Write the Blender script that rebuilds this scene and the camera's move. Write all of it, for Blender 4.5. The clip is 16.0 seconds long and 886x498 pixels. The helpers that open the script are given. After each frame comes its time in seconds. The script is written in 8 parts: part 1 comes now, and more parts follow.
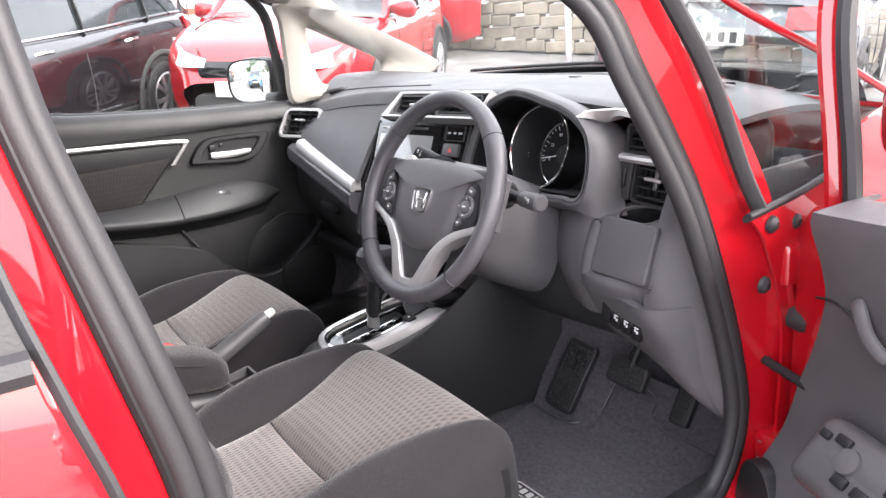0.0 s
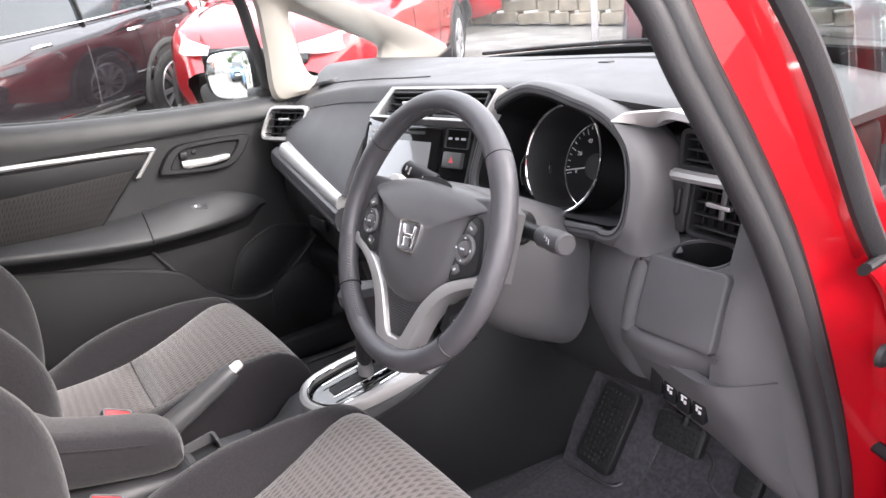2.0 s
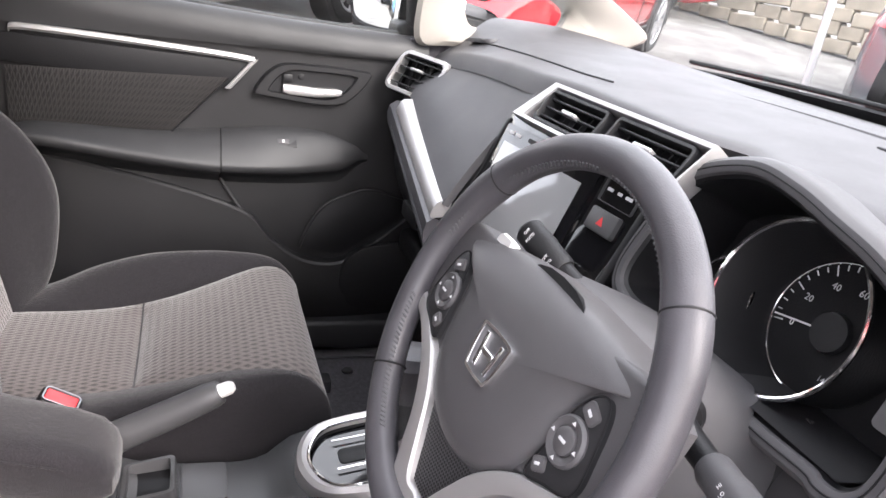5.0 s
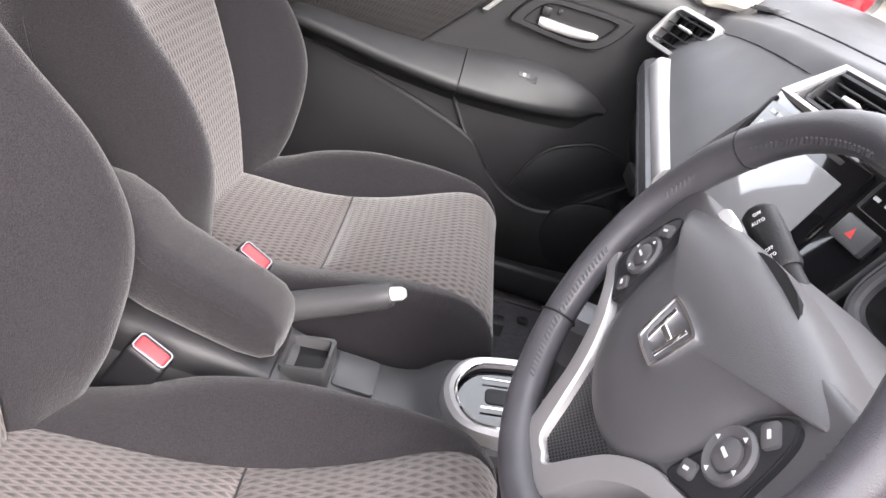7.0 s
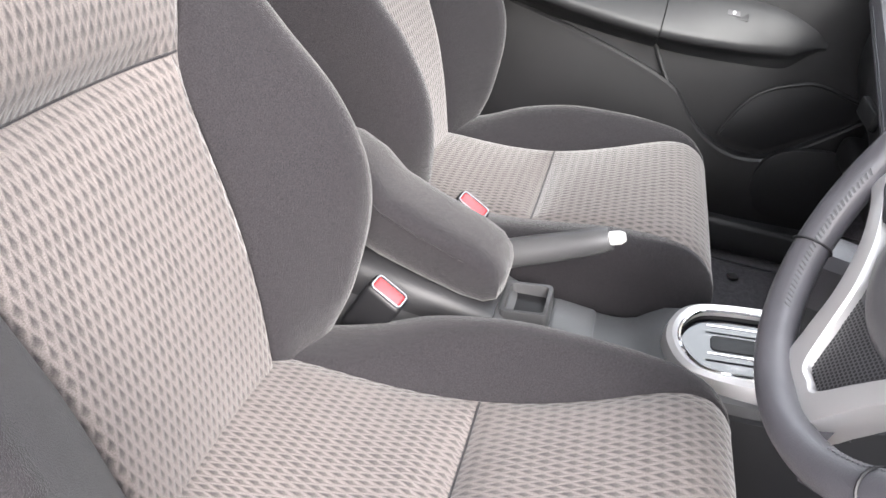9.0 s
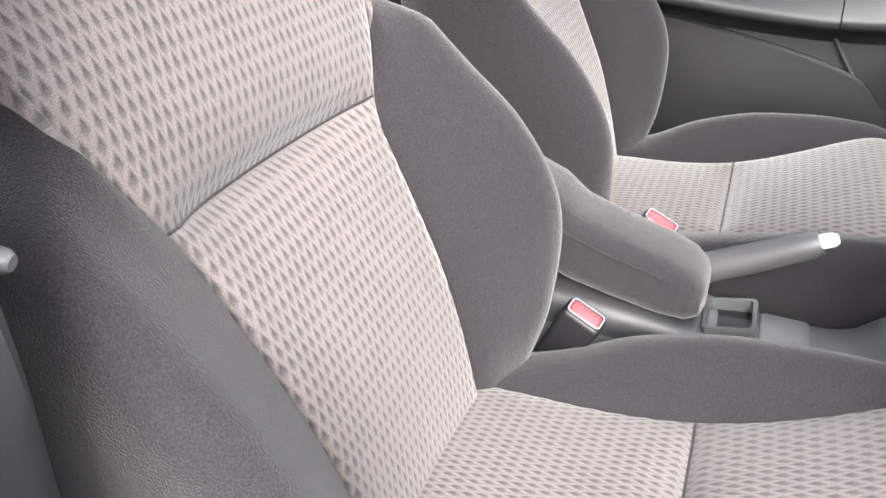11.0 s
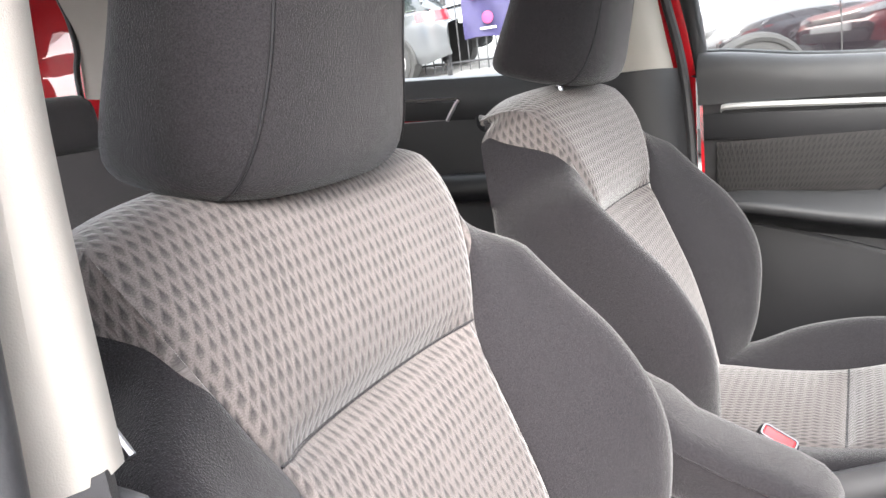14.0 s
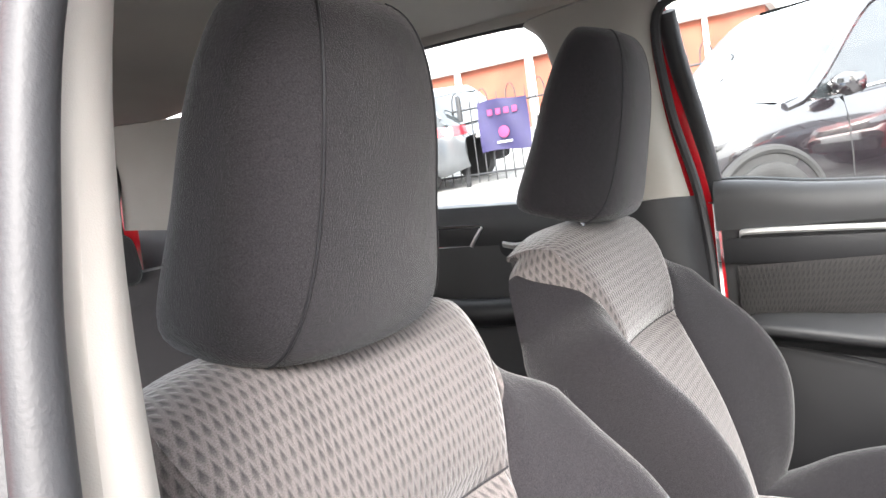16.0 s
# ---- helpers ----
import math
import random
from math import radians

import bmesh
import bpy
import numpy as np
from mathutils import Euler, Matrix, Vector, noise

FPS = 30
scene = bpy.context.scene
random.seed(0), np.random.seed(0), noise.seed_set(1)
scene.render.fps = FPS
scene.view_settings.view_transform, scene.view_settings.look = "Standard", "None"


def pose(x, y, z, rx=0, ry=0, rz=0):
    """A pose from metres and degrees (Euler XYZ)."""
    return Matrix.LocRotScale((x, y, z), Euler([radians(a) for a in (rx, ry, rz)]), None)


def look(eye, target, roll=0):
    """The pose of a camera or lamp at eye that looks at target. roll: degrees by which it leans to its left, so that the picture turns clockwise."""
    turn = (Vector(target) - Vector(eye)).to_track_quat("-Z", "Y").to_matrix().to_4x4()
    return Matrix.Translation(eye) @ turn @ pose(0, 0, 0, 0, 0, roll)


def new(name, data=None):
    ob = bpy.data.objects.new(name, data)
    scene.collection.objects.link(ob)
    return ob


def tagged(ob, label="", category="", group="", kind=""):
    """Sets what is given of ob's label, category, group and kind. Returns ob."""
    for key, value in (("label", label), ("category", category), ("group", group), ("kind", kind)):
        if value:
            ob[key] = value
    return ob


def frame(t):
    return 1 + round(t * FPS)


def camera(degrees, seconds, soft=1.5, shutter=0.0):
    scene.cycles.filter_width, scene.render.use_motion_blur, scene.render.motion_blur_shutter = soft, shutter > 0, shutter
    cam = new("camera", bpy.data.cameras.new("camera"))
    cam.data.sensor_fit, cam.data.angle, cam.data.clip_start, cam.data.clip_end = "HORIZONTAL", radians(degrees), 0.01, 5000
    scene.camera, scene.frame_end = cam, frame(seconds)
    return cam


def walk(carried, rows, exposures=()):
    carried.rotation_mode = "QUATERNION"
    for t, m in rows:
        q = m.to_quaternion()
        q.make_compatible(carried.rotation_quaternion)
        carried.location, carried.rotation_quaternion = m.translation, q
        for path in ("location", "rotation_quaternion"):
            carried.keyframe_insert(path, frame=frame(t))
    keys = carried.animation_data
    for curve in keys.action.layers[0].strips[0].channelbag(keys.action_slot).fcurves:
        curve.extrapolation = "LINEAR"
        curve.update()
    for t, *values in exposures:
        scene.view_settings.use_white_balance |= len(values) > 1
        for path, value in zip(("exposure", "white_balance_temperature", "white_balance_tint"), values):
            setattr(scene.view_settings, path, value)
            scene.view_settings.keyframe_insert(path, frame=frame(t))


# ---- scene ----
cam = camera(63.2, 16.0)
PATH = [
    (0, (1.406, 0.013, 1.181), (-0.2, 1.069, 0.629), -4.8),
    (0.5, (1.333, 0.073, 1.185), (-0.285, 1.111, 0.634), -5.4),
    (1, (1.258, 0.137, 1.198), (-0.368, 1.156, 0.636), -6.0),
    (1.5, (1.216, 0.186, 1.191), (-0.418, 1.183, 0.611), -6.6),
    (2, (1.168, 0.235, 1.188), (-0.469, 1.211, 0.584), -7.0),
    (2.5, (1.09, 0.302, 1.191), (-0.546, 1.267, 0.566), -7.0),
    (3, (1.007, 0.347, 1.2), (-0.627, 1.307, 0.56), -6.1),
    (5.5, (0.778, 0.462, 1.207), (-0.982, 1.011, 0.432), 13.4),
    (6, (0.769, 0.473, 1.196), (-1.001, 0.879, 0.359), 16.6),
    (6.5, (0.768, 0.479, 1.18), (-0.999, 0.745, 0.282), 18.2),
    (7, (0.766, 0.479, 1.167), (-0.987, 0.608, 0.213), 17.9),
    (7.5, (0.77, 0.477, 1.157), (-0.959, 0.481, 0.15), 16.4),
    (8, (0.777, 0.464, 1.147), (-0.921, 0.353, 0.096), 14.1),
    (8.5, (0.791, 0.446, 1.138), (-0.877, 0.238, 0.054), 11.8),
    (9, (0.803, 0.43, 1.127), (-0.834, 0.123, 0.019), 9.0),
    (9.5, (0.815, 0.412, 1.113), (-0.791, 0.001, -0.006), 5.9),
    (12, (0.832, 0.38, 1.104), (-0.741, -0.492, 0.229), -6.4),
    (12.5, (0.832, 0.377, 1.11), (-0.764, -0.539, 0.327), -6.8),
    (13, (0.835, 0.376, 1.115), (-0.787, -0.572, 0.429), -6.8),
    (13.5, (0.836, 0.377, 1.118), (-0.812, -0.595, 0.536), -6.9),
    (14, (0.84, 0.379, 1.127), (-0.827, -0.614, 0.643), -6.9),
    (14.5, (0.846, 0.38, 1.143), (-0.835, -0.631, 0.753), -7.1),
    (15, (0.851, 0.38, 1.156), (-0.84, -0.643, 0.845), -7.5),
    (15.5, (0.857, 0.383, 1.169), (-0.839, -0.651, 0.93), -7.9),
    (16, (0.862, 0.384, 1.179), (-0.839, -0.651, 0.989), -8.0),
]
walk(cam, [(t, look(eye, target, roll)) for t, eye, target, roll in PATH], [(0.0, 2.5, 6500, 15), (3.0, 2.48, 6500, 16), (5.5, 2.5, 6500, 17), (6.5, 2.68, 6500, 17), (7.5, 2.9, 6450, 15), (8.5, 3.05, 6400, 13), (9.5, 3.15, 6400, 12), (12.0, 3.2, 6380, 12), (16.0, 3.08, 6380, 11)])

# ---- world, sun ----
world = bpy.data.worlds.new("world")
scene.world = world
world.use_nodes = True
wn = world.node_tree
sky = wn.nodes.new("ShaderNodeTexSky")
sky.sky_type, sky.sun_disc = 'NISHITA', False
sky.sun_elevation, sky.sun_rotation = radians(34), radians(65)
sky.air_density, sky.dust_density, sky.ozone_density = 1.0, 6.0, 0.6
veil = wn.nodes.new("ShaderNodeMix")
veil.data_type = 'RGBA'
veil.inputs[0].default_value = 0.72
veil.inputs[7].default_value = (8.5, 8.6, 8.9, 1)
wn.links.new(sky.outputs[0], veil.inputs[6])
wn.links.new(veil.outputs[2], wn.nodes["Background"].inputs[0])
wn.nodes["Background"].inputs[1].default_value = 0.15
sun_data = bpy.data.lights.new("sun", 'SUN')
sun_data.energy, sun_data.angle, sun_data.color = 1.8, radians(28), (1.0, 0.98, 0.965)
sun = new("sun", sun_data)
sun.matrix_world = look((3.6, 1.7, 2.7), (0, 0, 0))


# ---- materials ----
def material(name, colour, rough=0.5, metal=0.0, grain=0.0, scale=200.0, spread=0.0, big=6.0, coat=0.0, spec=0.5, sheen=0.0, smudge=0.0):
    """A principled surface: fine relief (grain at scale), tone spread at a coarse scale, smudges in the gloss."""
    m = bpy.data.materials.new(name)
    m.use_nodes = True
    n, l = m.node_tree.nodes, m.node_tree.links
    p = n["Principled BSDF"]
    p.inputs["Base Color"].default_value = (*colour, 1)
    p.inputs["Roughness"].default_value, p.inputs["Metallic"].default_value = rough, metal
    p.inputs["Coat Weight"].default_value, p.inputs["Coat Roughness"].default_value = coat, 0.03
    p.inputs["Specular IOR Level"].default_value = spec
    p.inputs["Sheen Weight"].default_value, p.inputs["Sheen Roughness"].default_value = sheen, 0.4
    tc = n.new("ShaderNodeTexCoord")
    if spread:
        no = n.new("ShaderNodeTexNoise")
        no.inputs["Scale"].default_value, no.inputs["Detail"].default_value = big, 6
        ramp = n.new("ShaderNodeMapRange")
        ramp.inputs[1].default_value, ramp.inputs[2].default_value = 0.3, 0.7
        ramp.inputs[3].default_value, ramp.inputs[4].default_value = 1 - spread, 1 + spread
        mul = n.new("ShaderNodeMix")
        mul.data_type, mul.blend_type = 'RGBA', 'MULTIPLY'
        mul.inputs[0].default_value, mul.inputs[6].default_value = 1.0, (*colour, 1)
        l.new(tc.outputs["Object"], no.inputs["Vector"])
        l.new(no.outputs[0], ramp.inputs[0])
        l.new(ramp.outputs[0], mul.inputs[7])
        l.new(mul.outputs[2], p.inputs["Base Color"])
    if smudge:
        n3 = n.new("ShaderNodeTexNoise")
        n3.inputs["Scale"].default_value, n3.inputs["Detail"].default_value = 14, 5
        r3 = n.new("ShaderNodeMapRange")
        r3.inputs[3].default_value, r3.inputs[4].default_value = rough * (1 - smudge), rough * (1 + smudge)
        l.new(tc.outputs["Object"], n3.inputs["Vector"])
        l.new(n3.outputs[0], r3.inputs[0])
        l.new(r3.outputs[0], p.inputs["Roughness"])
    if grain:
        n2 = n.new("ShaderNodeTexNoise")
        n2.inputs["Scale"].default_value, n2.inputs["Detail"].default_value = scale, 3
        b = n.new("ShaderNodeBump")
        b.inputs["Strength"].default_value, b.inputs["Distance"].default_value = grain, 0.0012
        l.new(tc.outputs["Object"], n2.inputs["Vector"])
        l.new(n2.outputs[0], b.inputs["Height"])
        l.new(b.outputs[0], p.inputs["Normal"])
    return m


def math_node(nodes, links, op, a, b=None, c=None):
    q = nodes.new("ShaderNodeMath")
    q.operation = op
    for k, v in enumerate((a, b, c)):
        if v is None:
            continue
        if isinstance(v, (int, float)):
            q.inputs[k].default_value = v
        else:
            links.new(v, q.inputs[k])
    return q.outputs[0]


def woven(name, light, dark, cw, ch, depth=0.5):
    """Seat cloth woven with a lattice of tall pointed diamonds: UV in metres, each cw wide and ch tall."""
    m = bpy.data.materials.new(name)
    m.use_nodes = True
    n, l = m.node_tree.nodes, m.node_tree.links
    p = n["Principled BSDF"]
    M = lambda op, a, b=None, c=None: math_node(n, l, op, a, b, c)
    uv = n.new("ShaderNodeUVMap")
    sep = n.new("ShaderNodeSeparateXYZ")
    l.new(uv.outputs[0], sep.inputs[0])
    warp = n.new("ShaderNodeTexNoise")
    warp.inputs["Scale"].default_value, warp.inputs["Detail"].default_value = 26, 2
    l.new(uv.outputs[0], warp.inputs["Vector"])
    wob = M('MULTIPLY', M('SUBTRACT', warp.outputs[0], 0.5), 1.3)
    x = M('ADD', M('DIVIDE', sep.outputs[0], cw), M('MULTIPLY', wob, 0.10))
    y = M('DIVIDE', sep.outputs[1], ch)
    fa, fb = M('FRACT', M('ADD', x, y)), M('FRACT', M('SUBTRACT', x, y))
    # diamonds between crossing pale threads: darkest above the middle, fading to a point below; their size drifts over the cloth
    near = M('MINIMUM', M('MINIMUM', fa, M('SUBTRACT', 1.0, fa)), M('MINIMUM', fb, M('SUBTRACT', 1.0, fb)))
    high = M('SUBTRACT', fa, fb)
    fv = M('MULTIPLY_ADD', high, 0.5, 0.5)
    edge = M('ADD', M('SUBTRACT', near, 0.16), M('ADD', M('MULTIPLY', wob, 0.16), M('MULTIPLY', high, 0.05)))
    tri = n.new("ShaderNodeMapRange")
    tri.inputs[1].default_value, tri.inputs[2].default_value = -0.08, 0.16
    l.new(edge, tri.inputs[0])
    fine = n.new("ShaderNodeTexNoise")
    fine.inputs["Scale"].default_value, fine.inputs["Detail"].default_value = 900, 2
    l.new(uv.outputs[0], fine.inputs["Vector"])
    mix = n.new("ShaderNodeMix")
    mix.data_type = 'RGBA'
    mix.inputs[6].default_value, mix.inputs[7].default_value = (*light, 1), (*dark, 1)
    l.new(M('MULTIPLY', tri.outputs[0], M('MAXIMUM', M('MINIMUM', M('MULTIPLY_ADD', fv, 2.2, -0.45), 1.0), 0.14)), mix.inputs[0])
    sp = n.new("ShaderNodeMapRange")
    sp.inputs[1].default_value, sp.inputs[2].default_value, sp.inputs[3].default_value, sp.inputs[4].default_value = 0.25, 0.75, 0.62, 1.38
    l.new(fine.outputs[0], sp.inputs[0])
    mul = n.new("ShaderNodeMix")
    mul.data_type, mul.blend_type = 'RGBA', 'MULTIPLY'
    mul.inputs[0].default_value = 1.0
    l.new(mix.outputs[2], mul.inputs[6])
    l.new(sp.outputs[0], mul.inputs[7])
    l.new(mul.outputs[2], p.inputs["Base Color"])
    p.inputs["Roughness"].default_value = 0.85
    p.inputs["Specular IOR Level"].default_value = 0.2
    p.inputs["Sheen Weight"].default_value, p.inputs["Sheen Roughness"].default_value = 0.35, 0.35
    hgt = M('ADD', M('MULTIPLY', tri.outputs[0], -1.0), M('MULTIPLY', fine.outputs[0], 0.5))
    b = n.new("ShaderNodeBump")
    b.inputs["Strength"].default_value, b.inputs["Distance"].default_value = depth, 0.0012
    l.new(hgt, b.inputs["Height"])
    l.new(b.outputs[0], p.inputs["Normal"])
    return m


def clear(name, tint=(1, 1, 1), ior=1.45):
    """Clear sheet glass: light passes straight, and the surface mirrors by Fresnel."""
    m = bpy.data.materials.new(name)
    m.use_nodes = True
    n, l = m.node_tree.nodes, m.node_tree.links
    out = n["Material Output"]
    n.remove(n["Principled BSDF"])
    t, g, f, mx = n.new("ShaderNodeBsdfTransparent"), n.new("ShaderNodeBsdfGlossy"), n.new("ShaderNodeLayerWeight"), n.new("ShaderNodeMixShader")
    t.inputs[0].default_value, g.inputs["Roughness"].default_value, f.inputs[0].default_value = (*tint, 1), 0.0, 0.5
    gloss = math_node(n, l, 'MULTIPLY_ADD', math_node(n, l, 'POWER', f.outputs["Facing"], 3.0), 0.5, 0.03)
    for a, b in ((gloss, mx.inputs[0]), (t.outputs[0], mx.inputs[1]), (g.outputs[0], mx.inputs[2]), (mx.outputs[0], out.inputs[0])):
        l.new(a, b)
    return m


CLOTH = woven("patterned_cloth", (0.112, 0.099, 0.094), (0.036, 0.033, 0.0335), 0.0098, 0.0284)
CLOTH_DARK = material("charcoal_cloth", (0.0172, 0.0158, 0.0174), 0.92, grain=1.0, scale=800, spread=0.45, big=700, spec=0.12, sheen=0.20)
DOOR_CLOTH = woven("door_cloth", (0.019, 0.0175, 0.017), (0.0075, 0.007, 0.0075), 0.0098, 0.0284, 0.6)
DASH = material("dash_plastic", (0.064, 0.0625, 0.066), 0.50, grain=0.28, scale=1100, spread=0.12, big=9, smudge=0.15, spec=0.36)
PLASTIC = material("dark_plastic", (0.018, 0.018, 0.0195), 0.48, grain=0.22, scale=1100, spread=0.1, big=8, smudge=0.2, spec=0.45)
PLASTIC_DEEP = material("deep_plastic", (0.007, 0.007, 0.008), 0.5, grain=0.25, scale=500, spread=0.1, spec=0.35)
# Passenger door plastic darkened: the shade of the cabin's far side in its colour.
DOOR_SHADED = material("door_trim", (0.0085, 0.0083, 0.0092), 0.48, grain=0.22, scale=1100, spread=0.12, big=8, smudge=0.2, spec=0.4)
# Lighter copy for the upper door: skylight put into its colour.
DOOR_LIT = material("door_trim_lit", (0.019, 0.019, 0.0202), 0.54, grain=0.25, scale=1100, spread=0.10, big=8, smudge=0.2, spec=0.42)
CONSOLE = material("console_plastic", (0.058, 0.058, 0.060), 0.40, grain=0.22, scale=1100, spread=0.08, smudge=0.2)
LEATHER = material("wheel_leather", (0.056, 0.054, 0.060), 0.36, grain=0.28, scale=900, spread=0.14, big=20, smudge=0.25)
HUB = material("hub_plastic", (0.072, 0.069, 0.072), 0.42, grain=0.24, scale=1200, spread=0.08, smudge=0.15)
THREAD = material("thread", (0.06, 0.06, 0.064), 0.8)
SILVER = material("silver_paint", (0.50, 0.488, 0.484), 0.44, metal=0.72, grain=0.05, scale=800, smudge=0.2)
CHROME = material("chrome", (0.82, 0.82, 0.83), 0.08, metal=1.0, smudge=0.4)
GLOSS = material("gloss_black", (0.006, 0.006, 0.007), 0.06, coat=0.5, smudge=0.3)
# Pale base colour holds the screen's reflection of bright sky and headliner.
SCREEN_SHEEN = material("screen_sheen", (0.24, 0.24, 0.245), 0.10, coat=1.0, smudge=0.4)
RUBBER = material("rubber", (0.015, 0.015, 0.0165), 0.58, grain=0.3, scale=300, spread=0.15)
RED = material("red_paint", (0.33, 0.002, 0.007), 0.5, coat=1.0, spread=0.04, big=3, spec=0.15)
RED.node_tree.nodes["Principled BSDF"].inputs["Coat IOR"].default_value = 1.8
BEIGE = material("beige_trim", (0.27, 0.25, 0.225), 0.75, grain=0.22, scale=1100, spread=0.05)
CARPET = material("carpet", (0.064, 0.061, 0.068), 0.95, grain=1.0, scale=420, spread=0.3, big=120, spec=0.15, sheen=0.25)
BUCKLE = material("buckle_red", (0.62, 0.035, 0.04), 0.35, spread=0.05)
WHITE = material("white_print", (0.55, 0.55, 0.56), 0.6)
LIGHT_GREY = material("light_grey_plastic", (0.55, 0.54, 0.53), 0.4, spread=0.05)
STEEL = material("steel", (0.32, 0.32, 0.33), 0.35, metal=1.0, spread=0.1)
GLASS = clear("window_glass", (0.90, 0.918, 0.912))


# ---- mesh helpers ----
def part(name, bm, mat, parent=None, label="", smooth=True, sharp=35):
    """Links a bmesh, drawn in world places, as one mesh object under a thing or part."""
    bmesh.ops.recalc_face_normals(bm, faces=bm.faces)
    me = bpy.data.meshes.new(name)
    bm.to_mesh(me)
    bm.free()
    me.materials.append(mat)
    if smooth:
        me.shade_smooth()
        me.set_sharp_from_angle(angle=radians(sharp))
    ob = new(name, me)
    if parent is not None:
        ob.parent = parent
        top = parent
        while top.parent is not None:
            top = top.parent
        ob.matrix_parent_inverse = top.matrix_basis.inverted() if parent is top else Matrix.Identity(4)
    if label:
        tagged(ob, label)
    return ob


def thing(name, at, label, category, group="", kind=""):
    ob = new(name)
    ob.empty_display_size = 0.05
    ob.matrix_basis = Matrix.Translation(at)
    return tagged(ob, label, category, group, kind)


def join(*bms):
    out = bmesh.new()
    for b in bms:
        me = bpy.data.meshes.new("tmp")
        b.to_mesh(me)
        b.free()
        out.from_mesh(me)
        bpy.data.meshes.remove(me)
    return out


def moved(bm, m):
    bmesh.ops.transform(bm, matrix=m, verts=bm.verts)
    return bm


def rbox(c, s, bevel=0.004, seg=2, m=None, taper=None):
    """A box at c of sizes s with rounded edges; taper scales the top face in x and y."""
    bm = bmesh.new()
    bmesh.ops.create_cube(bm, size=1)
    for v in bm.verts:
        k = taper if taper and v.co.z > 0 else (1, 1)
        v.co = Vector((v.co.x * s[0] * k[0], v.co.y * s[1] * k[1], v.co.z * s[2]))
    if bevel:
        bmesh.ops.bevel(bm, geom=bm.edges[:], offset=min(bevel, min(s) * 0.49), segments=seg, profile=0.5, affect='EDGES')
    moved(bm, Matrix.Translation(c) @ (m or Matrix.Identity(4)))
    return bm


def catmull(pts, n, closed=False):
    """n points along a smooth curve through pts."""
    pts = [Vector(p) for p in pts]
    k = len(pts)
    span = k if closed else k - 1
    out = []
    for i in range(n):
        f = i * span / (n if closed else n - 1)
        a = min(int(f), span - 1)
        t = f - a
        get = (lambda j: pts[j % k]) if closed else (lambda j: pts[max(0, min(k - 1, j))])
        p0, p1, p2, p3 = get(a - 1), get(a), get(a + 1), get(a + 2)
        out.append(0.5 * ((2 * p1) + (p2 - p0) * t + (2 * p0 - 5 * p1 + 4 * p2 - p3) * t * t + (3 * p1 - p0 - 3 * p2 + p3) * t ** 3))
    return out


def lerp_table(x, table):
    """A smooth value at x from pairs (x, value)."""
    xs, ys = [a for a, _ in table], [b for _, b in table]
    if x <= xs[0]:
        return ys[0]
    if x >= xs[-1]:
        return ys[-1]
    i = max(j for j in range(len(xs) - 1) if xs[j] <= x)
    t = (x - xs[i]) / (xs[i + 1] - xs[i])
    m = [0.0] * len(xs)
    for j in range(1, len(xs) - 1):
        m[j] = (ys[j + 1] - ys[j - 1]) / (xs[j + 1] - xs[j - 1])
    h = xs[i + 1] - xs[i]
    return ((1 + 2 * t) * (1 - t) ** 2 * ys[i] + t * (1 - t) ** 2 * h * m[i] + t * t * (3 - 2 * t) * ys[i + 1] + t * t * (t - 1) * h * m[i + 1])


def tube(pts, r, n=10, closed=False, cap=True, flat=1.0):
    """A tube along pts; r a number or one for each point; flat squeezes it along its second axis."""
    pts = [Vector(p) for p in pts]
    k = len(pts)
    rs = r if isinstance(r, (list, tuple)) else [r] * k
    bm = bmesh.new()
    rings, up = [], None
    for i, p in enumerate(pts):
        a = pts[(i - 1) % k] if closed or i else p
        b = pts[(i + 1) % k] if closed or i < k - 1 else p
        d = (b - a).normalized()
        if up is None:
            up = d.orthogonal().normalized()
        up = (up - d * up.dot(d)).normalized()
        side = d.cross(up)
        rings.append([bm.verts.new(p + (up * math.cos(2 * math.pi * j / n) + side * math.sin(2 * math.pi * j / n) * flat) * rs[i]) for j in range(n)])
    for i in range(k if closed else k - 1):
        for j in range(n):
            a, b = rings[i], rings[(i + 1) % k]
            bm.faces.new((a[j], a[(j + 1) % n], b[(j + 1) % n], b[j]))
    if cap and not closed:
        bm.faces.new(rings[0][::-1])
        bm.faces.new(rings[-1])
    return bm


def loft(rings, cap=True, closed=True):
    """Skin over rings of equal count."""
    bm = bmesh.new()
    vs = [[bm.verts.new(p) for p in ring] for ring in rings]
    n = len(vs[0])
    for a, b in zip(vs, vs[1:]):
        for j in range(n if closed else n - 1):
            bm.faces.new((a[j], a[(j + 1) % n], b[(j + 1) % n], b[j]))
    if cap and closed:
        bm.faces.new(vs[0][::-1])
        bm.faces.new(vs[-1])
    return bm


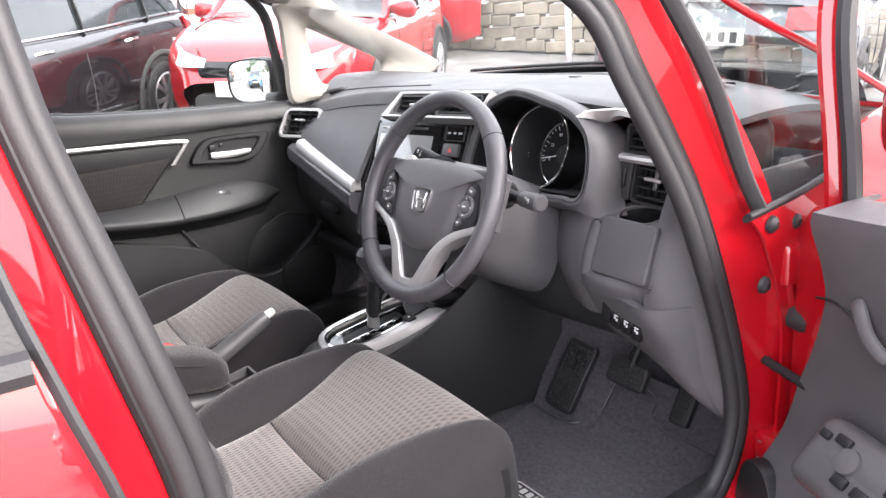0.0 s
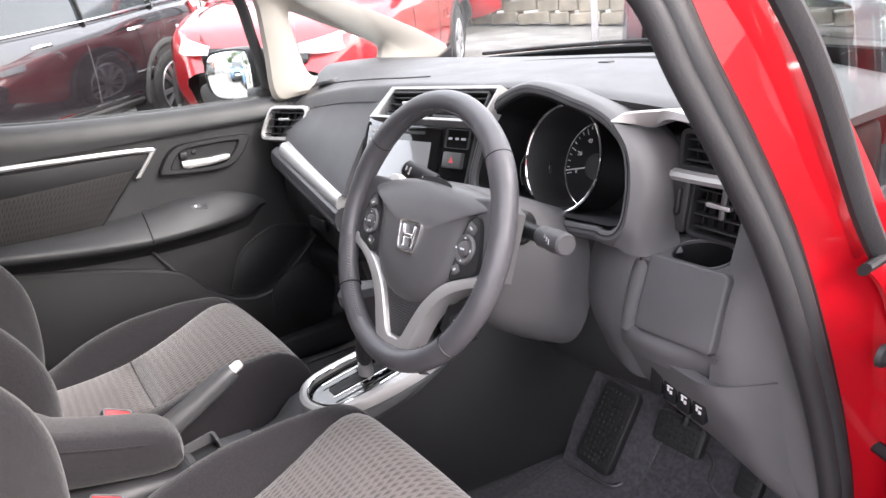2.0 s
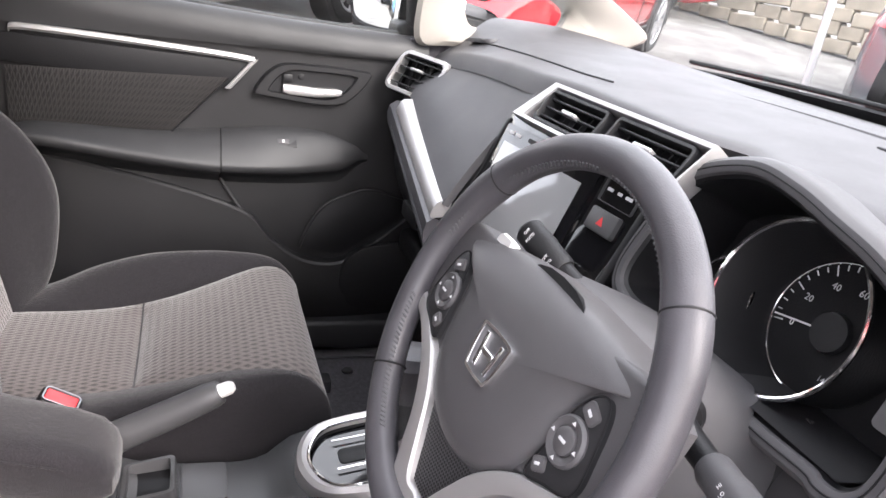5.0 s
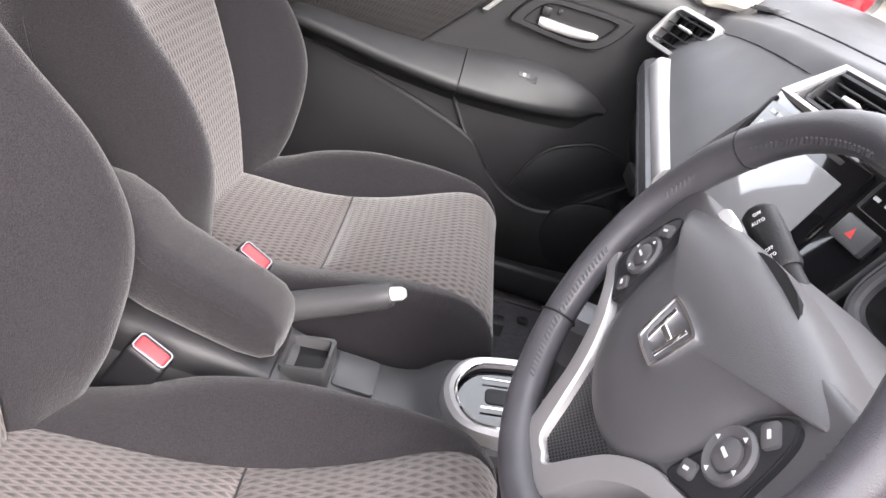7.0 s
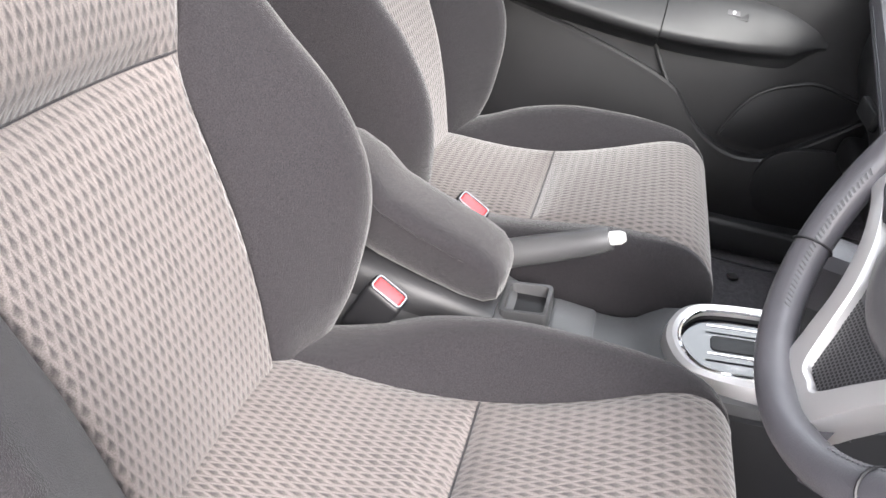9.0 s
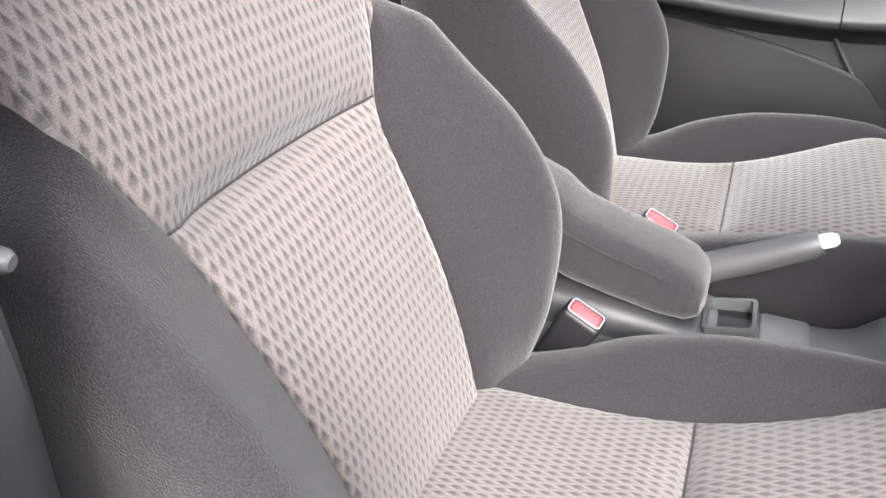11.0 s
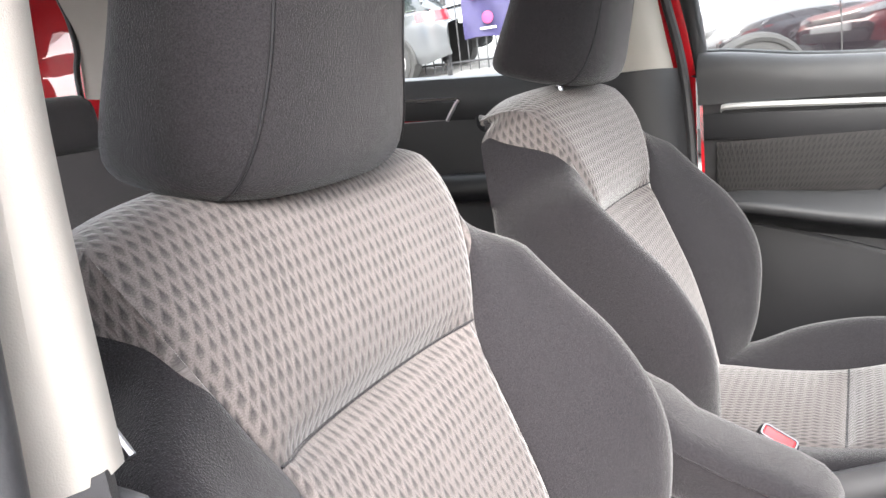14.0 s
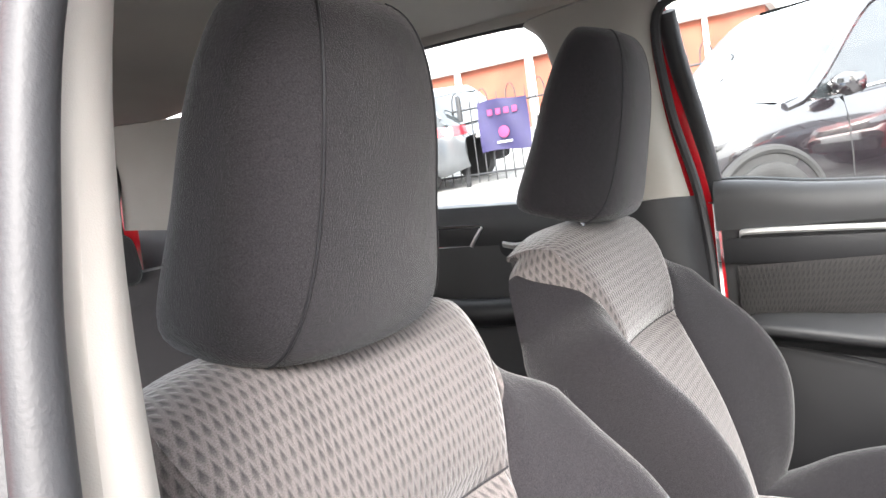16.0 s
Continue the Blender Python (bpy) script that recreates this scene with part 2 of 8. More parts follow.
def sheet(fn, nu, nv, thick=0.0, away=None, uv=None):
    """A grid over fn(u, v), u and v from 0 to 1. thick gives it a back and rims, away is a point on its back side."""
    g = [[Vector(fn(i / nu, j / nv)) for j in range(nv + 1)] for i in range(nu + 1)]
    bm = bmesh.new()
    vs = [[bm.verts.new(p) for p in row] for row in g]
    lay = bm.loops.layers.uv.new("UVMap") if uv else None

    def quad(a, b, c, d, at=None):
        f = bm.faces.new((a, b, c, d))
        if lay and at:
            for lp, (i, j) in zip(f.loops, at):
                lp[lay].uv = uv(i / nu, j / nv)

    for i in range(nu):
        for j in range(nv):
            quad(vs[i][j], vs[i + 1][j], vs[i + 1][j + 1], vs[i][j + 1], ((i, j), (i + 1, j), (i + 1, j + 1), (i, j + 1)))
    if thick:
        flip = None
        back = []
        for i in range(nu + 1):
            row = []
            for j in range(nv + 1):
                du = g[min(i + 1, nu)][j] - g[max(i - 1, 0)][j]
                dv = g[i][min(j + 1, nv)] - g[i][max(j - 1, 0)]
                nn = du.cross(dv)
                nn = nn.normalized() if nn.length > 1e-9 else Vector((0, 0, 1))
                if away is not None and flip is None:
                    flip = 1 if nn.dot(Vector(away) - g[i][j]) > 0 else -1
                row.append(bm.verts.new(g[i][j] + nn * thick * (flip or 1)))
            back.append(row)
        for i in range(nu):
            for j in range(nv):
                bm.faces.new((back[i][j], back[i][j + 1], back[i + 1][j + 1], back[i + 1][j]))
        for i in range(nu):
            bm.faces.new((vs[i][0], back[i][0], back[i + 1][0], vs[i + 1][0]))
            bm.faces.new((vs[i + 1][nv], back[i + 1][nv], back[i][nv], vs[i][nv]))
        for j in range(nv):
            bm.faces.new((vs[0][j + 1], back[0][j + 1], back[0][j], vs[0][j]))
            bm.faces.new((vs[nu][j], back[nu][j], back[nu][j + 1], vs[nu][j + 1]))
    return bm


def skin(rows, nu=16, nv=16, thick=0.0, away=None, uv=None):
    """A smooth sheet through a small cage of control rows."""
    def fn(u, v):
        return catmull([catmull(r, nv + 1)[round(v * nv)] for r in rows], nu + 1)[round(u * nu)]
    cols = [catmull(r, nv + 1) for r in rows]
    grid = [catmull([c[j] for c in cols], nu + 1) for j in range(nv + 1)]
    return sheet(lambda u, v: grid[round(v * nv)][round(u * nu)], nu, nv, thick, away, uv)


def slab(poly, m, depth, bevel=0.003, seg=2):
    """A flat plate: outline poly in x, y of the pose m, its front at z = 0 and its back at -depth, edges rounded."""
    bm = bmesh.new()
    vs = [bm.verts.new((x, y, 0)) for x, y in poly]
    f = bm.faces.new(vs)
    r = bmesh.ops.extrude_face_region(bm, geom=[f])
    for v in [g for g in r["geom"] if isinstance(g, bmesh.types.BMVert)]:
        v.co.z -= depth
    bmesh.ops.recalc_face_normals(bm, faces=bm.faces)
    if bevel:
        rim = [e for e in bm.edges if e.verts[0].co.z > -1e-6 and e.verts[1].co.z > -1e-6]
        bmesh.ops.bevel(bm, geom=rim, offset=bevel, segments=seg, profile=0.5, affect='EDGES')
    return moved(bm, m)


def rounded(w, h, r, n=5, cx=0, cy=0):
    """Outline of a rounded rectangle."""
    out = []
    for sx, sy, a in ((1, 1, 0), (-1, 1, 90), (-1, -1, 180), (1, -1, 270)):
        for k in range(n + 1):
            t = radians(a + 90 * k / n)
            out.append((cx + sx * (w / 2 - r) + r * math.cos(t), cy + sy * (h / 2 - r) + r * math.sin(t)))
    return out


def frame_plate(outer, inner, m, depth, bevel=0.0015):
    """A ring-shaped plate between two outlines of equal count."""
    n = len(outer)
    rings = []
    for poly, z in ((outer, -depth), (outer, -bevel), ([(x + (a - x) * 0.12, y + (b - y) * 0.12) for (x, y), (a, b) in zip(outer, inner)], 0),
                    ([(a + (x - a) * 0.12, b + (y - b) * 0.12) for (x, y), (a, b) in zip(outer, inner)], 0), (inner, -bevel), (inner, -depth)):
        rings.append([(x, y, z) for x, y in poly])
    rings.append(rings[0])
    return moved(loft(rings, cap=False), m)


def disc(r, m, depth, n=28, bevel=0.001):
    return slab([(r * math.cos(2 * math.pi * k / n), r * math.sin(2 * math.pi * k / n)) for k in range(n)], m, depth, bevel)


def revolve(profile, m, n=32):
    """Turns (radius, height) pairs round the z axis of m."""
    rings = [[(r * math.cos(2 * math.pi * k / n), r * math.sin(2 * math.pi * k / n), z) for k in range(n)] for r, z in profile]
    return moved(loft(rings, cap=True), m)


def basis(o, x, y):
    """A pose at o whose x and y axes point along x and y."""
    x = Vector(x).normalized()
    y = Vector(y)
    y = (y - x * y.dot(x)).normalized()
    z = x.cross(y)
    m = Matrix((x, y, z)).transposed().to_4x4()
    m.translation = o
    return m


def words(name, text, m, size, mat, parent):
    """Printed letters as a thin mesh."""
    cu = bpy.data.curves.new(name, 'FONT')
    cu.body, cu.size, cu.align_x, cu.align_y, cu.extrude, cu.resolution_u = text, size, 'CENTER', 'CENTER', 0.0002, 2
    tmp = bpy.data.objects.new(name, cu)
    me = bpy.data.meshes.new_from_object(tmp)
    bpy.data.objects.remove(tmp)
    bm = bmesh.new()
    bm.from_mesh(me)
    bpy.data.meshes.remove(me)
    return part(name, moved(bm, m), mat, parent, smooth=False)


# ---- ground and car shell ----
def ground_z(x, y):
    """The car park climbs gently to the left and ahead."""
    return 0.118 * min(max(0.0, -x - 0.9), 24) + 0.03 * min(max(0.0, y - 1.2), 20)


ASPHALT = material("asphalt", (0.20, 0.196, 0.189), 0.9, grain=0.6, scale=60, spread=0.3, big=2.5, spec=0.3)
wide_out = lambda t: math.copysign(400 * abs(t) ** 3.2, t)
gx = lambda u: wide_out(2 * u - 1)
tagged(part("ground", sheet(lambda u, v: (gx(u), gx(v), ground_z(gx(u), gx(v)) - 0.0), 90, 90), ASPHALT), "grey asphalt car park ground under the cars", "ground", kind="structure")

shell = thing("car_body", (0, 0, 0.3), "red hatchback body with black door seals and open driver side", "car body", kind="structure")
# floor pan, bulkhead
part("floor_pan", rbox((0, -0.2, 0.265), (1.5, 2.9, 0.05), 0.01), CARPET, shell, "dark carpeted car floor")
part("bulkhead", skin([[(-0.78, 1.22, 0.28), (0, 1.26, 0.28), (0.72, 1.22, 0.28)], [(-0.78, 1.36, 0.5), (0, 1.4, 0.5), (0.72, 1.36, 0.5)], [(-0.78, 1.5, 0.9), (0, 1.55, 0.9), (0.74, 1.48, 0.9)]], 8, 8, 0.02, (0, 3, 0.5)), CARPET, shell)


def rail(side):
    """Centre line of the door seal: A pillar, sill, B pillar, roof."""
    p = [(0.69, 0.765, 1.21), (0.715, 0.80, 1.12), (0.735, 0.84, 1.03), (0.75, 0.885, 0.93), (0.758, 0.93, 0.81), (0.758, 0.985, 0.66), (0.755, 1.015, 0.53), (0.75, 0.985, 0.42),
         (0.75, 0.90, 0.385), (0.75, 0.55, 0.375), (0.75, 0.30, 0.385), (0.755, 0.17, 0.46), (0.757, 0.135, 0.66), (0.752, 0.125, 0.80), (0.742, 0.105, 0.91), (0.722, 0.083, 1.02), (0.705, 0.065, 1.11),
         (0.69, 0.055, 1.18), (0.66, 0.05, 1.30), (0.625, 0.08, 1.42), (0.60, 0.20, 1.462), (0.60, 0.40, 1.455), (0.625, 0.56, 1.385), (0.66, 0.68, 1.29)]
    return [(side * x, y, z) for x, y, z in p]


seal = catmull(rail(1), 200, True)
ds = part("door_seal", tube(seal, 0.015, 24, True), RUBBER, shell, "black rubber door seal")
inward = lambda p, d: p + Vector((-0.006, (0.48 - p.y), (0.85 - p.z) * 0.7)).normalized() * d
part("seal_lip", tube([inward(p, 0.020) for p in seal], 0.013, 20, True), RUBBER, ds)
part("seal_lip", tube([inward(p, -0.013) + Vector((0.006, 0, 0)) for p in seal], 0.006, 8, True), PLASTIC_DEEP, ds)

# red pressing outside the seal on the open side, one band round the opening
wide = [0.075, 0.085, 0.095, 0.11, 0.12, 0.13, 0.14, 0.10, 0.07, 0.06, 0.06, 0.07, 0.085, 0.085, 0.085, 0.08, 0.075, 0.07, 0.06, 0.05, 0.05, 0.05, 0.055, 0.065]
mid = Vector((0.72, 0.48, 0.85))
loop0, loop1, loop2 = [], [], []
for (x, y, z), w in zip(rail(1), wide):
    out = (Vector((0, y, z)) - Vector((0, mid.y, mid.z)))
    out = Vector((0, out.y * 1.6, out.z)).normalized()
    loop0.append((x - 0.004, y, z))
    loop1.append((x + 0.022, y + out.y * w * 0.5, z + out.z * w * 0.5))
    loop2.append((x + (0.075 if y < 0.2 and z > 0.45 else 0.05), y + out.y * w, z + out.z * w))
rows = [catmull(l, 140, True) for l in (loop0, loop1, loop2)]
part("door_aperture", loft([[r[i] for r in rows] for i in range(140)] + [[r[0] for r in rows]], cap=False, closed=False), RED, shell, "glossy red painted door opening frame")
# outer weatherstrip up the A pillar
strip = catmull([(0.775, 0.70, 1.33), (0.792, 0.80, 1.19), (0.80, 0.86, 1.10), (0.803, 0.93, 0.97), (0.803, 0.975, 0.905)], 24)
part("weatherstrip", tube(strip, 0.012, 8, flat=0.7), RUBBER, shell)

# roof, headliner, sills, side body, bonnet
# Roof runs on past the tail, unseen, only to shade the red tailgate edge.
part("roof", skin([[(-0.62, y, 1.475 + d), (-0.4, y, 1.525 + d), (0, y, 1.54 + d), (0.4, y, 1.525 + d), (0.62, y, 1.475 + d)] for y, d in ((0.48, 0.0), (0.2, 0.03), (-0.4, 0.05), (-1.0, 0.05), (-1.6, 0.04), (-1.95, 0.0))], 14, 14, 0.012, (0, 0, 1)), RED, shell)
part("headliner", skin([[(-0.61, y, 1.455 - d), (-0.4, y, 1.49 - d), (0, y, 1.505 - d), (0.4, y, 1.49 - d), (0.61, y, 1.455 - d)] for y, d in ((0.49, 0.0), (0.2, -0.03), (-0.4, -0.048), (-1.0, -0.045), (-1.62, 0.0))], 14, 14, 0.01, (0, 0, 3)), BEIGE, shell, "pale beige cloth headliner")
part("bonnet", skin([[(-0.74, 1.5, 1.00), (-0.4, 1.52, 1.02), (0, 1.56, 1.025), (0.4, 1.52, 1.02), (0.74, 1.5, 1.00)], [(-0.78, 1.8, 0.94), (0, 1.9, 0.965), (0.78, 1.8, 0.94)], [(-0.74, 2.3, 0.82), (0, 2.42, 0.86), (0.74, 2.3, 0.82)], [(-0.7, 2.42, 0.4), (0, 2.6, 0.4), (0.7, 2.42, 0.4)]], 18, 18, 0.01, (0, 1.8, 0)), RED, shell)
for s in (-1, 1):
    part("front_wing", skin([[(s * 0.815, 1.16, 0.98), (s * 0.79, 1.55, 1.03), (s * 0.77, 2.1, 0.92)], [(s * 0.84, 1.16, 0.7), (s * 0.84, 1.6, 0.72), (s * 0.8, 2.3, 0.7)], [(s * 0.83, 1.16, 0.3), (s * 0.83, 1.3, 0.3), (s * 0.78, 2.35, 0.35)]], 10, 10, 0.008, (0, 1.6, 0.6)), RED, shell)
    part("sill", rbox((s * 0.79, 0.35, 0.30), (0.08, 1.75, 0.13), 0.02, 3), RED, shell)
for s in (-1, 1):
    part("sill_trim", rbox((s * 0.722, 0.50, 0.345), (0.075, 1.35, 0.075), 0.012, 3), PLASTIC, shell, "black plastic sill cover")
part("footwell_side", sheet(lambda u, v: (-0.752, 0.90 + 0.62 * u, 0.28 + 0.76 * v), 6, 6, 0.01, (-2, 1, 0.5)), CARPET, shell)
part("footwell_side", sheet(lambda u, v: (0.735, 1.03 + 0.48 * u, 0.28 + 0.66 * v), 6, 6, 0.01, (2, 1, 0.5)), CARPET, shell)
part("boot_floor", rbox((0, -1.45, 0.62), (1.2, 0.5, 0.03), 0.005), CARPET, shell)


def roof_pillar(name, pts, w, mat, label=""):
    """A pillar trim: an oval tube, w wide."""
    return part(name, tube(catmull(pts, 20), w, 14, flat=0.55), mat, shell, label)


# left A pillar: two legs round the small quarter window, in one beige trim, with the opening cut as a ring
def quarter(side):
    """Beige trim ring: inner outline (y, z) on the glass, outer outline (x, y, z) on pillar edge, windscreen and dash."""
    pairs = [((0.985, 1.242), (0.705, 0.885, 1.330)), ((1.002, 1.255), (0.690, 1.01, 1.335)), ((1.10, 1.211), (0.682, 1.14, 1.268)), ((1.21, 1.161), (0.685, 1.27, 1.208)), ((1.246, 1.139), (0.69, 1.38, 1.155)), ((1.248, 1.116), (0.695, 1.45, 1.10)), ((1.225, 1.098), (0.71, 1.30, 1.05)), ((1.12, 1.088), (0.72, 1.12, 1.04)), ((1.036, 1.080), (0.728, 0.98, 1.035)), ((1.008, 1.107), (0.728, 0.904, 1.04)), ((0.995, 1.17), (0.726, 0.900, 1.16)), ((0.986, 1.22), (0.718, 0.896, 1.27))]
    a = catmull([(side * 0.738, y, z) for (y, z), _ in pairs], 66, True)
    b = catmull([(side * x, y, z) for _, (x, y, z) in pairs], 66, True)
    rings = []
    for k, lift in ((0.0, 0.03), (0.0, 0.0), (0.10, -0.010), (0.35, -0.016), (0.7, -0.014), (0.92, -0.004), (1.0, 0.012)):
        rings.append([p.lerp(q, k) + Vector((side * lift, 0, 0)) for p, q in zip(a, b)])
    return loft(rings, cap=False)


part("front_pillar_trim", quarter(-1), BEIGE, shell, "pale beige pillar trim round a small quarter window")
part("front_pillar_trim", skin([[(-0.70, 0.80, 1.40), (-0.66, 0.86, 1.385), (-0.63, 0.93, 1.37), (-0.65, 1.0, 1.36)], [(-0.715, 0.86, 1.33), (-0.665, 0.93, 1.32), (-0.645, 1.02, 1.30), (-0.67, 1.08, 1.30)]], 4, 8, 0.01, (-1, 1, 1.3)), BEIGE, shell)
roof_pillar("pillar_trim", [(-0.655, 0.92, 1.36), (-0.62, 0.70, 1.43), (-0.58, 0.50, 1.475)], 0.05, BEIGE)
roof_pillar("pillar_trim", [(0.655, 1.0, 1.31), (0.63, 0.84, 1.38), (0.59, 0.62, 1.46)], 0.045, BEIGE, "pale beige inner windscreen pillar trim")
part("header_trim", tube(catmull([(-0.6, 0.50, 1.475), (-0.3, 0.52, 1.50), (0, 0.53, 1.51), (0.3, 0.52, 1.50), (0.6, 0.50, 1.475)], 20), 0.03, 10, flat=0.6), BEIGE, shell)
# right A pillar: inner beige leg, outer red leg, quarter glass between
part("front_pillar", tube(catmull([(0.70, 0.52, 1.47), (0.725, 0.72, 1.37), (0.775, 0.90, 1.215), (0.80, 1.17, 1.105), (0.81, 1.45, 0.99)], 24), 0.006, 12, flat=0.7), RED, shell, "glossy red windscreen pillar")
part("front_pillar", tube(catmull([(-0.70, 0.52, 1.47), (-0.725, 0.72, 1.40), (-0.76, 0.98, 1.305), (-0.785, 1.28, 1.185), (-0.80, 1.45, 1.10)], 24), 0.016, 12, flat=0.6), RUBBER, shell)

part("hinge_pillar", skin([[(0.800, 0.955, 0.895), (0.806, 1.06, 0.908), (0.814, 1.18, 0.930)], [(0.803, 1.00, 0.84), (0.812, 1.08, 0.84), (0.820, 1.18, 0.84)], [(0.800, 1.06, 0.68), (0.808, 1.11, 0.68), (0.822, 1.18, 0.68)], [(0.795, 1.06, 0.42), (0.806, 1.11, 0.42), (0.822, 1.18, 0.42)]], 16, 10, 0.006, (0, 1.1, 0.7)), RED, shell, "glossy red hinge pillar")
part("quarter_sill", tube(catmull([(0.804, 0.944, 0.897), (0.807, 1.01, 0.906), (0.810, 1.086, 0.917), (0.812, 1.19, 0.938)], 16), 0.010, 10, flat=0.6), RUBBER, shell, "black strip below the quarter window")


def window(name, pts, label, inward, mat=None):
    """A pane of glass through corner points, 4 mm thick."""
    bm = bmesh.new()
    vs = [bm.verts.new(p) for p in pts]
    f = bm.faces.new(vs)
    r = bmesh.ops.extrude_face_region(bm, geom=[f])
    for v in [g for g in r["geom"] if isinstance(g, bmesh.types.BMVert)]:
        v.co += Vector(inward) * 0.004
    ob = part(name, bm, mat or GLASS, None, smooth=False)
    return tagged(ob, label, "window", kind="structure")


screen_rows = [[(x * 0.78, 1.50 - 0.12 * x * x, 1.075 - 0.03 * x * x) for x in (-1, -0.5, 0, 0.5, 1)], [(x * 0.71, 1.06 - 0.10 * x * x, 1.31 - 0.015 * x * x) for x in (-1, -0.5, 0, 0.5, 1)], [(x * 0.63, 0.57 - 0.07 * x * x, 1.50 - 0.015 * x * x) for x in (-1, -0.5, 0, 0.5, 1)]]
ws = tagged(part("window_1", skin(screen_rows, 10, 10, 0.004, (0, 3, 2)), GLASS), "clear curved front windscreen glass", "window", kind="structure")
window("window_2", [(-0.765, 0.99, 1.06), (-0.765, 1.30, 1.07), (-0.75, 1.26, 1.14), (-0.73, 1.0, 1.27)], "small triangular quarter window glass", (1, 0, 0))
window("window_3", [(0.79, 0.955, 0.902), (0.80, 1.19, 0.938), (0.80, 1.36, 1.03), (0.765, 1.02, 1.20), (0.735, 0.79, 1.32), (0.77, 0.84, 1.15)], "small quarter window glass beside the driver", (-1, 0, 0))
window("window_4", [(-0.795, 0.10, 1.05), (-0.795, 0.92, 1.02), (-0.74, 0.86, 1.30), (-0.66, 0.60, 1.44), (-0.645, 0.05, 1.47)], "clear passenger front door window", (1, 0, 0))
window("window_5", [(-0.79, -0.80, 1.10), (-0.79, -0.16, 1.06), (-0.66, -0.12, 1.49), (-0.645, -0.5, 1.505), (-0.67, -0.78, 1.48)], "clear rear passenger door window", (1, 0, 0))
# black band and wiper at the foot of the windscreen
foot = [(0.75 * k / 12, 1.475 - 0.115 * (k / 12) ** 2, 1.074 - 0.028 * (k / 12) ** 2) for k in range(-12, 13)]
part("windscreen_band", loft([[Vector(p) + Vector((0, 0.02, -0.03)), Vector(p), Vector(p) + Vector((0, -0.012, 0.010)), Vector(p) + Vector((0, -0.010, 0.014))] for p in foot], cap=False, closed=False), RUBBER, shell, "black band at the foot of the windscreen")
part("wiper", tube(catmull([(-0.55, 1.47, 1.082), (-0.2, 1.495, 1.090), (0.15, 1.50, 1.092), (0.45, 1.47, 1.088)], 20), 0.005, 8), PLASTIC_DEEP, shell, "black wiper blade")


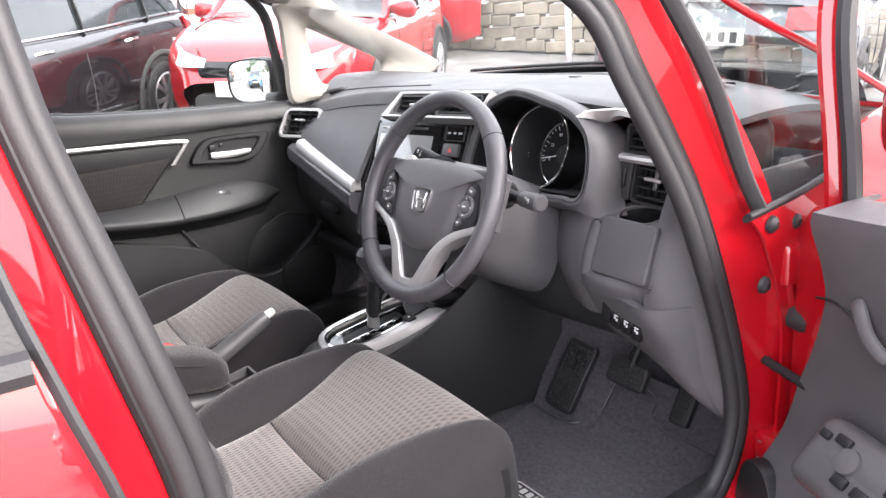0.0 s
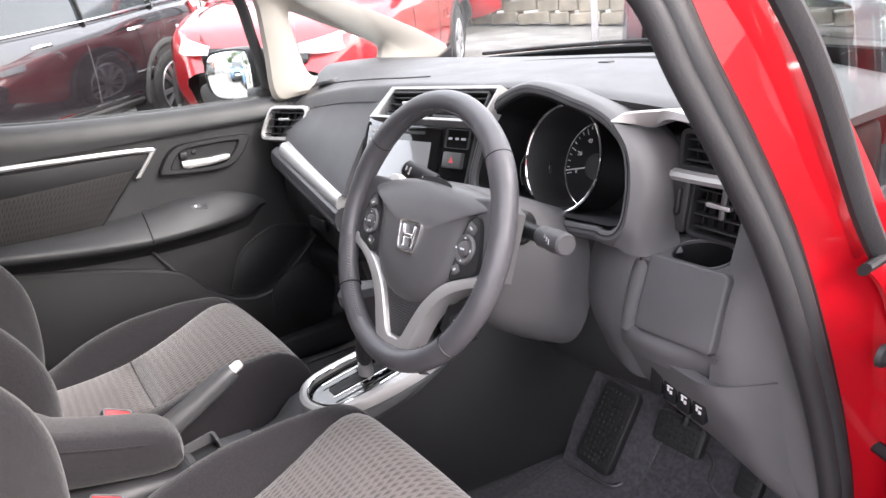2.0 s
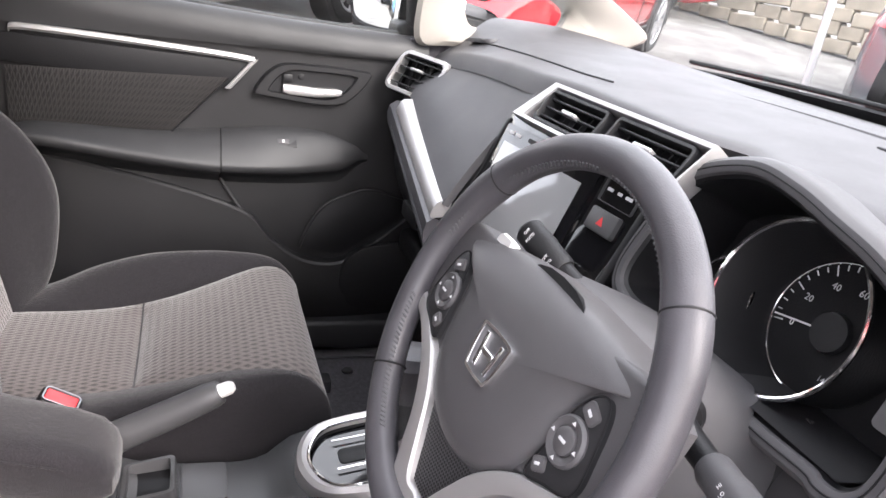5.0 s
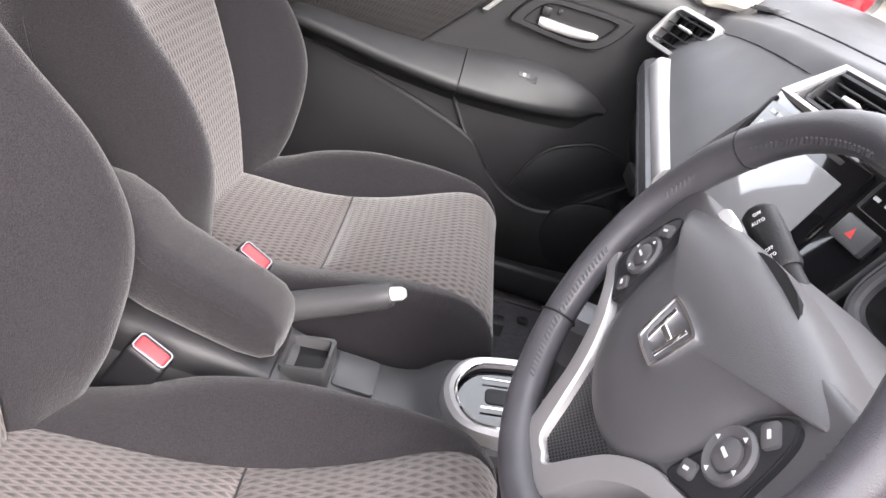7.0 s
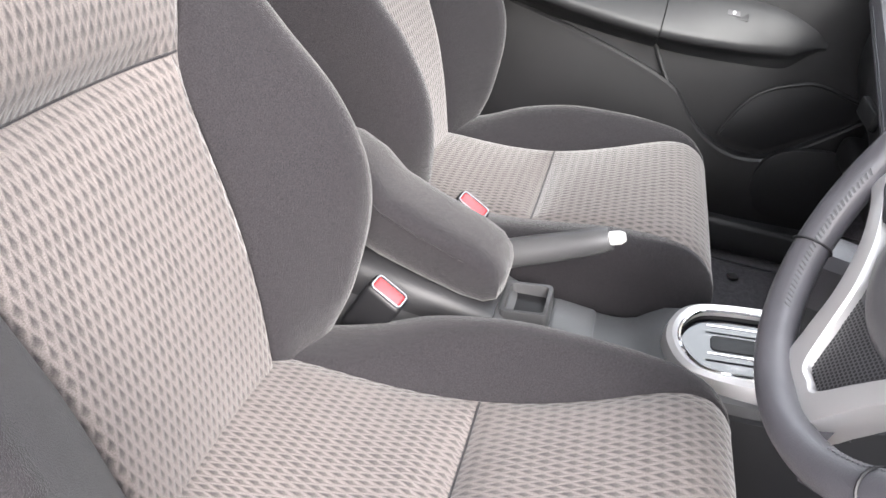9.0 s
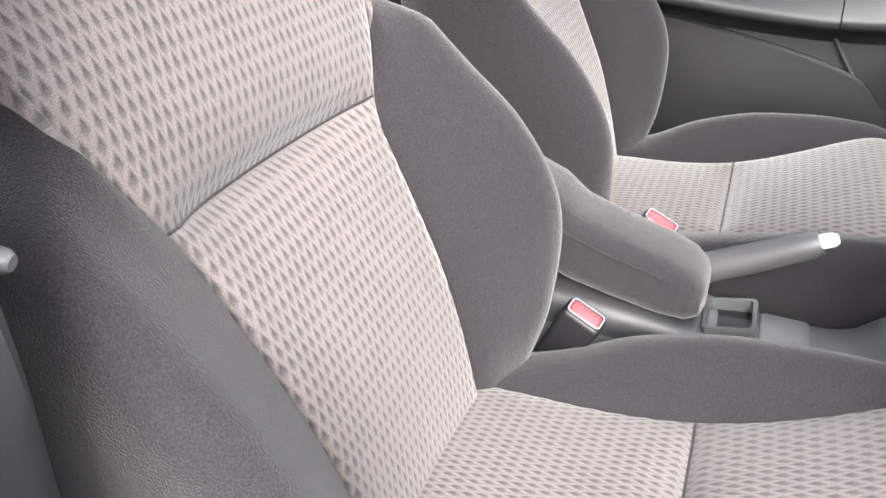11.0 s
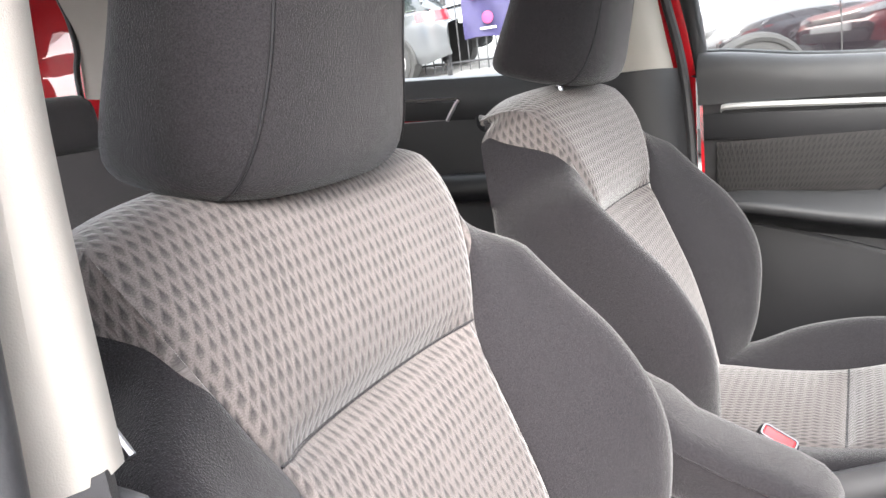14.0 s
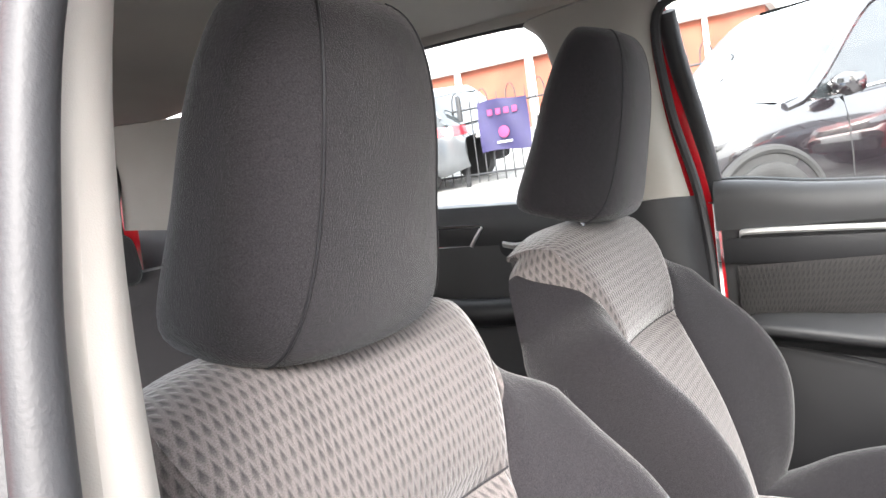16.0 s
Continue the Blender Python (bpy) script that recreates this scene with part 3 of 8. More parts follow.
# ---- front seats ----
def seat(cx, ahead=0.0, up=0.0, head_up=0.0, short=0.0, inner=1.0):
    """A cloth front seat: patterned inserts, charcoal bolsters, tall headrest. cx: its middle."""
    root = thing("front_seat", (cx, 0.4, 0.30), "charcoal cloth front seat with greige triangle-patterned inserts", "car seat", "front seats")
    shift = Vector((0, ahead, up))
    # --- cushion ---
    seam_x = lambda y: lerp_table(y, [(0.10, 0.128), (0.16, 0.130), (0.38, 0.142), (0.50, 0.158), (0.60, 0.190), (0.66, 0.205), (0.72, 0.21)])
    top_z = lambda y: lerp_table(y, [(0.05, 0.505), (0.15, 0.520), (0.30, 0.520), (0.40, 0.532), (0.52, 0.566), (0.60, 0.584)])
    outer_x = lambda y: lerp_table(y, [(0.05, 0.205), (0.15, 0.218), (0.24, 0.244), (0.31, 0.258), (0.45, 0.254), (0.58, 0.236), (0.66, 0.222), (0.72, 0.217)])
    crown = lambda y: lerp_table(y, [(0.05, 0.0), (0.15, 0.002), (0.22, 0.016), (0.31, 0.054), (0.40, 0.066), (0.50, 0.044), (0.59, 0.014), (0.66, 0.0), (0.7, 0.0)])
    # the profile along the cushion: flat run, then round the front edge and down
    prof = [(0.08, top_z(0.08))] + [(y, top_z(y)) for y in (0.14, 0.2, 0.26, 0.32, 0.38, 0.44, 0.5, 0.555, 0.60)]
    prof += [(0.635, 0.578), (0.662, 0.556), (0.677, 0.525), (0.682, 0.49)]
    path = catmull([(0, y, z) for y, z in prof], 120)
    leng = [0.0]
    for a, b in zip(path, path[1:]):
        leng.append(leng[-1] + (b - a).length)
    total = leng[-1]

    def along(s):
        d = s * total
        i = max(0, min(len(leng) - 2, int(np.searchsorted(leng, d)) - 1))
        t = (d - leng[i]) / (leng[i + 1] - leng[i])
        return path[i].lerp(path[i + 1], max(0, min(1, t)))

    mid_s = next(k for k, p in enumerate(path) if p.y > 0.382) / (len(path) - 1)
    mid_s = leng[round(mid_s * (len(path) - 1))] / total

    def groove(k, w=0.05):
        return -0.010 * math.exp(-(k / w) ** 2)

    def cushion(a, s, ends):
        """Point on an insert: a from -1 to 1 across, s along."""
        p = along(s)
        puff = 0.015 * (1 - a * a) * min(1, 14 * abs(s - mid_s)) - 0.008 * (1 - a * a)
        dz = puff + 0.5 * groove(1 - abs(a), 0.06) + sum(groove(abs(s - e), 0.010) * 0.9 * (1 - a ** 8) for e in ends)
        return Vector((cx + a * seam_x(p.y), p.y - short - (dz * 0.3 if s > 0.9 else 0), p.z + dz * (1 if s < 0.93 else 0.3)))

    for s0, s1 in ((0.0, mid_s), (mid_s, 1.0)):
        nu, nv = 24, 26
        part("cushion_insert", sheet(lambda u, v: cushion(2 * u - 1, s0 + (s1 - s0) * v, (mid_s,)), nu, nv, uv=lambda u, v: ((2 * u - 1) * 0.15, -(s0 + (s1 - s0) * v) * total)), CLOTH, root, "greige patterned cloth")
    part("cushion_seam", tube([cushion(-0.985 + 1.97 * k / 24, mid_s, (mid_s,)) + Vector((0, 0, 0.001)) for k in range(25)], 0.0018, 6), CLOTH_DARK, root)
    for side in (-1, 1):
        def bolster(u, v, side=side):
            p = along(v)
            sx, ox, cr = seam_x(p.y), outer_x(p.y), crown(p.y) * (inner if side * cx < 0 else 1.0)
            w = ox - sx
            steps = [(sx, p.z - 0.006), (sx + 0.10 * w, p.z + cr * 0.30 - 0.001), (sx + 0.42 * w, p.z + cr * 0.92), (sx + 0.70 * w, p.z + cr * 0.9 - 0.002), (sx + 0.92 * w, p.z + cr * 0.35 - 0.022), (ox, p.z * 0.75 + 0.08), (ox + 0.003, 0.43), (ox - 0.012, 0.36)]
            q = catmull([(x, 0, z) for x, z in steps], 25)[round(u * 24)]
            zz = q.z if v < 0.86 else min(q.z, p.z)
            return (cx + side * q.x, p.y - short, min(zz, q.z))
        part("cushion_bolster", sheet(bolster, 24, 40), CLOTH_DARK, root)
    # dark lower front band
    def front(u, v):
        a = 2 * u - 1
        x = a * 0.232
        z = 0.492 - v * 0.13
        return (cx + x, 0.684 - short - 0.03 * a ** 4 + 0.006 * math.sin(v * 3.1) - 0.02 * v * v, z)
    part("cushion_front", sheet(front, 24, 8, 0.02, (cx, 0.3, 0.45)), CLOTH_DARK, root)
    part("seat_base", rbox((cx, 0.38 - short, 0.345), (0.46, 0.56, 0.09), 0.02, 3), PLASTIC_DEEP, root)
    for side in (-1, 1):
        part("seat_rail", rbox((cx + side * 0.19, 0.42, 0.298), (0.04, 0.62, 0.03), 0.004), STEEL, root)

    # --- backrest: leaned back 19.5 degrees ---
    lean = radians(19.5)
    U, N = Vector((0, -math.sin(lean), math.cos(lean))), Vector((0, math.cos(lean), math.sin(lean)))
    B0 = Vector((cx + (0.010 if cx > 0 else 0.0), 0.158, 0.505))
    H = 0.585
    at = lambda x, h, d: B0 + Vector((x, 0, 0)) + U * h + N * d
    bseam = lambda h: lerp_table(h, [(0, 0.122), (0.10, 0.130), (0.24, 0.140), (0.365, 0.151), (0.41, 0.170), (0.45, 0.186), (0.505, 0.203), (0.555, 0.212), (0.59, 0.208), (0.606, 0.202), (0.62, 0.192)])
    bouter = lambda h: lerp_table(h, [(-0.03, 0.20), (0.05, 0.245), (0.14, 0.286), (0.24, 0.294), (0.34, 0.289), (0.42, 0.279), (0.48, 0.269), (0.55, 0.253), (0.63, 0.236)])
    bcrown = lambda h: lerp_table(h, [(-0.03, 0.03), (0.06, 0.070), (0.18, 0.104), (0.29, 0.096), (0.37, 0.062), (0.42, 0.034), (0.47, 0.012), (0.53, 0.0), (0.60, 0.0)])
    face = lambda h: lerp_table(h, [(-0.05, -0.012), (0.08, 0.004), (0.20, 0.010), (0.36, 0.0), (0.46, 0.010), (0.54, 0.008)])
    BS = 0.378
    # profile over the top edge
    bp = [(-0.04, face(-0.04)), (0.04, face(0.04)), (0.12, face(0.12)), (0.2, face(0.2)), (0.28, face(0.28)), (0.36, face(0.36)), (0.44, face(0.44)), (0.51, face(0.5)), (0.556, 0.002), (0.588, -0.014), (0.608, -0.042), (0.616, -0.085)]
    bpath = catmull([(0, h, d) for h, d in bp], 120)
    bl = [0.0]
    for a, b in zip(bpath, bpath[1:]):
        bl.append(bl[-1] + (b - a).length)
    btot = bl[-1]

    def balong(s):
        d = s * btot
        i = max(0, min(len(bl) - 2, int(np.searchsorted(bl, d)) - 1))
        t = (d - bl[i]) / (bl[i + 1] - bl[i])
        q = bpath[i].lerp(bpath[i + 1], max(0, min(1, t)))
        return q.y, q.z

    bm_s = bl[next(k for k, p in enumerate(bpath) if p.y > BS)] / btot

    edge_s = [k / 200 for k in range(201)]
    edge_h = [balong(k)[0] for k in edge_s]

    def back(a, s):
        h, d = balong(s)
        top = max(0.0, min(1.0, (h - 0.50) / 0.1))
        puff = 0.018 * (1 - a * a) * (1 - top) * min(1, 11 * abs(s - bm_s)) - 0.020 * (1 - top) * (1 - a * a) - 0.012 * a ** 4 * top - 0.006 * top * a * a
        dn = puff + groove(1 - abs(a), 0.05) * (1 - 0.6 * top) + groove(abs(s - bm_s), 0.020) * 2.1 * (1 - a ** 6)
        lift = -0.022 * max(0.0, (h - 0.57) / 0.046) * a ** 4
        return at(a * bseam(h), h + lift, d + dn)

    for s0, s1 in ((0.0, bm_s), (bm_s, 1.0)):
        part("back_insert", sheet(lambda u, v: back(2 * u - 1, s0 + (s1 - s0) * v), 28, 26, uv=lambda u, v: ((2 * u - 1) * bseam(balong(s0 + (s1 - s0) * v)[0]), (s0 + (s1 - s0) * v) * btot)), CLOTH, root, "greige patterned cloth")
    part("back_seam", tube([back(-0.985 + 1.97 * k / 24, bm_s) + N * 0.001 for k in range(25)], 0.0018, 6), CLOTH_DARK, root)
    for side in (-1, 1):
        def bs(u, h):
            """The bolster and side: u from the seam round to the back, h up."""
            sx, ox, cr, fz = bseam(h), bouter(h), bcrown(h), face(min(h, 0.545))
            w = ox - sx
            steps = [(sx, fz - 0.006), (sx + 0.10 * w, fz + cr * 0.16 - 0.002), (sx + 0.42 * w, fz + cr * 0.60 - 0.004), (sx + 0.76 * w, fz + cr * 1.0 - 0.006), (sx + 0.96 * w, fz + cr * 0.76 - 0.014), (ox + 0.002, fz - 0.045), (ox, -0.085), (ox - 0.02, -0.125), (ox - 0.06, -0.14)]
            return catmull([(x, 0, z) for x, z in steps], 29)[round(u * 28)]

        def bb(u, v, side=side):
            h, d = balong(v)
            e = back(side, v)
            q = bs(u, min(h, 0.58))
            k = max(0.0, min(1.0, (h - 0.42) / 0.09))
            k = k * k * (3 - 2 * k)
            flat = (0.0, 0.0, 0.03, 0.10, 0.22, 0.42, 0.66, 0.88, 1.0)
            f = catmull([(x, 0, 0) for x in flat], 29)[round(u * 28)].x
            de = (e - B0).dot(N)
            he = (e - B0).dot(U)
            z = q.z * (1 - k) + (de + (min(de - 0.004, -0.112 + 0.020 * max(0.0, min(1.0, (he - 0.52) / 0.08))) - de) * f) * k
            hh = h * (1 - k) + (he - 0.035 * f * max(0.0, 1 - abs(he - 0.52) / 0.1)) * k
            ox = bouter(min(h, 0.545))
            x = q.x * (1 - k) + k * (bseam(h) + (max(ox, bseam(h)) - bseam(h)) * f * (1 - max(0.0, min(1.0, (h - 0.55) / 0.058)) ** 2) - 0.02 * max(0.0, f - 0.7))
            p = at(side * x, hh, z)
            w = max(0.0, 1 - u / 0.12)
            return e.lerp(p, 1 - w * w)

        # the cloth changes from charcoal to pattern above a line that climbs from the insert's edge to the back
        climb = [0.440 + 0.14 * min(1.0, k / 28 * 1.2) for k in range(29)]
        line = lambda u: float(np.interp(climb[round(u * 28)], edge_h, edge_s))
        part("back_bolster", sheet(lambda u, v: bb(u, v * line(u)), 28, 44), CLOTH_DARK, root)
        def flank(u, v):
            w = line(u) + (1 - line(u)) * v
            return bb(u, w)
        def flank_uv(u, v):
            p = flank(u, v) - B0
            return (0.232 - p.dot(N), p.dot(U))
        part("shoulder_panel", sheet(flank, 28, 16, uv=flank_uv), CLOTH, root, "greige patterned cloth")
        # piping along the bolster's edge
        pipe = [Vector(bb(19 / 28, 0.64 * k / 30)) for k in range(1, 29)]
        part("piping", tube(pipe, 0.0022, 6), CLOTH_DARK, root)
    part("back_panel", sheet(lambda u, v: at((2 * u - 1) * (0.215 if v < 0.9 else 0.21), -0.04 + v * 0.63, -0.095 - 0.03 * math.sin(math.pi * v)), 6, 10), CLOTH_DARK, root)
    # --- headrest ---
    hl = radians(-15)
    HU, HN = Vector((0, -math.sin(hl), math.cos(hl))), Vector((0, math.cos(hl), math.sin(hl)))
    hc = Vector((cx, -0.064 + 0.6 * ahead, 1.208 + head_up))

    def head(part_of, u, v):
        """Rounded block: v up, u across the front (part_of 0) or round the sides and back (1)."""
        t = 2 * v - 1
        hh = 0.154 * math.copysign(abs(math.sin(t * math.pi / 2)) ** 0.8, t)
        prof = max(0.0, 1 - abs(t) ** (2.3 if t > 0 else 3.4)) ** 0.5
        k = (t + 1) / 2
        w = (0.163 - 0.058 * k ** 1.3) * (0.46 + 0.54 * prof)
        d = (0.108 - 0.050 * k) * (0.30 + 0.70 * prof)
        cut = 0.62 + 0.30 * max(0.0, -t) ** 1.5 + 0.06 * max(0.0, t) ** 2
        a0 = math.acos(cut ** (1 / 0.8))
        ang = math.pi - a0 - (math.pi - 2 * a0) * u if part_of == 0 else a0 - (math.pi + 2 * a0) * u
        ca, sa = math.cos(ang), math.sin(ang)
        x = w * math.copysign(abs(ca) ** 0.8, ca)
        y = (d * 1.05 if sa > 0 else d * (1.05 - 0.30 * (t + 1))) * math.copysign(abs(sa) ** 0.8, sa) + (0.010 * (1 - t * t) if sa > 0 else 0)
        return hc + Vector((x, 0, 0)) + HU * hh + HN * y
    hr = part("headrest", join(sheet(lambda u, v: head(0, u, v), 24, 28), sheet(lambda u, v: head(1, u, v), 40, 28)), CLOTH_DARK, root, "charcoal cloth headrest")
    for side in (0, 1):
        part("seam", tube([head(0, side, k / 40) + HN * 0.0005 for k in range(2, 39)], 0.0014, 6), PLASTIC_DEEP, hr)
    for side in (-1, 1):
        part("post", tube([hc + Vector((side * 0.06, -0.01, -0.13)), hc + Vector((side * 0.06, -0.005, -0.24))], 0.006, 10), CHROME, root)
    if ahead or up:
        root.matrix_basis = Matrix.Translation(shift) @ root.matrix_basis
    return root


seat(0.341)
seat(-0.35, 0.020, 0.014, 0.018, 0.034, 0.35)


# ---- steering wheel and column ----
WT, WY = radians(24), radians(2.5)
WM = basis((0.325, 0.698, 0.916), (math.cos(WY), math.sin(WY), 0), (-math.sin(WY) * math.sin(WT), math.cos(WY) * math.sin(WT), math.cos(WT)))
wheel = thing("steering_wheel", (0.325, 0.698, 0.916), "black leather steering wheel with silver lower spokes", "steering wheel")


def won(x, y, z=0.0):
    return WM @ Vector((x, y, z))


def wat(x, y, z=0.0, turn=0.0):
    return WM @ pose(x, y, z, 0, 0, turn)


RR, RT = 0.1805, 0.0160
rim_arc = lambda a: (RR * math.cos(radians(a)), RR * math.sin(radians(a)))
ring = [won(*rim_arc(360 * k / 110)) for k in range(110)]
thick = [RT * (1 + 0.10 * math.exp(-(((360 * k / 110 + 180 - 35) % 360 - 180) / 14) ** 2) + 0.10 * math.exp(-(((360 * k / 110 + 180 - 145) % 360 - 180) / 14) ** 2)) for k in range(110)]
rim = part("rim", tube(ring, thick, 18, True), LEATHER, wheel, "black stitched leather rim")
# leather joints round the rim
for a in (39, 141, 218, 315):
    x, y = rim_arc(a)
    d = Vector((-math.sin(radians(a)), math.cos(radians(a)), 0))
    o = Vector((math.cos(radians(a)), math.sin(radians(a)), 0))
    loop = [WM @ (Vector((x, y, 0)) + (o * math.cos(t) + Vector((0, 0, 1)) * math.sin(t)) * RT * 1.06) for t in (2 * math.pi * k / 20 for k in range(20))]
    part("joint", tube(loop, 0.0012, 6, True), PLASTIC_DEEP, rim)
# stitches on the inner side of the rim, between the joints beside the spokes
def stitches(a0, a1, n):
    out = bmesh.new()
    for k in range(n):
        a = radians(a0 + (a1 - a0) * k / (n - 1))
        b = a + radians(1.1)
        r0, r1 = RR - RT * 0.80, RR - RT * 0.92
        p = won(r0 * math.cos(a), r0 * math.sin(a), RT * 0.62)
        q = won(r1 * math.cos(b), r1 * math.sin(b), RT * 0.34)
        me = bpy.data.meshes.new("t")
        t = tube([p, q], 0.0013, 5)
        t.to_mesh(me)
        t.free()
        out.from_mesh(me)
        bpy.data.meshes.remove(me)
    return out
for a0, a1, n in ((94, 166, 44), (14, 86, 44), (192, 240, 30), (300, 348, 30)):
    part("stitching", stitches(a0, a1, n), THREAD, rim)

# hub pad: broad at the top, narrowing to a rounded foot
half_hub = [(0.0, 0.074), (0.05, 0.072), (0.10, 0.066), (0.134, 0.057), (0.142, 0.049), (0.120, 0.039), (0.104, 0.018), (0.099, -0.015), (0.092, -0.045), (0.079, -0.067), (0.055, -0.088), (0.028, -0.099), (0.0, -0.102)]
hub_out = half_hub + [(-x, y) for x, y in half_hub[-2:0:-1]]
oc = catmull([(x, y, 0) for x, y in hub_out], 110, True)
hub_rings = []
for k, z in ((1.0, -0.060), (1.0, -0.024), (0.988, -0.013), (0.962, -0.006), (0.90, 0.0), (0.78, 0.0045), (0.6, 0.0072), (0.35, 0.0083), (0.05, 0.0085)):
    ring = []
    for p in oc:
        q = Vector((p.x * k, (p.y + 0.010) * k - 0.010))
        back = max(0.0, q.y - 0.020) / 0.054
        ring.append(won(q.x, q.y, z - 0.007 * back * back))
    hub_rings.append(ring)
hub = part("hub_pad", loft(hub_rings), HUB, wheel, "grey textured airbag pad")
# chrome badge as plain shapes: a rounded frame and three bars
bo = [(-0.0165, 0.0165), (0.0165, 0.0165), (0.0205, 0.010), (0.0165, -0.014), (0.010, -0.0175), (-0.010, -0.0175), (-0.0165, -0.014), (-0.0205, 0.010)]
bo = [(p.x, p.y) for p in catmull([(x * 1.28, y * 1.28, 0) for x, y in bo], 40, True)]
part("badge_frame", frame_plate(bo, [(x * 0.86, y * 0.86) for x, y in bo], wat(0.0, -0.010, 0.0120), 0.005), CHROME, hub, "chrome badge frame")
for x0, x1 in ((-0.0140, -0.0095), (0.0140, 0.0095)):
    part("badge_bar", slab([(x0 - 0.0022, 0.0150), (x0 + 0.0030, 0.0150), (x1 + 0.0030, -0.0150), (x1 - 0.0022, -0.0150)], wat(0.0, -0.010, 0.0115), 0.004, 0.0006), CHROME, hub)
part("badge_bar", moved(rbox((0, 0, -0.0022), (0.020, 0.0055, 0.004), 0.0006, 1), wat(0.0, -0.010, 0.0115)), CHROME, hub)
part("airbag_mark", slab(rounded(0.014, 0.008, 0.001), wat(-0.002, -0.062, 0.0060), 0.0014, 0), PLASTIC, hub, smooth=False)
# side spokes with key pads
for s in (-1, 1):
    sp = [(s * 0.050, 0.060), (s * 0.100, 0.062), (s * 0.150, 0.064), (s * 0.172, 0.052), (s * 0.174, -0.034), (s * 0.120, -0.046), (s * 0.085, -0.060), (s * 0.060, -0.072)]
    spoke = part("spoke", slab(sp if s > 0 else sp[::-1], wat(0, 0, -0.006), 0.030, 0.006, 3), HUB, wheel)
    pad = [(s * 0.107, 0.016), (s * 0.121, 0.036), (s * 0.134, 0.030), (s * 0.143, 0.0), (s * 0.146, -0.030), (s * 0.120, -0.042), (s * 0.098, -0.048), (s * 0.101, -0.02)]
    pc = [(p.x, p.y) for p in catmull([(x, y, 0) for x, y in (pad if s > 0 else pad[::-1])], 40, True)]
    part("key_pad", slab(pc, wat(0, 0, 0.0005), 0.014, 0.002), PLASTIC, spoke, "dark key panel")
    part("pad_joint", tube([won(x, y, 0.0) for x, y in pc], 0.0010, 6, True), PLASTIC_DEEP, spoke)
    part("dial_key", revolve([(0.0, 0.0), (0.0195, 0.0), (0.0195, 0.002), (0.0175, 0.0045), (0.0125, 0.0035), (0.011, 0.0020), (0.0105, 0.0045), (0.0085, 0.0055), (0.0, 0.006)], wat(s * 0.118, -0.006, 0.0005), 32), HUB, spoke)
    part("key", slab(rounded(0.017, 0.012, 0.003), wat(s * 0.123, 0.0215, 0.0035, s * -25), 0.006, 0.001), HUB, spoke)
    part("key", slab(rounded(0.013, 0.012, 0.003), wat(s * 0.108, -0.0340, 0.0035, s * 30), 0.006, 0.001), HUB, spoke)
    for dx, dy in ((0, 0.0145), (0, -0.0145), (0.0145, 0), (-0.0145, 0)):
        part("key_mark", slab([(-0.002, -0.0012), (0.002, -0.0012), (0, 0.0016)], wat(s * 0.118 + dx, -0.006 + dy, 0.0053), 0.0005, 0), WHITE, spoke, smooth=False)
    part("key_print", slab(rounded(0.008, 0.0024, 0.0005), wat(s * 0.118, -0.006, 0.0068), 0.0005, 0), WHITE, spoke, smooth=False)
    part("key_print", slab(rounded(0.006, 0.0024, 0.0005), wat(s * 0.123, 0.0215, 0.0040, s * -25), 0.0005, 0), WHITE, spoke, smooth=False)
    part("key_print", slab(rounded(0.005, 0.0024, 0.0005), wat(s * 0.108, -0.0340, 0.0040, s * 30), 0.0005, 0), WHITE, spoke, smooth=False)
    # silver trim: from the spoke's lower side down along the hub to the foot of the V
    outer = catmull([(s * 0.168, -0.044, 0), (s * 0.130, -0.056, 0), (s * 0.095, -0.076, 0), (s * 0.067, -0.108, 0), (s * 0.051, -0.142, 0), (s * 0.037, -0.168, 0), (s * 0.0, -0.175, 0)], 30)
    inner = catmull([(s * 0.168, -0.026, 0), (s * 0.128, -0.039, 0), (s * 0.086, -0.058, 0), (s * 0.054, -0.086, 0), (s * 0.033, -0.118, 0), (s * 0.014, -0.149, 0), (s * 0.0, -0.151, 0)], 30)
    rows = []
    for k, (p, q) in enumerate(zip(outer, inner)):
        w = (q - p)
        dz = lerp_table(k / 29, [(0.0, -0.004), (0.3, 0.000), (0.6, 0.000), (0.85, -0.002), (1.0, -0.004)])
        rows.append([won(p.x + w.x * a, p.y + w.y * a, z + dz) for a, z in ((-0.06, -0.024), (0.0, -0.003), (0.07, 0.0012), (0.25, 0.0022), (0.55, 0.0024), (0.86, 0.0016), (0.95, -0.001), (1.0, -0.016))])
    part("spoke_trim", loft(rows, cap=True), SILVER, wheel, "satin silver spoke trim")
part("rim_foot", loft([[won(x, y, z) for x in (-0.075 * k, -0.05 * k, 0, 0.05 * k, 0.075 * k)] for y, k, z in ((-0.152, 0.62, -0.030), (-0.152, 0.64, -0.014), (-0.166, 0.85, -0.006), (-0.181, 1.1, -0.001), (-0.181, 1.1, -0.02))], cap=False, closed=False), LEATHER, wheel)
mesh_out = [(-0.064, -0.080), (0.064, -0.080), (0.016, -0.150), (-0.016, -0.150)]
part("spoke_mesh", slab(mesh_out[::-1], wat(0, 0, -0.007), 0.006, 0.001), DASH, wheel, "dark grey dimpled spoke infill")
dots = bmesh.new()
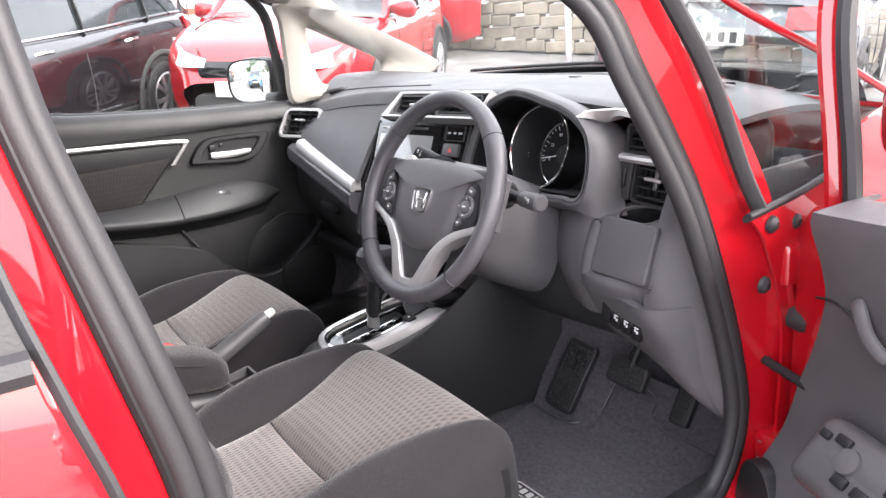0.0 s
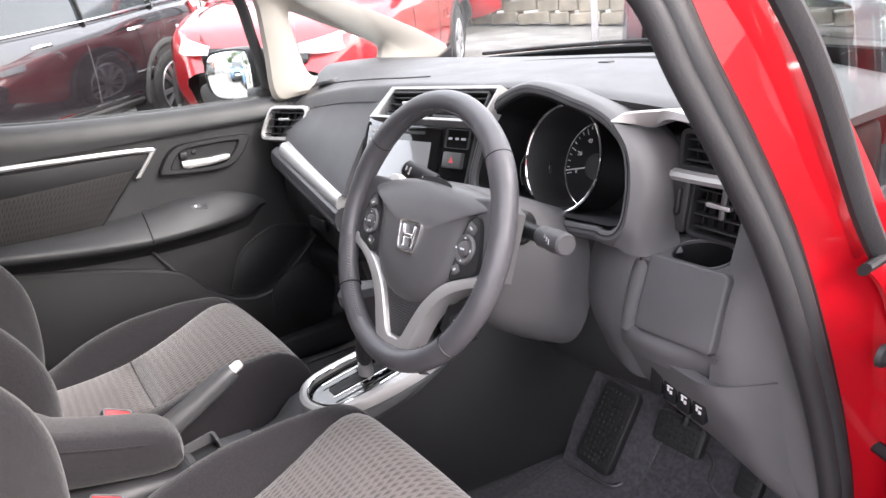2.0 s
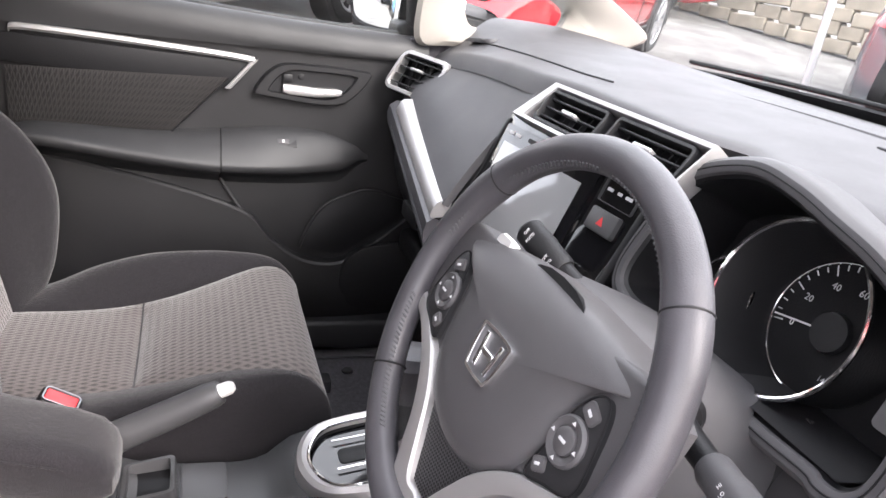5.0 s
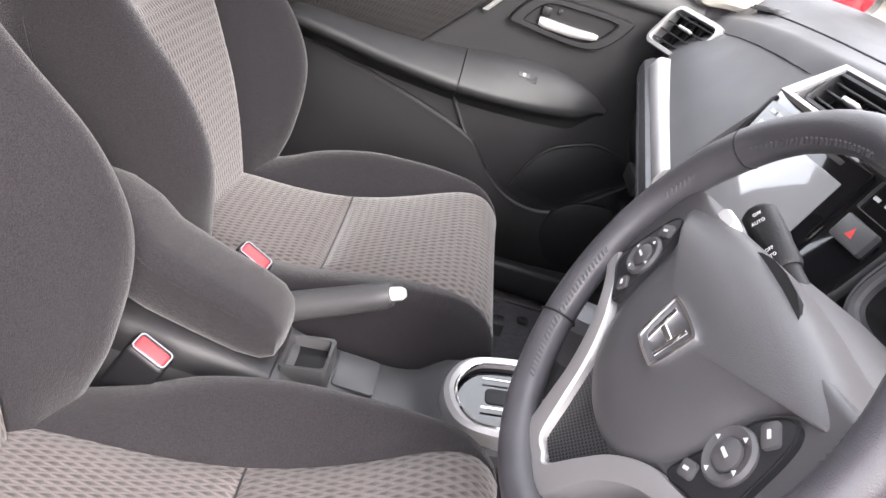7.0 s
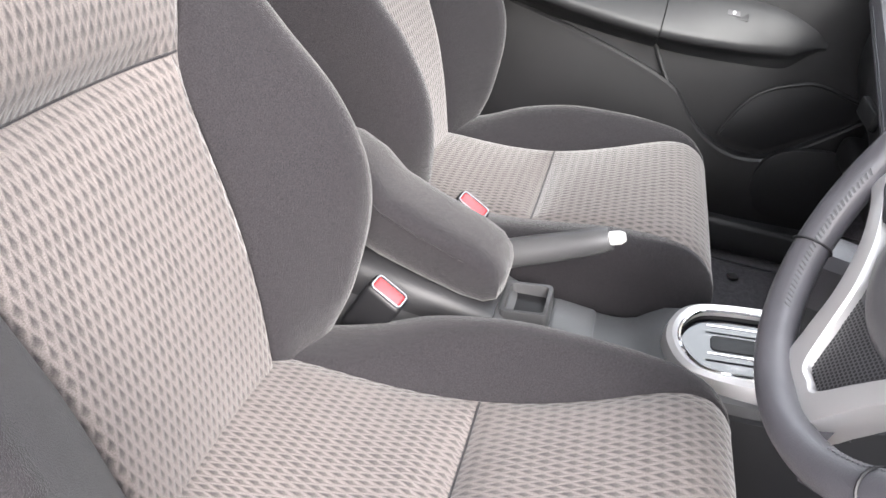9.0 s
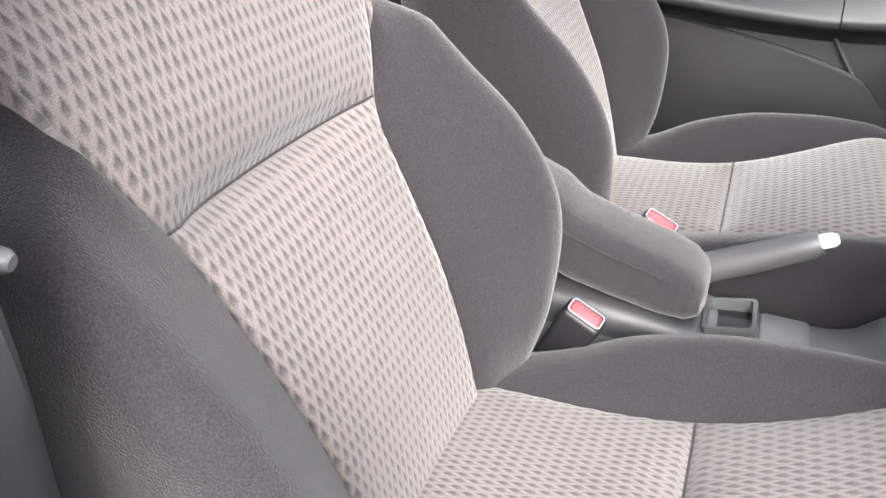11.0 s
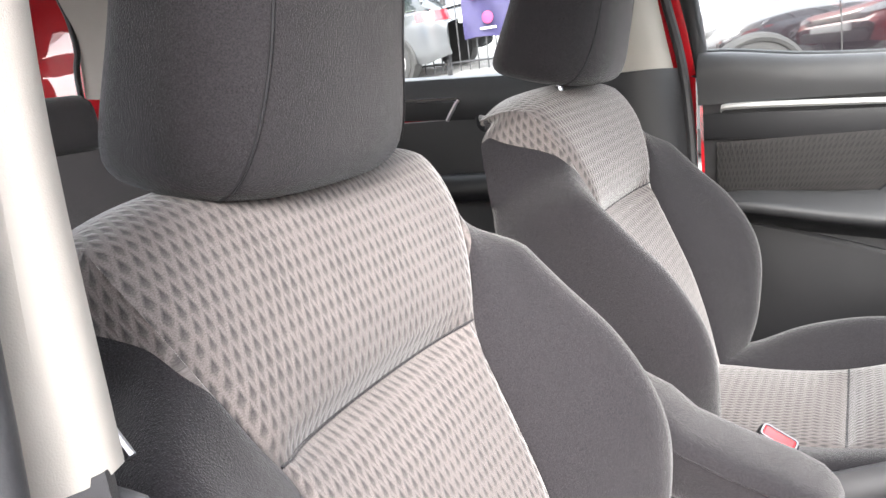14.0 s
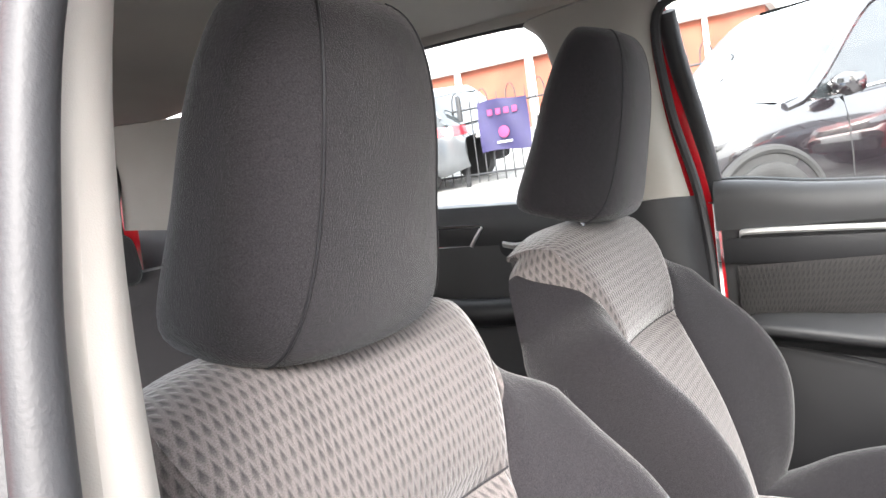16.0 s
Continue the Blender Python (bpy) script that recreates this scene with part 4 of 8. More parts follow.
for r in range(17):
    for c in range(-14, 15):
        x, y = (c + 0.5 * (r % 2)) * 0.0036, -0.095 - r * 0.0034
        if abs(x) < 0.052 - (-0.090 - y) * 0.62:
            q = [dots.verts.new(won(x + 0.0014 * math.cos(t), y + 0.0014 * math.sin(t), -0.0066)) for t in (k * math.pi / 3 for k in range(6))]
            dots.faces.new(q)
part("dimple_field", dots, PLASTIC_DEEP, wheel, smooth=False)

pod = part("lower_key_pod", slab([(0.086, -0.084), (0.128, -0.068), (0.150, -0.074), (0.140, -0.112), (0.108, -0.134), (0.078, -0.118)], wat(0, 0, -0.016), 0.02, 0.004, 3), PLASTIC_DEEP, wheel, "black key pod below the spoke")
for k in range(2):
    key = part("key", slab(rounded(0.020, 0.017, 0.003), wat(0.112 + 0.022 * k, -0.100 + 0.012 * k, -0.0125, 28), 0.006, 0.0012), PLASTIC, wheel)
    part("key_print", slab([(-0.003, -0.002), (0.003, -0.002), (0, 0.003)], wat(0.112 + 0.022 * k, -0.100 + 0.012 * k, -0.0120, 28), 0.0005, 0), WHITE, key, smooth=False)

column = thing("steering_column", (0.341, 0.80, 0.8), "dark plastic steering column shroud with control stalks", "steering column")


def ring_of(c, w, h, up, n=28, e=0.5):
    """A squarish oval ring round c."""
    out = []
    for k in range(n):
        t = 2 * math.pi * k / n
        x = w * math.copysign(abs(math.cos(t)) ** e, math.cos(t))
        y = h * math.copysign(abs(math.sin(t)) ** e, math.sin(t))
        out.append(Vector(c) + Vector((x, 0, 0)) + Vector(up) * y)
    return out


upv = WM.to_3x3() @ Vector((0, 1, 0))
nrm = WM.to_3x3() @ Vector((0, 0, 1))
cc = Vector((0.329, 0.70, 0.918))
part("shroud", loft([ring_of(cc + nrm * -d + upv * o, w, h, upv) for d, o, w, h in ((0.045, 0.0, 0.060, 0.054), (0.052, -0.006, 0.086, 0.074), (0.068, -0.014, 0.100, 0.090), (0.13, -0.020, 0.108, 0.098), (0.20, -0.026, 0.112, 0.102), (0.26, -0.03, 0.11, 0.10))]), DASH, column, "dark grey plastic shroud")
part("wheel_boss", loft([ring_of(cc + nrm * -d, w, w, upv, e=0.8) for d, w in ((0.01, 0.075), (0.03, 0.07), (0.05, 0.06))]), PLASTIC_DEEP, column)
for s in (-1, 1):
    a = Vector((0.311, 0.800, 0.933)) if s < 0 else Vector((0.425, 0.800, 0.912))
    d = Vector((-0.077, -0.028, 0.032)).normalized() if s < 0 else Vector((0.98, -0.18, 0.03)).normalized()
    stalk = part("stalk", tube([a, a + d * 0.03, a + d * 0.055, a + d * 0.098], [0.014, 0.011, 0.0105, 0.0115], 18), PLASTIC_DEEP, column, "black control stalk with white print")
    part("stalk_knob", tube([a + d * 0.062, a + d * 0.066, a + d * 0.084, a + d * 0.092, a + d * 0.118, a + d * 0.121], [0.0125, 0.0140, 0.0140, 0.0150, 0.0145, 0.012], 24), DASH if s > 0 else PLASTIC_DEEP, column)
    if s > 0:
        part("stalk_collar", revolve([(0.0, -0.002), (0.024, -0.002), (0.024, 0.006), (0.019, 0.010), (0.0, 0.010)], basis(a, d.orthogonal(), d.cross(d.orthogonal())) , 24), PLASTIC_DEEP, column)
    side = (nrm - d * nrm.dot(d)).normalized()
    for k, (text, off, lift) in enumerate((("OFF", 0.111, 0.006), ("AUTO", 0.104, 0.003), ("OFF", 0.078, 0.0), ("AUTO", 0.072, -0.003)) if s < 0 else (("OFF", 0.104, 0.004), ("LO", 0.098, 0.0), ("HI", 0.092, -0.004))):
        tilt = (side + d.cross(side) * lift * 40).normalized()
        o = a + d * off + tilt * 0.0152
        tx = tilt.cross(d) * (-1 if s < 0 else 1)
        words("stalk_print", text, basis(o, tx, tilt.cross(tx)), 0.0042, WHITE, column)
part("tilt_lever", rbox((0.30, 0.83, 0.775), (0.10, 0.025, 0.014), 0.005), PLASTIC_DEEP, column)
part("paddle", loft([[WM @ (Vector(p) + Vector((x, y, 0))) for x, y in rounded(0.030 * k, 0.020 * k, 0.006 * k)] for p, k in (((-0.098, 0.060, -0.022), 0.9), ((-0.098, 0.062, -0.014), 1.0), ((-0.098, 0.062, -0.010), 0.85))]), LIGHT_GREY, wheel, "pale grey paddle behind the spoke")


# ---- dashboard ----
dash = thing("dashboard", (0, 1.05, 0.9), "dark grey plastic dashboard with silver trims and air vents", "dashboard")


def dash_z(x, y):
    k = max(0.0, min(1.0, (y - 0.95) / 0.14)) if x < 0 else 0.0
    return 1.075 - (0.055 - 0.078 * k * k * (3 - 2 * k)) * abs(x / 0.72) ** 2.5 - 0.03 * max(0, (y - 1.25))


def dash_top(u, v):
    x = -0.745 + 1.46 * u
    yf = 0.935 + 0.02 * (x / 0.7) ** 2 + 0.028 * math.exp(-((x - 0.04) / 0.20) ** 6) + 0.050 * max(0.0, min(1.0, (x - 0.14) / 0.06))
    hang = 0.030 - 0.024 * max(0.0, min(1.0, (x - 0.10) / 0.06))
    yb = 1.47 - 0.16 * (x / 0.72) ** 2
    if v < 0.12:
        k = v / 0.12
        return (x, yf - 0.010 + 0.016 * k, dash_z(x, yf) - hang * (1 - k) ** 1.6 - 0.001)
    k = (v - 0.12) / 0.88
    y = yf + 0.006 + (yb - yf) * k
    return (x, y, dash_z(x, y) + 0.008 * math.sin(math.pi * k))


top = part("dash_top", sheet(dash_top, 60, 40, 0.012, (0, 1.2, 0)), DASH, dash, "grained grey dash top")
part("pad_seam", tube([Vector(dash_top(0.02 + 0.40 * k / 30, 0.24)) + Vector((0, 0, 0.001)) for k in range(31)], 0.0016, 6), PLASTIC, top)
part("speaker_cover", slab(rounded(0.17, 0.075, 0.008), pose(-0.47, 1.26, 1.0765, -2, 1, 10), 0.006, 0.002), DASH, dash)
part("dash_cover", slab(rounded(0.20, 0.06, 0.01), pose(0.30, 1.28, 1.074, -2, 0, -4), 0.005, 0.002), DASH, dash)
part("sensor_dome", slab(rounded(0.03, 0.02, 0.006), pose(0.20, 1.20, 1.083, -2, 0, 0), 0.006, 0.003), PLASTIC, dash)
ledge = catmull([(-0.13, 1.235, 1.0815), (0.05, 1.255, 1.0830), (0.22, 1.262, 1.0815), (0.38, 1.255, 1.0785), (0.56, 1.235, 1.0625)], 40)
part("dash_ledge", loft([[p + Vector((0, -0.004, -0.003)), p + Vector((0, 0.0, 0.0015)), p + Vector((0, 0.006, 0.002)), p + Vector((0, 0.030, -0.001)), p + Vector((0, 0.035, -0.006))] for p in ledge], closed=False, cap=False), DASH, dash)
# demister grilles at both ends
for s in (-1, 1):
    g = pose(s * 0.63, 1.02, dash_z(s * 0.63, 1.02) + 0.008, 3 if s < 0 else 0, s * 7, s * -14)
    gr = part("demister_grille", frame_plate([(x, y) for x, y in rounded(0.085, 0.045, 0.018)], [(x, y) for x, y in rounded(0.073, 0.033, 0.013)], g, 0.008), DASH, dash)
    part("grille_well", slab(rounded(0.076, 0.036, 0.014), g @ Matrix.Translation((0, 0, -0.0035)), 0.003, 0), PLASTIC_DEEP, gr, smooth=False)
    for k in range(-4, 5):
        part("grille_bar", moved(rbox((k * 0.009, 0, -0.002), (0.0022, 0.036, 0.003), 0.0005, 1), g @ pose(0, 0, 0, 0, 0, -18)), DASH, gr)


def louvre_vent(parent, m, w, h, n, tabs=1, frame_mat=None, rim=0.008, radius=0.008, lean=0.0, mat_in=None):
    """An air vent: frame, dark well, slats across, upright blades behind, a silver tab. Its face is the x, y plane of m."""
    out = [(x + lean * y, y) for x, y in rounded(w + 2 * rim, h + 2 * rim, radius + rim)]
    inn = [(x + lean * y, y) for x, y in rounded(w, h, radius)]
    v = part("air_vent", frame_plate(out, inn, m, 0.03, 0.002), frame_mat or SILVER, parent, "air vent with dark slats")
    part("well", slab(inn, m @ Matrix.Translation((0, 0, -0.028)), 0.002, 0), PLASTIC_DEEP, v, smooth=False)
    for k in range(n):
        y = (-0.5 + (k + 0.5) / n) * h
        part("slat", moved(rbox((lean * y, y, -0.010), (w * 0.985, 0.0028, 0.010), 0.0012, 2, pose(0, 0, 0, 8)), m), PLASTIC, v)
    for k in range(5):
        x = (-0.5 + (k + 0.5) / 5) * w
        part("blade", moved(rbox((x, 0, -0.022), (0.002, h * 0.96, 0.010), 0.0006, 1), m), PLASTIC_DEEP, v)
    for k in range(tabs):
        part("tab", moved(rbox((0.0 + lean * 0, (-0.5 + (n // 2 + 0.5) / n) * h, -0.003), (0.034, 0.006, 0.012), 0.002, 2), m), SILVER, v, "silver vent tab")
    return v


# passenger side: upper pad, vent, silver strip, leather roll, glove box
def pad_edge(x):
    """Lower edge of the upper pad: y, z."""
    k = (x + 0.60) / 0.42
    return 0.868 - 0.045 * k, 0.936 - 0.068 * k


def pad(u, v):
    x = -0.735 + 0.56 * u
    y1, z1 = pad_edge(max(x, -0.66))
    z0 = dash_z(x, 0.95) - 0.024
    return (x, 0.934 + 0.02 * (x / 0.7) ** 2 + (y1 - 0.934 - 0.012) * v ** 1.15 - 0.012 * math.sin(math.pi * v), z0 + (z1 - z0) * v)


part("passenger_pad", sheet(pad, 24, 16, 0.012, (0, 1.3, 0.9)), DASH, dash)
lx, lz = Vector((0.105, 0.048, -0.004)), Vector((0.0, 0.03, 0.08))
vm = basis((-0.644, 0.884, 0.982), lx, lz)
louvre_vent(dash, vm, 0.124, 0.072, 4, rim=0.009, radius=0.014, lean=0.32)
band = lambda off, dz, x: (x, pad_edge(x)[0] + off, pad_edge(x)[1] + dz)
xs = [-0.60 + 0.42 * k / 24 for k in range(25)]
part("silver_strip", loft([[band(0.006, 0.004, x), band(-0.012, 0.002, x), band(-0.018, -0.002, x), band(-0.026, -0.018, x), band(-0.025, -0.026, x), band(0.004, -0.032, x)] for x in xs]), SILVER, dash, "satin silver dash strip")
roll = part("leather_roll", loft([[band(0.03, -0.024, x), band(-0.016, -0.025, x), band(-0.030, -0.034, x), band(-0.034, -0.050, x), band(-0.031, -0.070, x), band(-0.012, -0.088, x), band(0.03, -0.096, x)] for x in [-0.665 + 0.485 * q / 24 for q in range(25)]]), LEATHER, dash, "black stitched padded roll")
for dz, out in ((-0.052, -0.0345), (-0.060, -0.0335)):
    part("stitching", tube([band(out, dz, x) for x in xs], 0.0007, 5), THREAD, roll)


def glove(u, v):
    x = -0.70 + 0.52 * u
    y1, z1 = pad_edge(max(x, -0.62))
    return (x, y1 + 0.012 + 0.10 * v ** 1.6 - 0.02 * math.sin(math.pi * v), z1 - 0.086 - 0.25 * v)


gb = part("glove_box", sheet(glove, 16, 14, 0.012, (0, 1.4, 0.6)), PLASTIC, dash)
part("glove_latch", rbox((-0.40, 0.838, 0.765), (0.09, 0.012, 0.03), 0.004), PLASTIC_DEEP, gb)
part("lower_dash", rbox((-0.42, 1.05, 0.60), (0.56, 0.28, 0.06), 0.02, 3), PLASTIC_DEEP, dash)
part("dash_core", rbox((0.0, 1.12, 0.86), (1.36, 0.22, 0.30), 0.03, 3), PLASTIC_DEEP, dash)

# centre: vents, gloss panel, screen
CT = radians(21)
CM = basis((-0.010, 0.874, 0.898), (1, 0.12, 0), (0, math.sin(CT), math.cos(CT)))
cat_ = lambda x, y, z=0.0: CM @ Matrix.Translation((x, y, z))
stack = part("centre_panel", slab([(-0.160, 0.126), (0.172, 0.118), (0.160, -0.02), (0.120, -0.135), (-0.165, -0.150), (-0.182, -0.05)], CM, 0.05, 0.004), GLOSS, dash, "gloss black centre panel")
edge_l = [(-0.155, 0.124), (-0.164, 0.121), (-0.188, -0.05), (-0.172, -0.16), (-0.155, -0.165), (-0.174, -0.05)]
part("stack_edge", slab(edge_l, cat_(0.002, -0.006, 0.003), 0.06, 0.004), PLASTIC, dash)
part("stack_edge", slab([(0.168, 0.115), (0.178, 0.115), (0.172, -0.05), (0.136, -0.16), (0.122, -0.16), (0.158, -0.03)], cat_(0.002, 0, 0.003), 0.06, 0.003), PLASTIC_DEEP, dash)
part("screen_bezel", slab(rounded(0.232, 0.160, 0.006), cat_(-0.032, 0.030, 0.006), 0.012, 0.002), GLOSS, stack)
part("screen", slab(rounded(0.196, 0.124, 0.002), cat_(-0.036, 0.022, 0.0072), 0.004, 0.0004), SCREEN_SHEEN, stack, "glossy touch screen, switched off, reflection painted in grey")
for k in range(2):
    part("screen_key", slab(rounded(0.013, 0.005, 0.001), cat_(-0.126 + 0.018 * k, 0.099, 0.0075), 0.003, 0.0006), LIGHT_GREY, stack)
part("disc_slot", slab(rounded(0.12, 0.006, 0.002), cat_(-0.02, 0.100, 0.0068), 0.002, 0), PLASTIC_DEEP, stack)
part("control_frame", frame_plate(rounded(0.062, 0.034, 0.003), rounded(0.0600, 0.032, 0.0025), cat_(0.128, 0.094, 0.004), 0.004), CONSOLE, stack)
for x, w in ((0.110, 0.010), (0.128, 0.008), (0.145, 0.012)):
    part("control_print", slab(rounded(w, 0.004, 0.001), cat_(x, 0.094, 0.0036), 0.001, 0), WHITE, stack, smooth=False)
hz = part("hazard_key", slab(rounded(0.050, 0.028, 0.003), cat_(0.126, 0.056, 0.0075), 0.008, 0.002), CONSOLE, stack, "grey hazard key with a red triangle")
part("hazard_mark", slab([(-0.006, -0.005), (0.006, -0.005), (0, 0.006)], cat_(0.126, 0.056, 0.008), 0.0006, 0), BUCKLE, hz, smooth=False)
part("climate_panel", slab([(-0.150, -0.055), (0.130, -0.055), (0.105, -0.125), (-0.140, -0.135)][::-1], cat_(0, 0, 0.006), 0.010, 0.003), GLOSS, stack)
for k in range(5):
    part("climate_print", slab(rounded(0.012, 0.004, 0.001), cat_(-0.11 + 0.05 * k, -0.09, 0.0066), 0.0008, 0), WHITE, stack, smooth=False)
part("stack_strip", slab([(-0.158, -0.043), (0.138, -0.043), (0.136, -0.050), (-0.156, -0.050)][::-1], cat_(0, 0, 0.009), 0.008, 0.002), SILVER, stack)
VT = radians(34)
VM = basis((0.050, 0.918, 1.044), (1, 0.05, 0.01), (0, math.sin(VT), math.cos(VT)))
vo = [(-0.206, -0.030), (-0.160, 0.036), (0.172, 0.036), (0.158, -0.030)]
vi = [(-0.172, -0.024), (-0.146, 0.029), (0.168, 0.029), (0.154, -0.024)]
part("vent_surround", frame_plate(vo[::-1], vi[::-1], VM @ Matrix.Translation((0, 0, 0.004)), 0.03, 0.002), SILVER, dash, "satin silver vent surround")
for cx in (-0.083, 0.080):
    louvre_vent(dash, VM @ Matrix.Translation((cx, 0.002, 0.002)), 0.134, 0.040, 3, frame_mat=PLASTIC, rim=0.005, radius=0.004)
part("vent_panel", slab([(-0.19, -0.028), (0.156, -0.028), (0.168, 0.034), (-0.155, 0.034)], VM @ Matrix.Translation((0, 0, -0.032)), 0.01, 0), PLASTIC_DEEP, dash, smooth=False)

# instrument binnacle
IM = basis((0.352, 0.912, 0.974), (1, 0.0, 0), (0, 0.30, 0.954))
lip_c = [(-0.076, 0.095), (-0.02, 0.092), (0.029, 0.081), (0.075, 0.070), (0.112, 0.055), (0.145, 0.030), (0.160, 0.0), (0.166, -0.035), (0.165, -0.064), (0.156, -0.077), (0.141, -0.080), (0.128, -0.077), (0.075, -0.079), (0.0, -0.078), (-0.08, -0.072), (-0.146, -0.068), (-0.166, -0.048), (-0.160, 0.0), (-0.150, 0.04), (-0.136, 0.070)]
lip_p = catmull([(x, y, 0) for x, y in lip_c], 120, True)
lip_n = []
for k in range(120):
    d = (lip_p[(k + 2) % 120] - lip_p[k - 2]).normalized()
    lip_n.append(Vector((-d.y, d.x, 0)))
hood_ring = lambda off, z: [IM @ (p + n * off + Vector((0, 0, z))) for p, n in zip(lip_p, lip_n)]
hood = part("instrument_hood", loft([hood_ring(*q) for q in ((0.0, -0.003), (0.0015, 0.001), (0.006, 0.003), (0.013, 0.002), (0.018, -0.003), (0.021, -0.012), (0.024, -0.04), (0.026, -0.09))], cap=False), DASH, dash, "grey hood over the instruments")
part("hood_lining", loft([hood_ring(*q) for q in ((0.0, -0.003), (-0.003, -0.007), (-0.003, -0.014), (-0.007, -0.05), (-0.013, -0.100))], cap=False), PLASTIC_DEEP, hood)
part("lip_seam", tube(hood_ring(0.0075, 0.0030), 0.0009, 5, True), PLASTIC_DEEP, hood)
part("cluster_plate", slab([(p.x * 0.96, p.y * 0.96) for p in lip_p][::-1], IM @ Matrix.Translation((0, 0, -0.094)), 0.008, 0), PLASTIC_DEEP, hood)
part("cluster_sill", loft([[IM @ Vector((x, y, z)) for x in [-0.150 + 0.300 * k / 12 for k in range(13)]] for y, z in ((-0.062, -0.092), (-0.070, -0.03), (-0.074, 0.0))], cap=False, closed=False), PLASTIC, hood)


def gauge(front, r, zf, face, rf, zb, nums, start, span):
    """A dial: chrome ring open at its foot at zf, a dark tunnel back to a face of radius rf at zb."""
    arc = lambda c, rad, z, k, n=64: (c[0] + rad * math.cos(2 * math.pi * k / n), c[1] + rad * math.sin(2 * math.pi * k / n), z)
    g = IM @ Matrix.Translation((face[0], face[1], 0))
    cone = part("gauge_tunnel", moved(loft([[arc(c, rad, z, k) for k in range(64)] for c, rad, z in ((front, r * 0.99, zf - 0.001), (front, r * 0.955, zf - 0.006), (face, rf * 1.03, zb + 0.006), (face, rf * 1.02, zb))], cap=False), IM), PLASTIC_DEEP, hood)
    part("gauge_ring", moved(tube([arc(front, r, zf, k - 16) for k in range(2, 58)], 0.0024, 8), IM), CHROME, cone, "thin chrome gauge ring")
    part("gauge_ring", moved(tube([arc(face, rf, zb + 0.004, k) for k in range(64)], 0.0013, 8, True), IM), CHROME, cone)
    part("gauge_face", disc(rf, g @ Matrix.Translation((0, 0, zb + 0.001)), 0.001, 40, 0), PLASTIC_DEEP, cone)
    n = 29
    for k in range(n):
        a = radians(start - span * k / (n - 1))
        ln = 0.010 if k % 4 == 0 else 0.005
        part("tick", moved(rbox((rf * 0.97 - ln / 2, 0, zb + 0.0018), (ln, 0.0012, 0.0006), 0), g @ Matrix.Rotation(a, 4, 'Z')), WHITE, cone, smooth=False)
    for k, text in enumerate(nums):
        a = radians(start - span * k / (len(nums) - 1))
        words("gauge_print", text, g @ Matrix.Translation((rf * 0.66 * math.cos(a), rf * 0.66 * math.sin(a), zb + 0.0018)), 0.0095 if len(text) < 3 else 0.0075, WHITE, cone)
    part("needle", moved(rbox((rf * 0.62, 0, zb + 0.005), (rf * 0.66, 0.0018, 0.001), 0.0003, 1), g @ Matrix.Rotation(radians(start - 4), 4, 'Z')), WHITE, cone)
    part("needle_hub", revolve([(0.0, 0.0), (rf * 0.30, 0.0), (rf * 0.28, 0.005), (0.0, 0.006)], g @ Matrix.Translation((0, 0, zb + 0.003)), 24), PLASTIC, cone)


gauge((0.013, 0.005), 0.080, -0.022, (0.021, 0.001), 0.066, -0.090, ["0", "20", "40", "60", "80", "100", "120", "140"], 195, 262)
gauge((-0.088, -0.018), 0.036, -0.062, (-0.086, -0.018), 0.033, -0.078, ["0", "1", "2", "3", "4", "5", "6", "7"], 225, 270)
part("info_panel", slab(rounded(0.05, 0.08, 0.006), IM @ Matrix.Translation((0.118, -0.005, -0.088)), 0.003, 0.001), SCREEN_SHEEN, hood, "dark information display")

# driver's outer side: wall beside the hood, garnish, two vents, cup holder, switches
part("hood_side", skin([[(0.486, 0.921, 1.034), (0.497, 0.936, 1.029), (0.507, 0.955, 1.023), (0.517, 0.978, 1.017)], [(0.520, 0.910, 1.003), (0.530, 0.924, 1.000), (0.536, 0.950, 0.997), (0.540, 0.985, 0.994)], [(0.534, 0.898, 0.955), (0.547, 0.912, 0.952), (0.553, 0.940, 0.950), (0.554, 0.982, 0.948)], [(0.531, 0.886, 0.905), (0.547, 0.898, 0.900), (0.557, 0.925, 0.897), (0.562, 0.955, 0.895)], [(0.512, 0.886, 0.880), (0.535, 0.892, 0.870), (0.556, 0.912, 0.866), (0.576, 0.945, 0.868)]], 24, 16, 0.010, (0.4, 1.2, 0.95)), DASH, dash)
part("outer_panel", skin([[(0.525, 1.02, 1.030), (0.60, 1.02, 1.022), (0.72, 1.03, 1.00)], [(0.540, 1.012, 0.96), (0.60, 1.015, 0.955), (0.71, 1.02, 0.95)], [(0.550, 1.0, 0.87), (0.60, 1.0, 0.868), (0.70, 1.01, 0.86)]], 10, 10, 0.010, (0.6, 1.4, 0.9)), PLASTIC, dash)
gar_up = catmull([(0.484, 0.924, 1.0375), (0.498, 0.935, 1.046), (0.533, 0.955, 1.048), (0.552, 0.962, 1.047), (0.596, 0.965, 1.037), (0.634, 0.968, 1.027), (0.70, 0.975, 1.008)], 40)
gar_lo = catmull([(0.485, 0.923, 1.0355), (0.502, 0.942, 1.029), (0.521, 0.962, 1.023), (0.548, 0.958, 1.034), (0.590, 0.961, 1.029), (0.634, 0.965, 1.016), (0.70, 0.972, 0.996)], 40)
gx, gh = gar_up, [Vector(((a - b).z, 0, 0)) for a, b in zip(gar_up, gar_lo)]
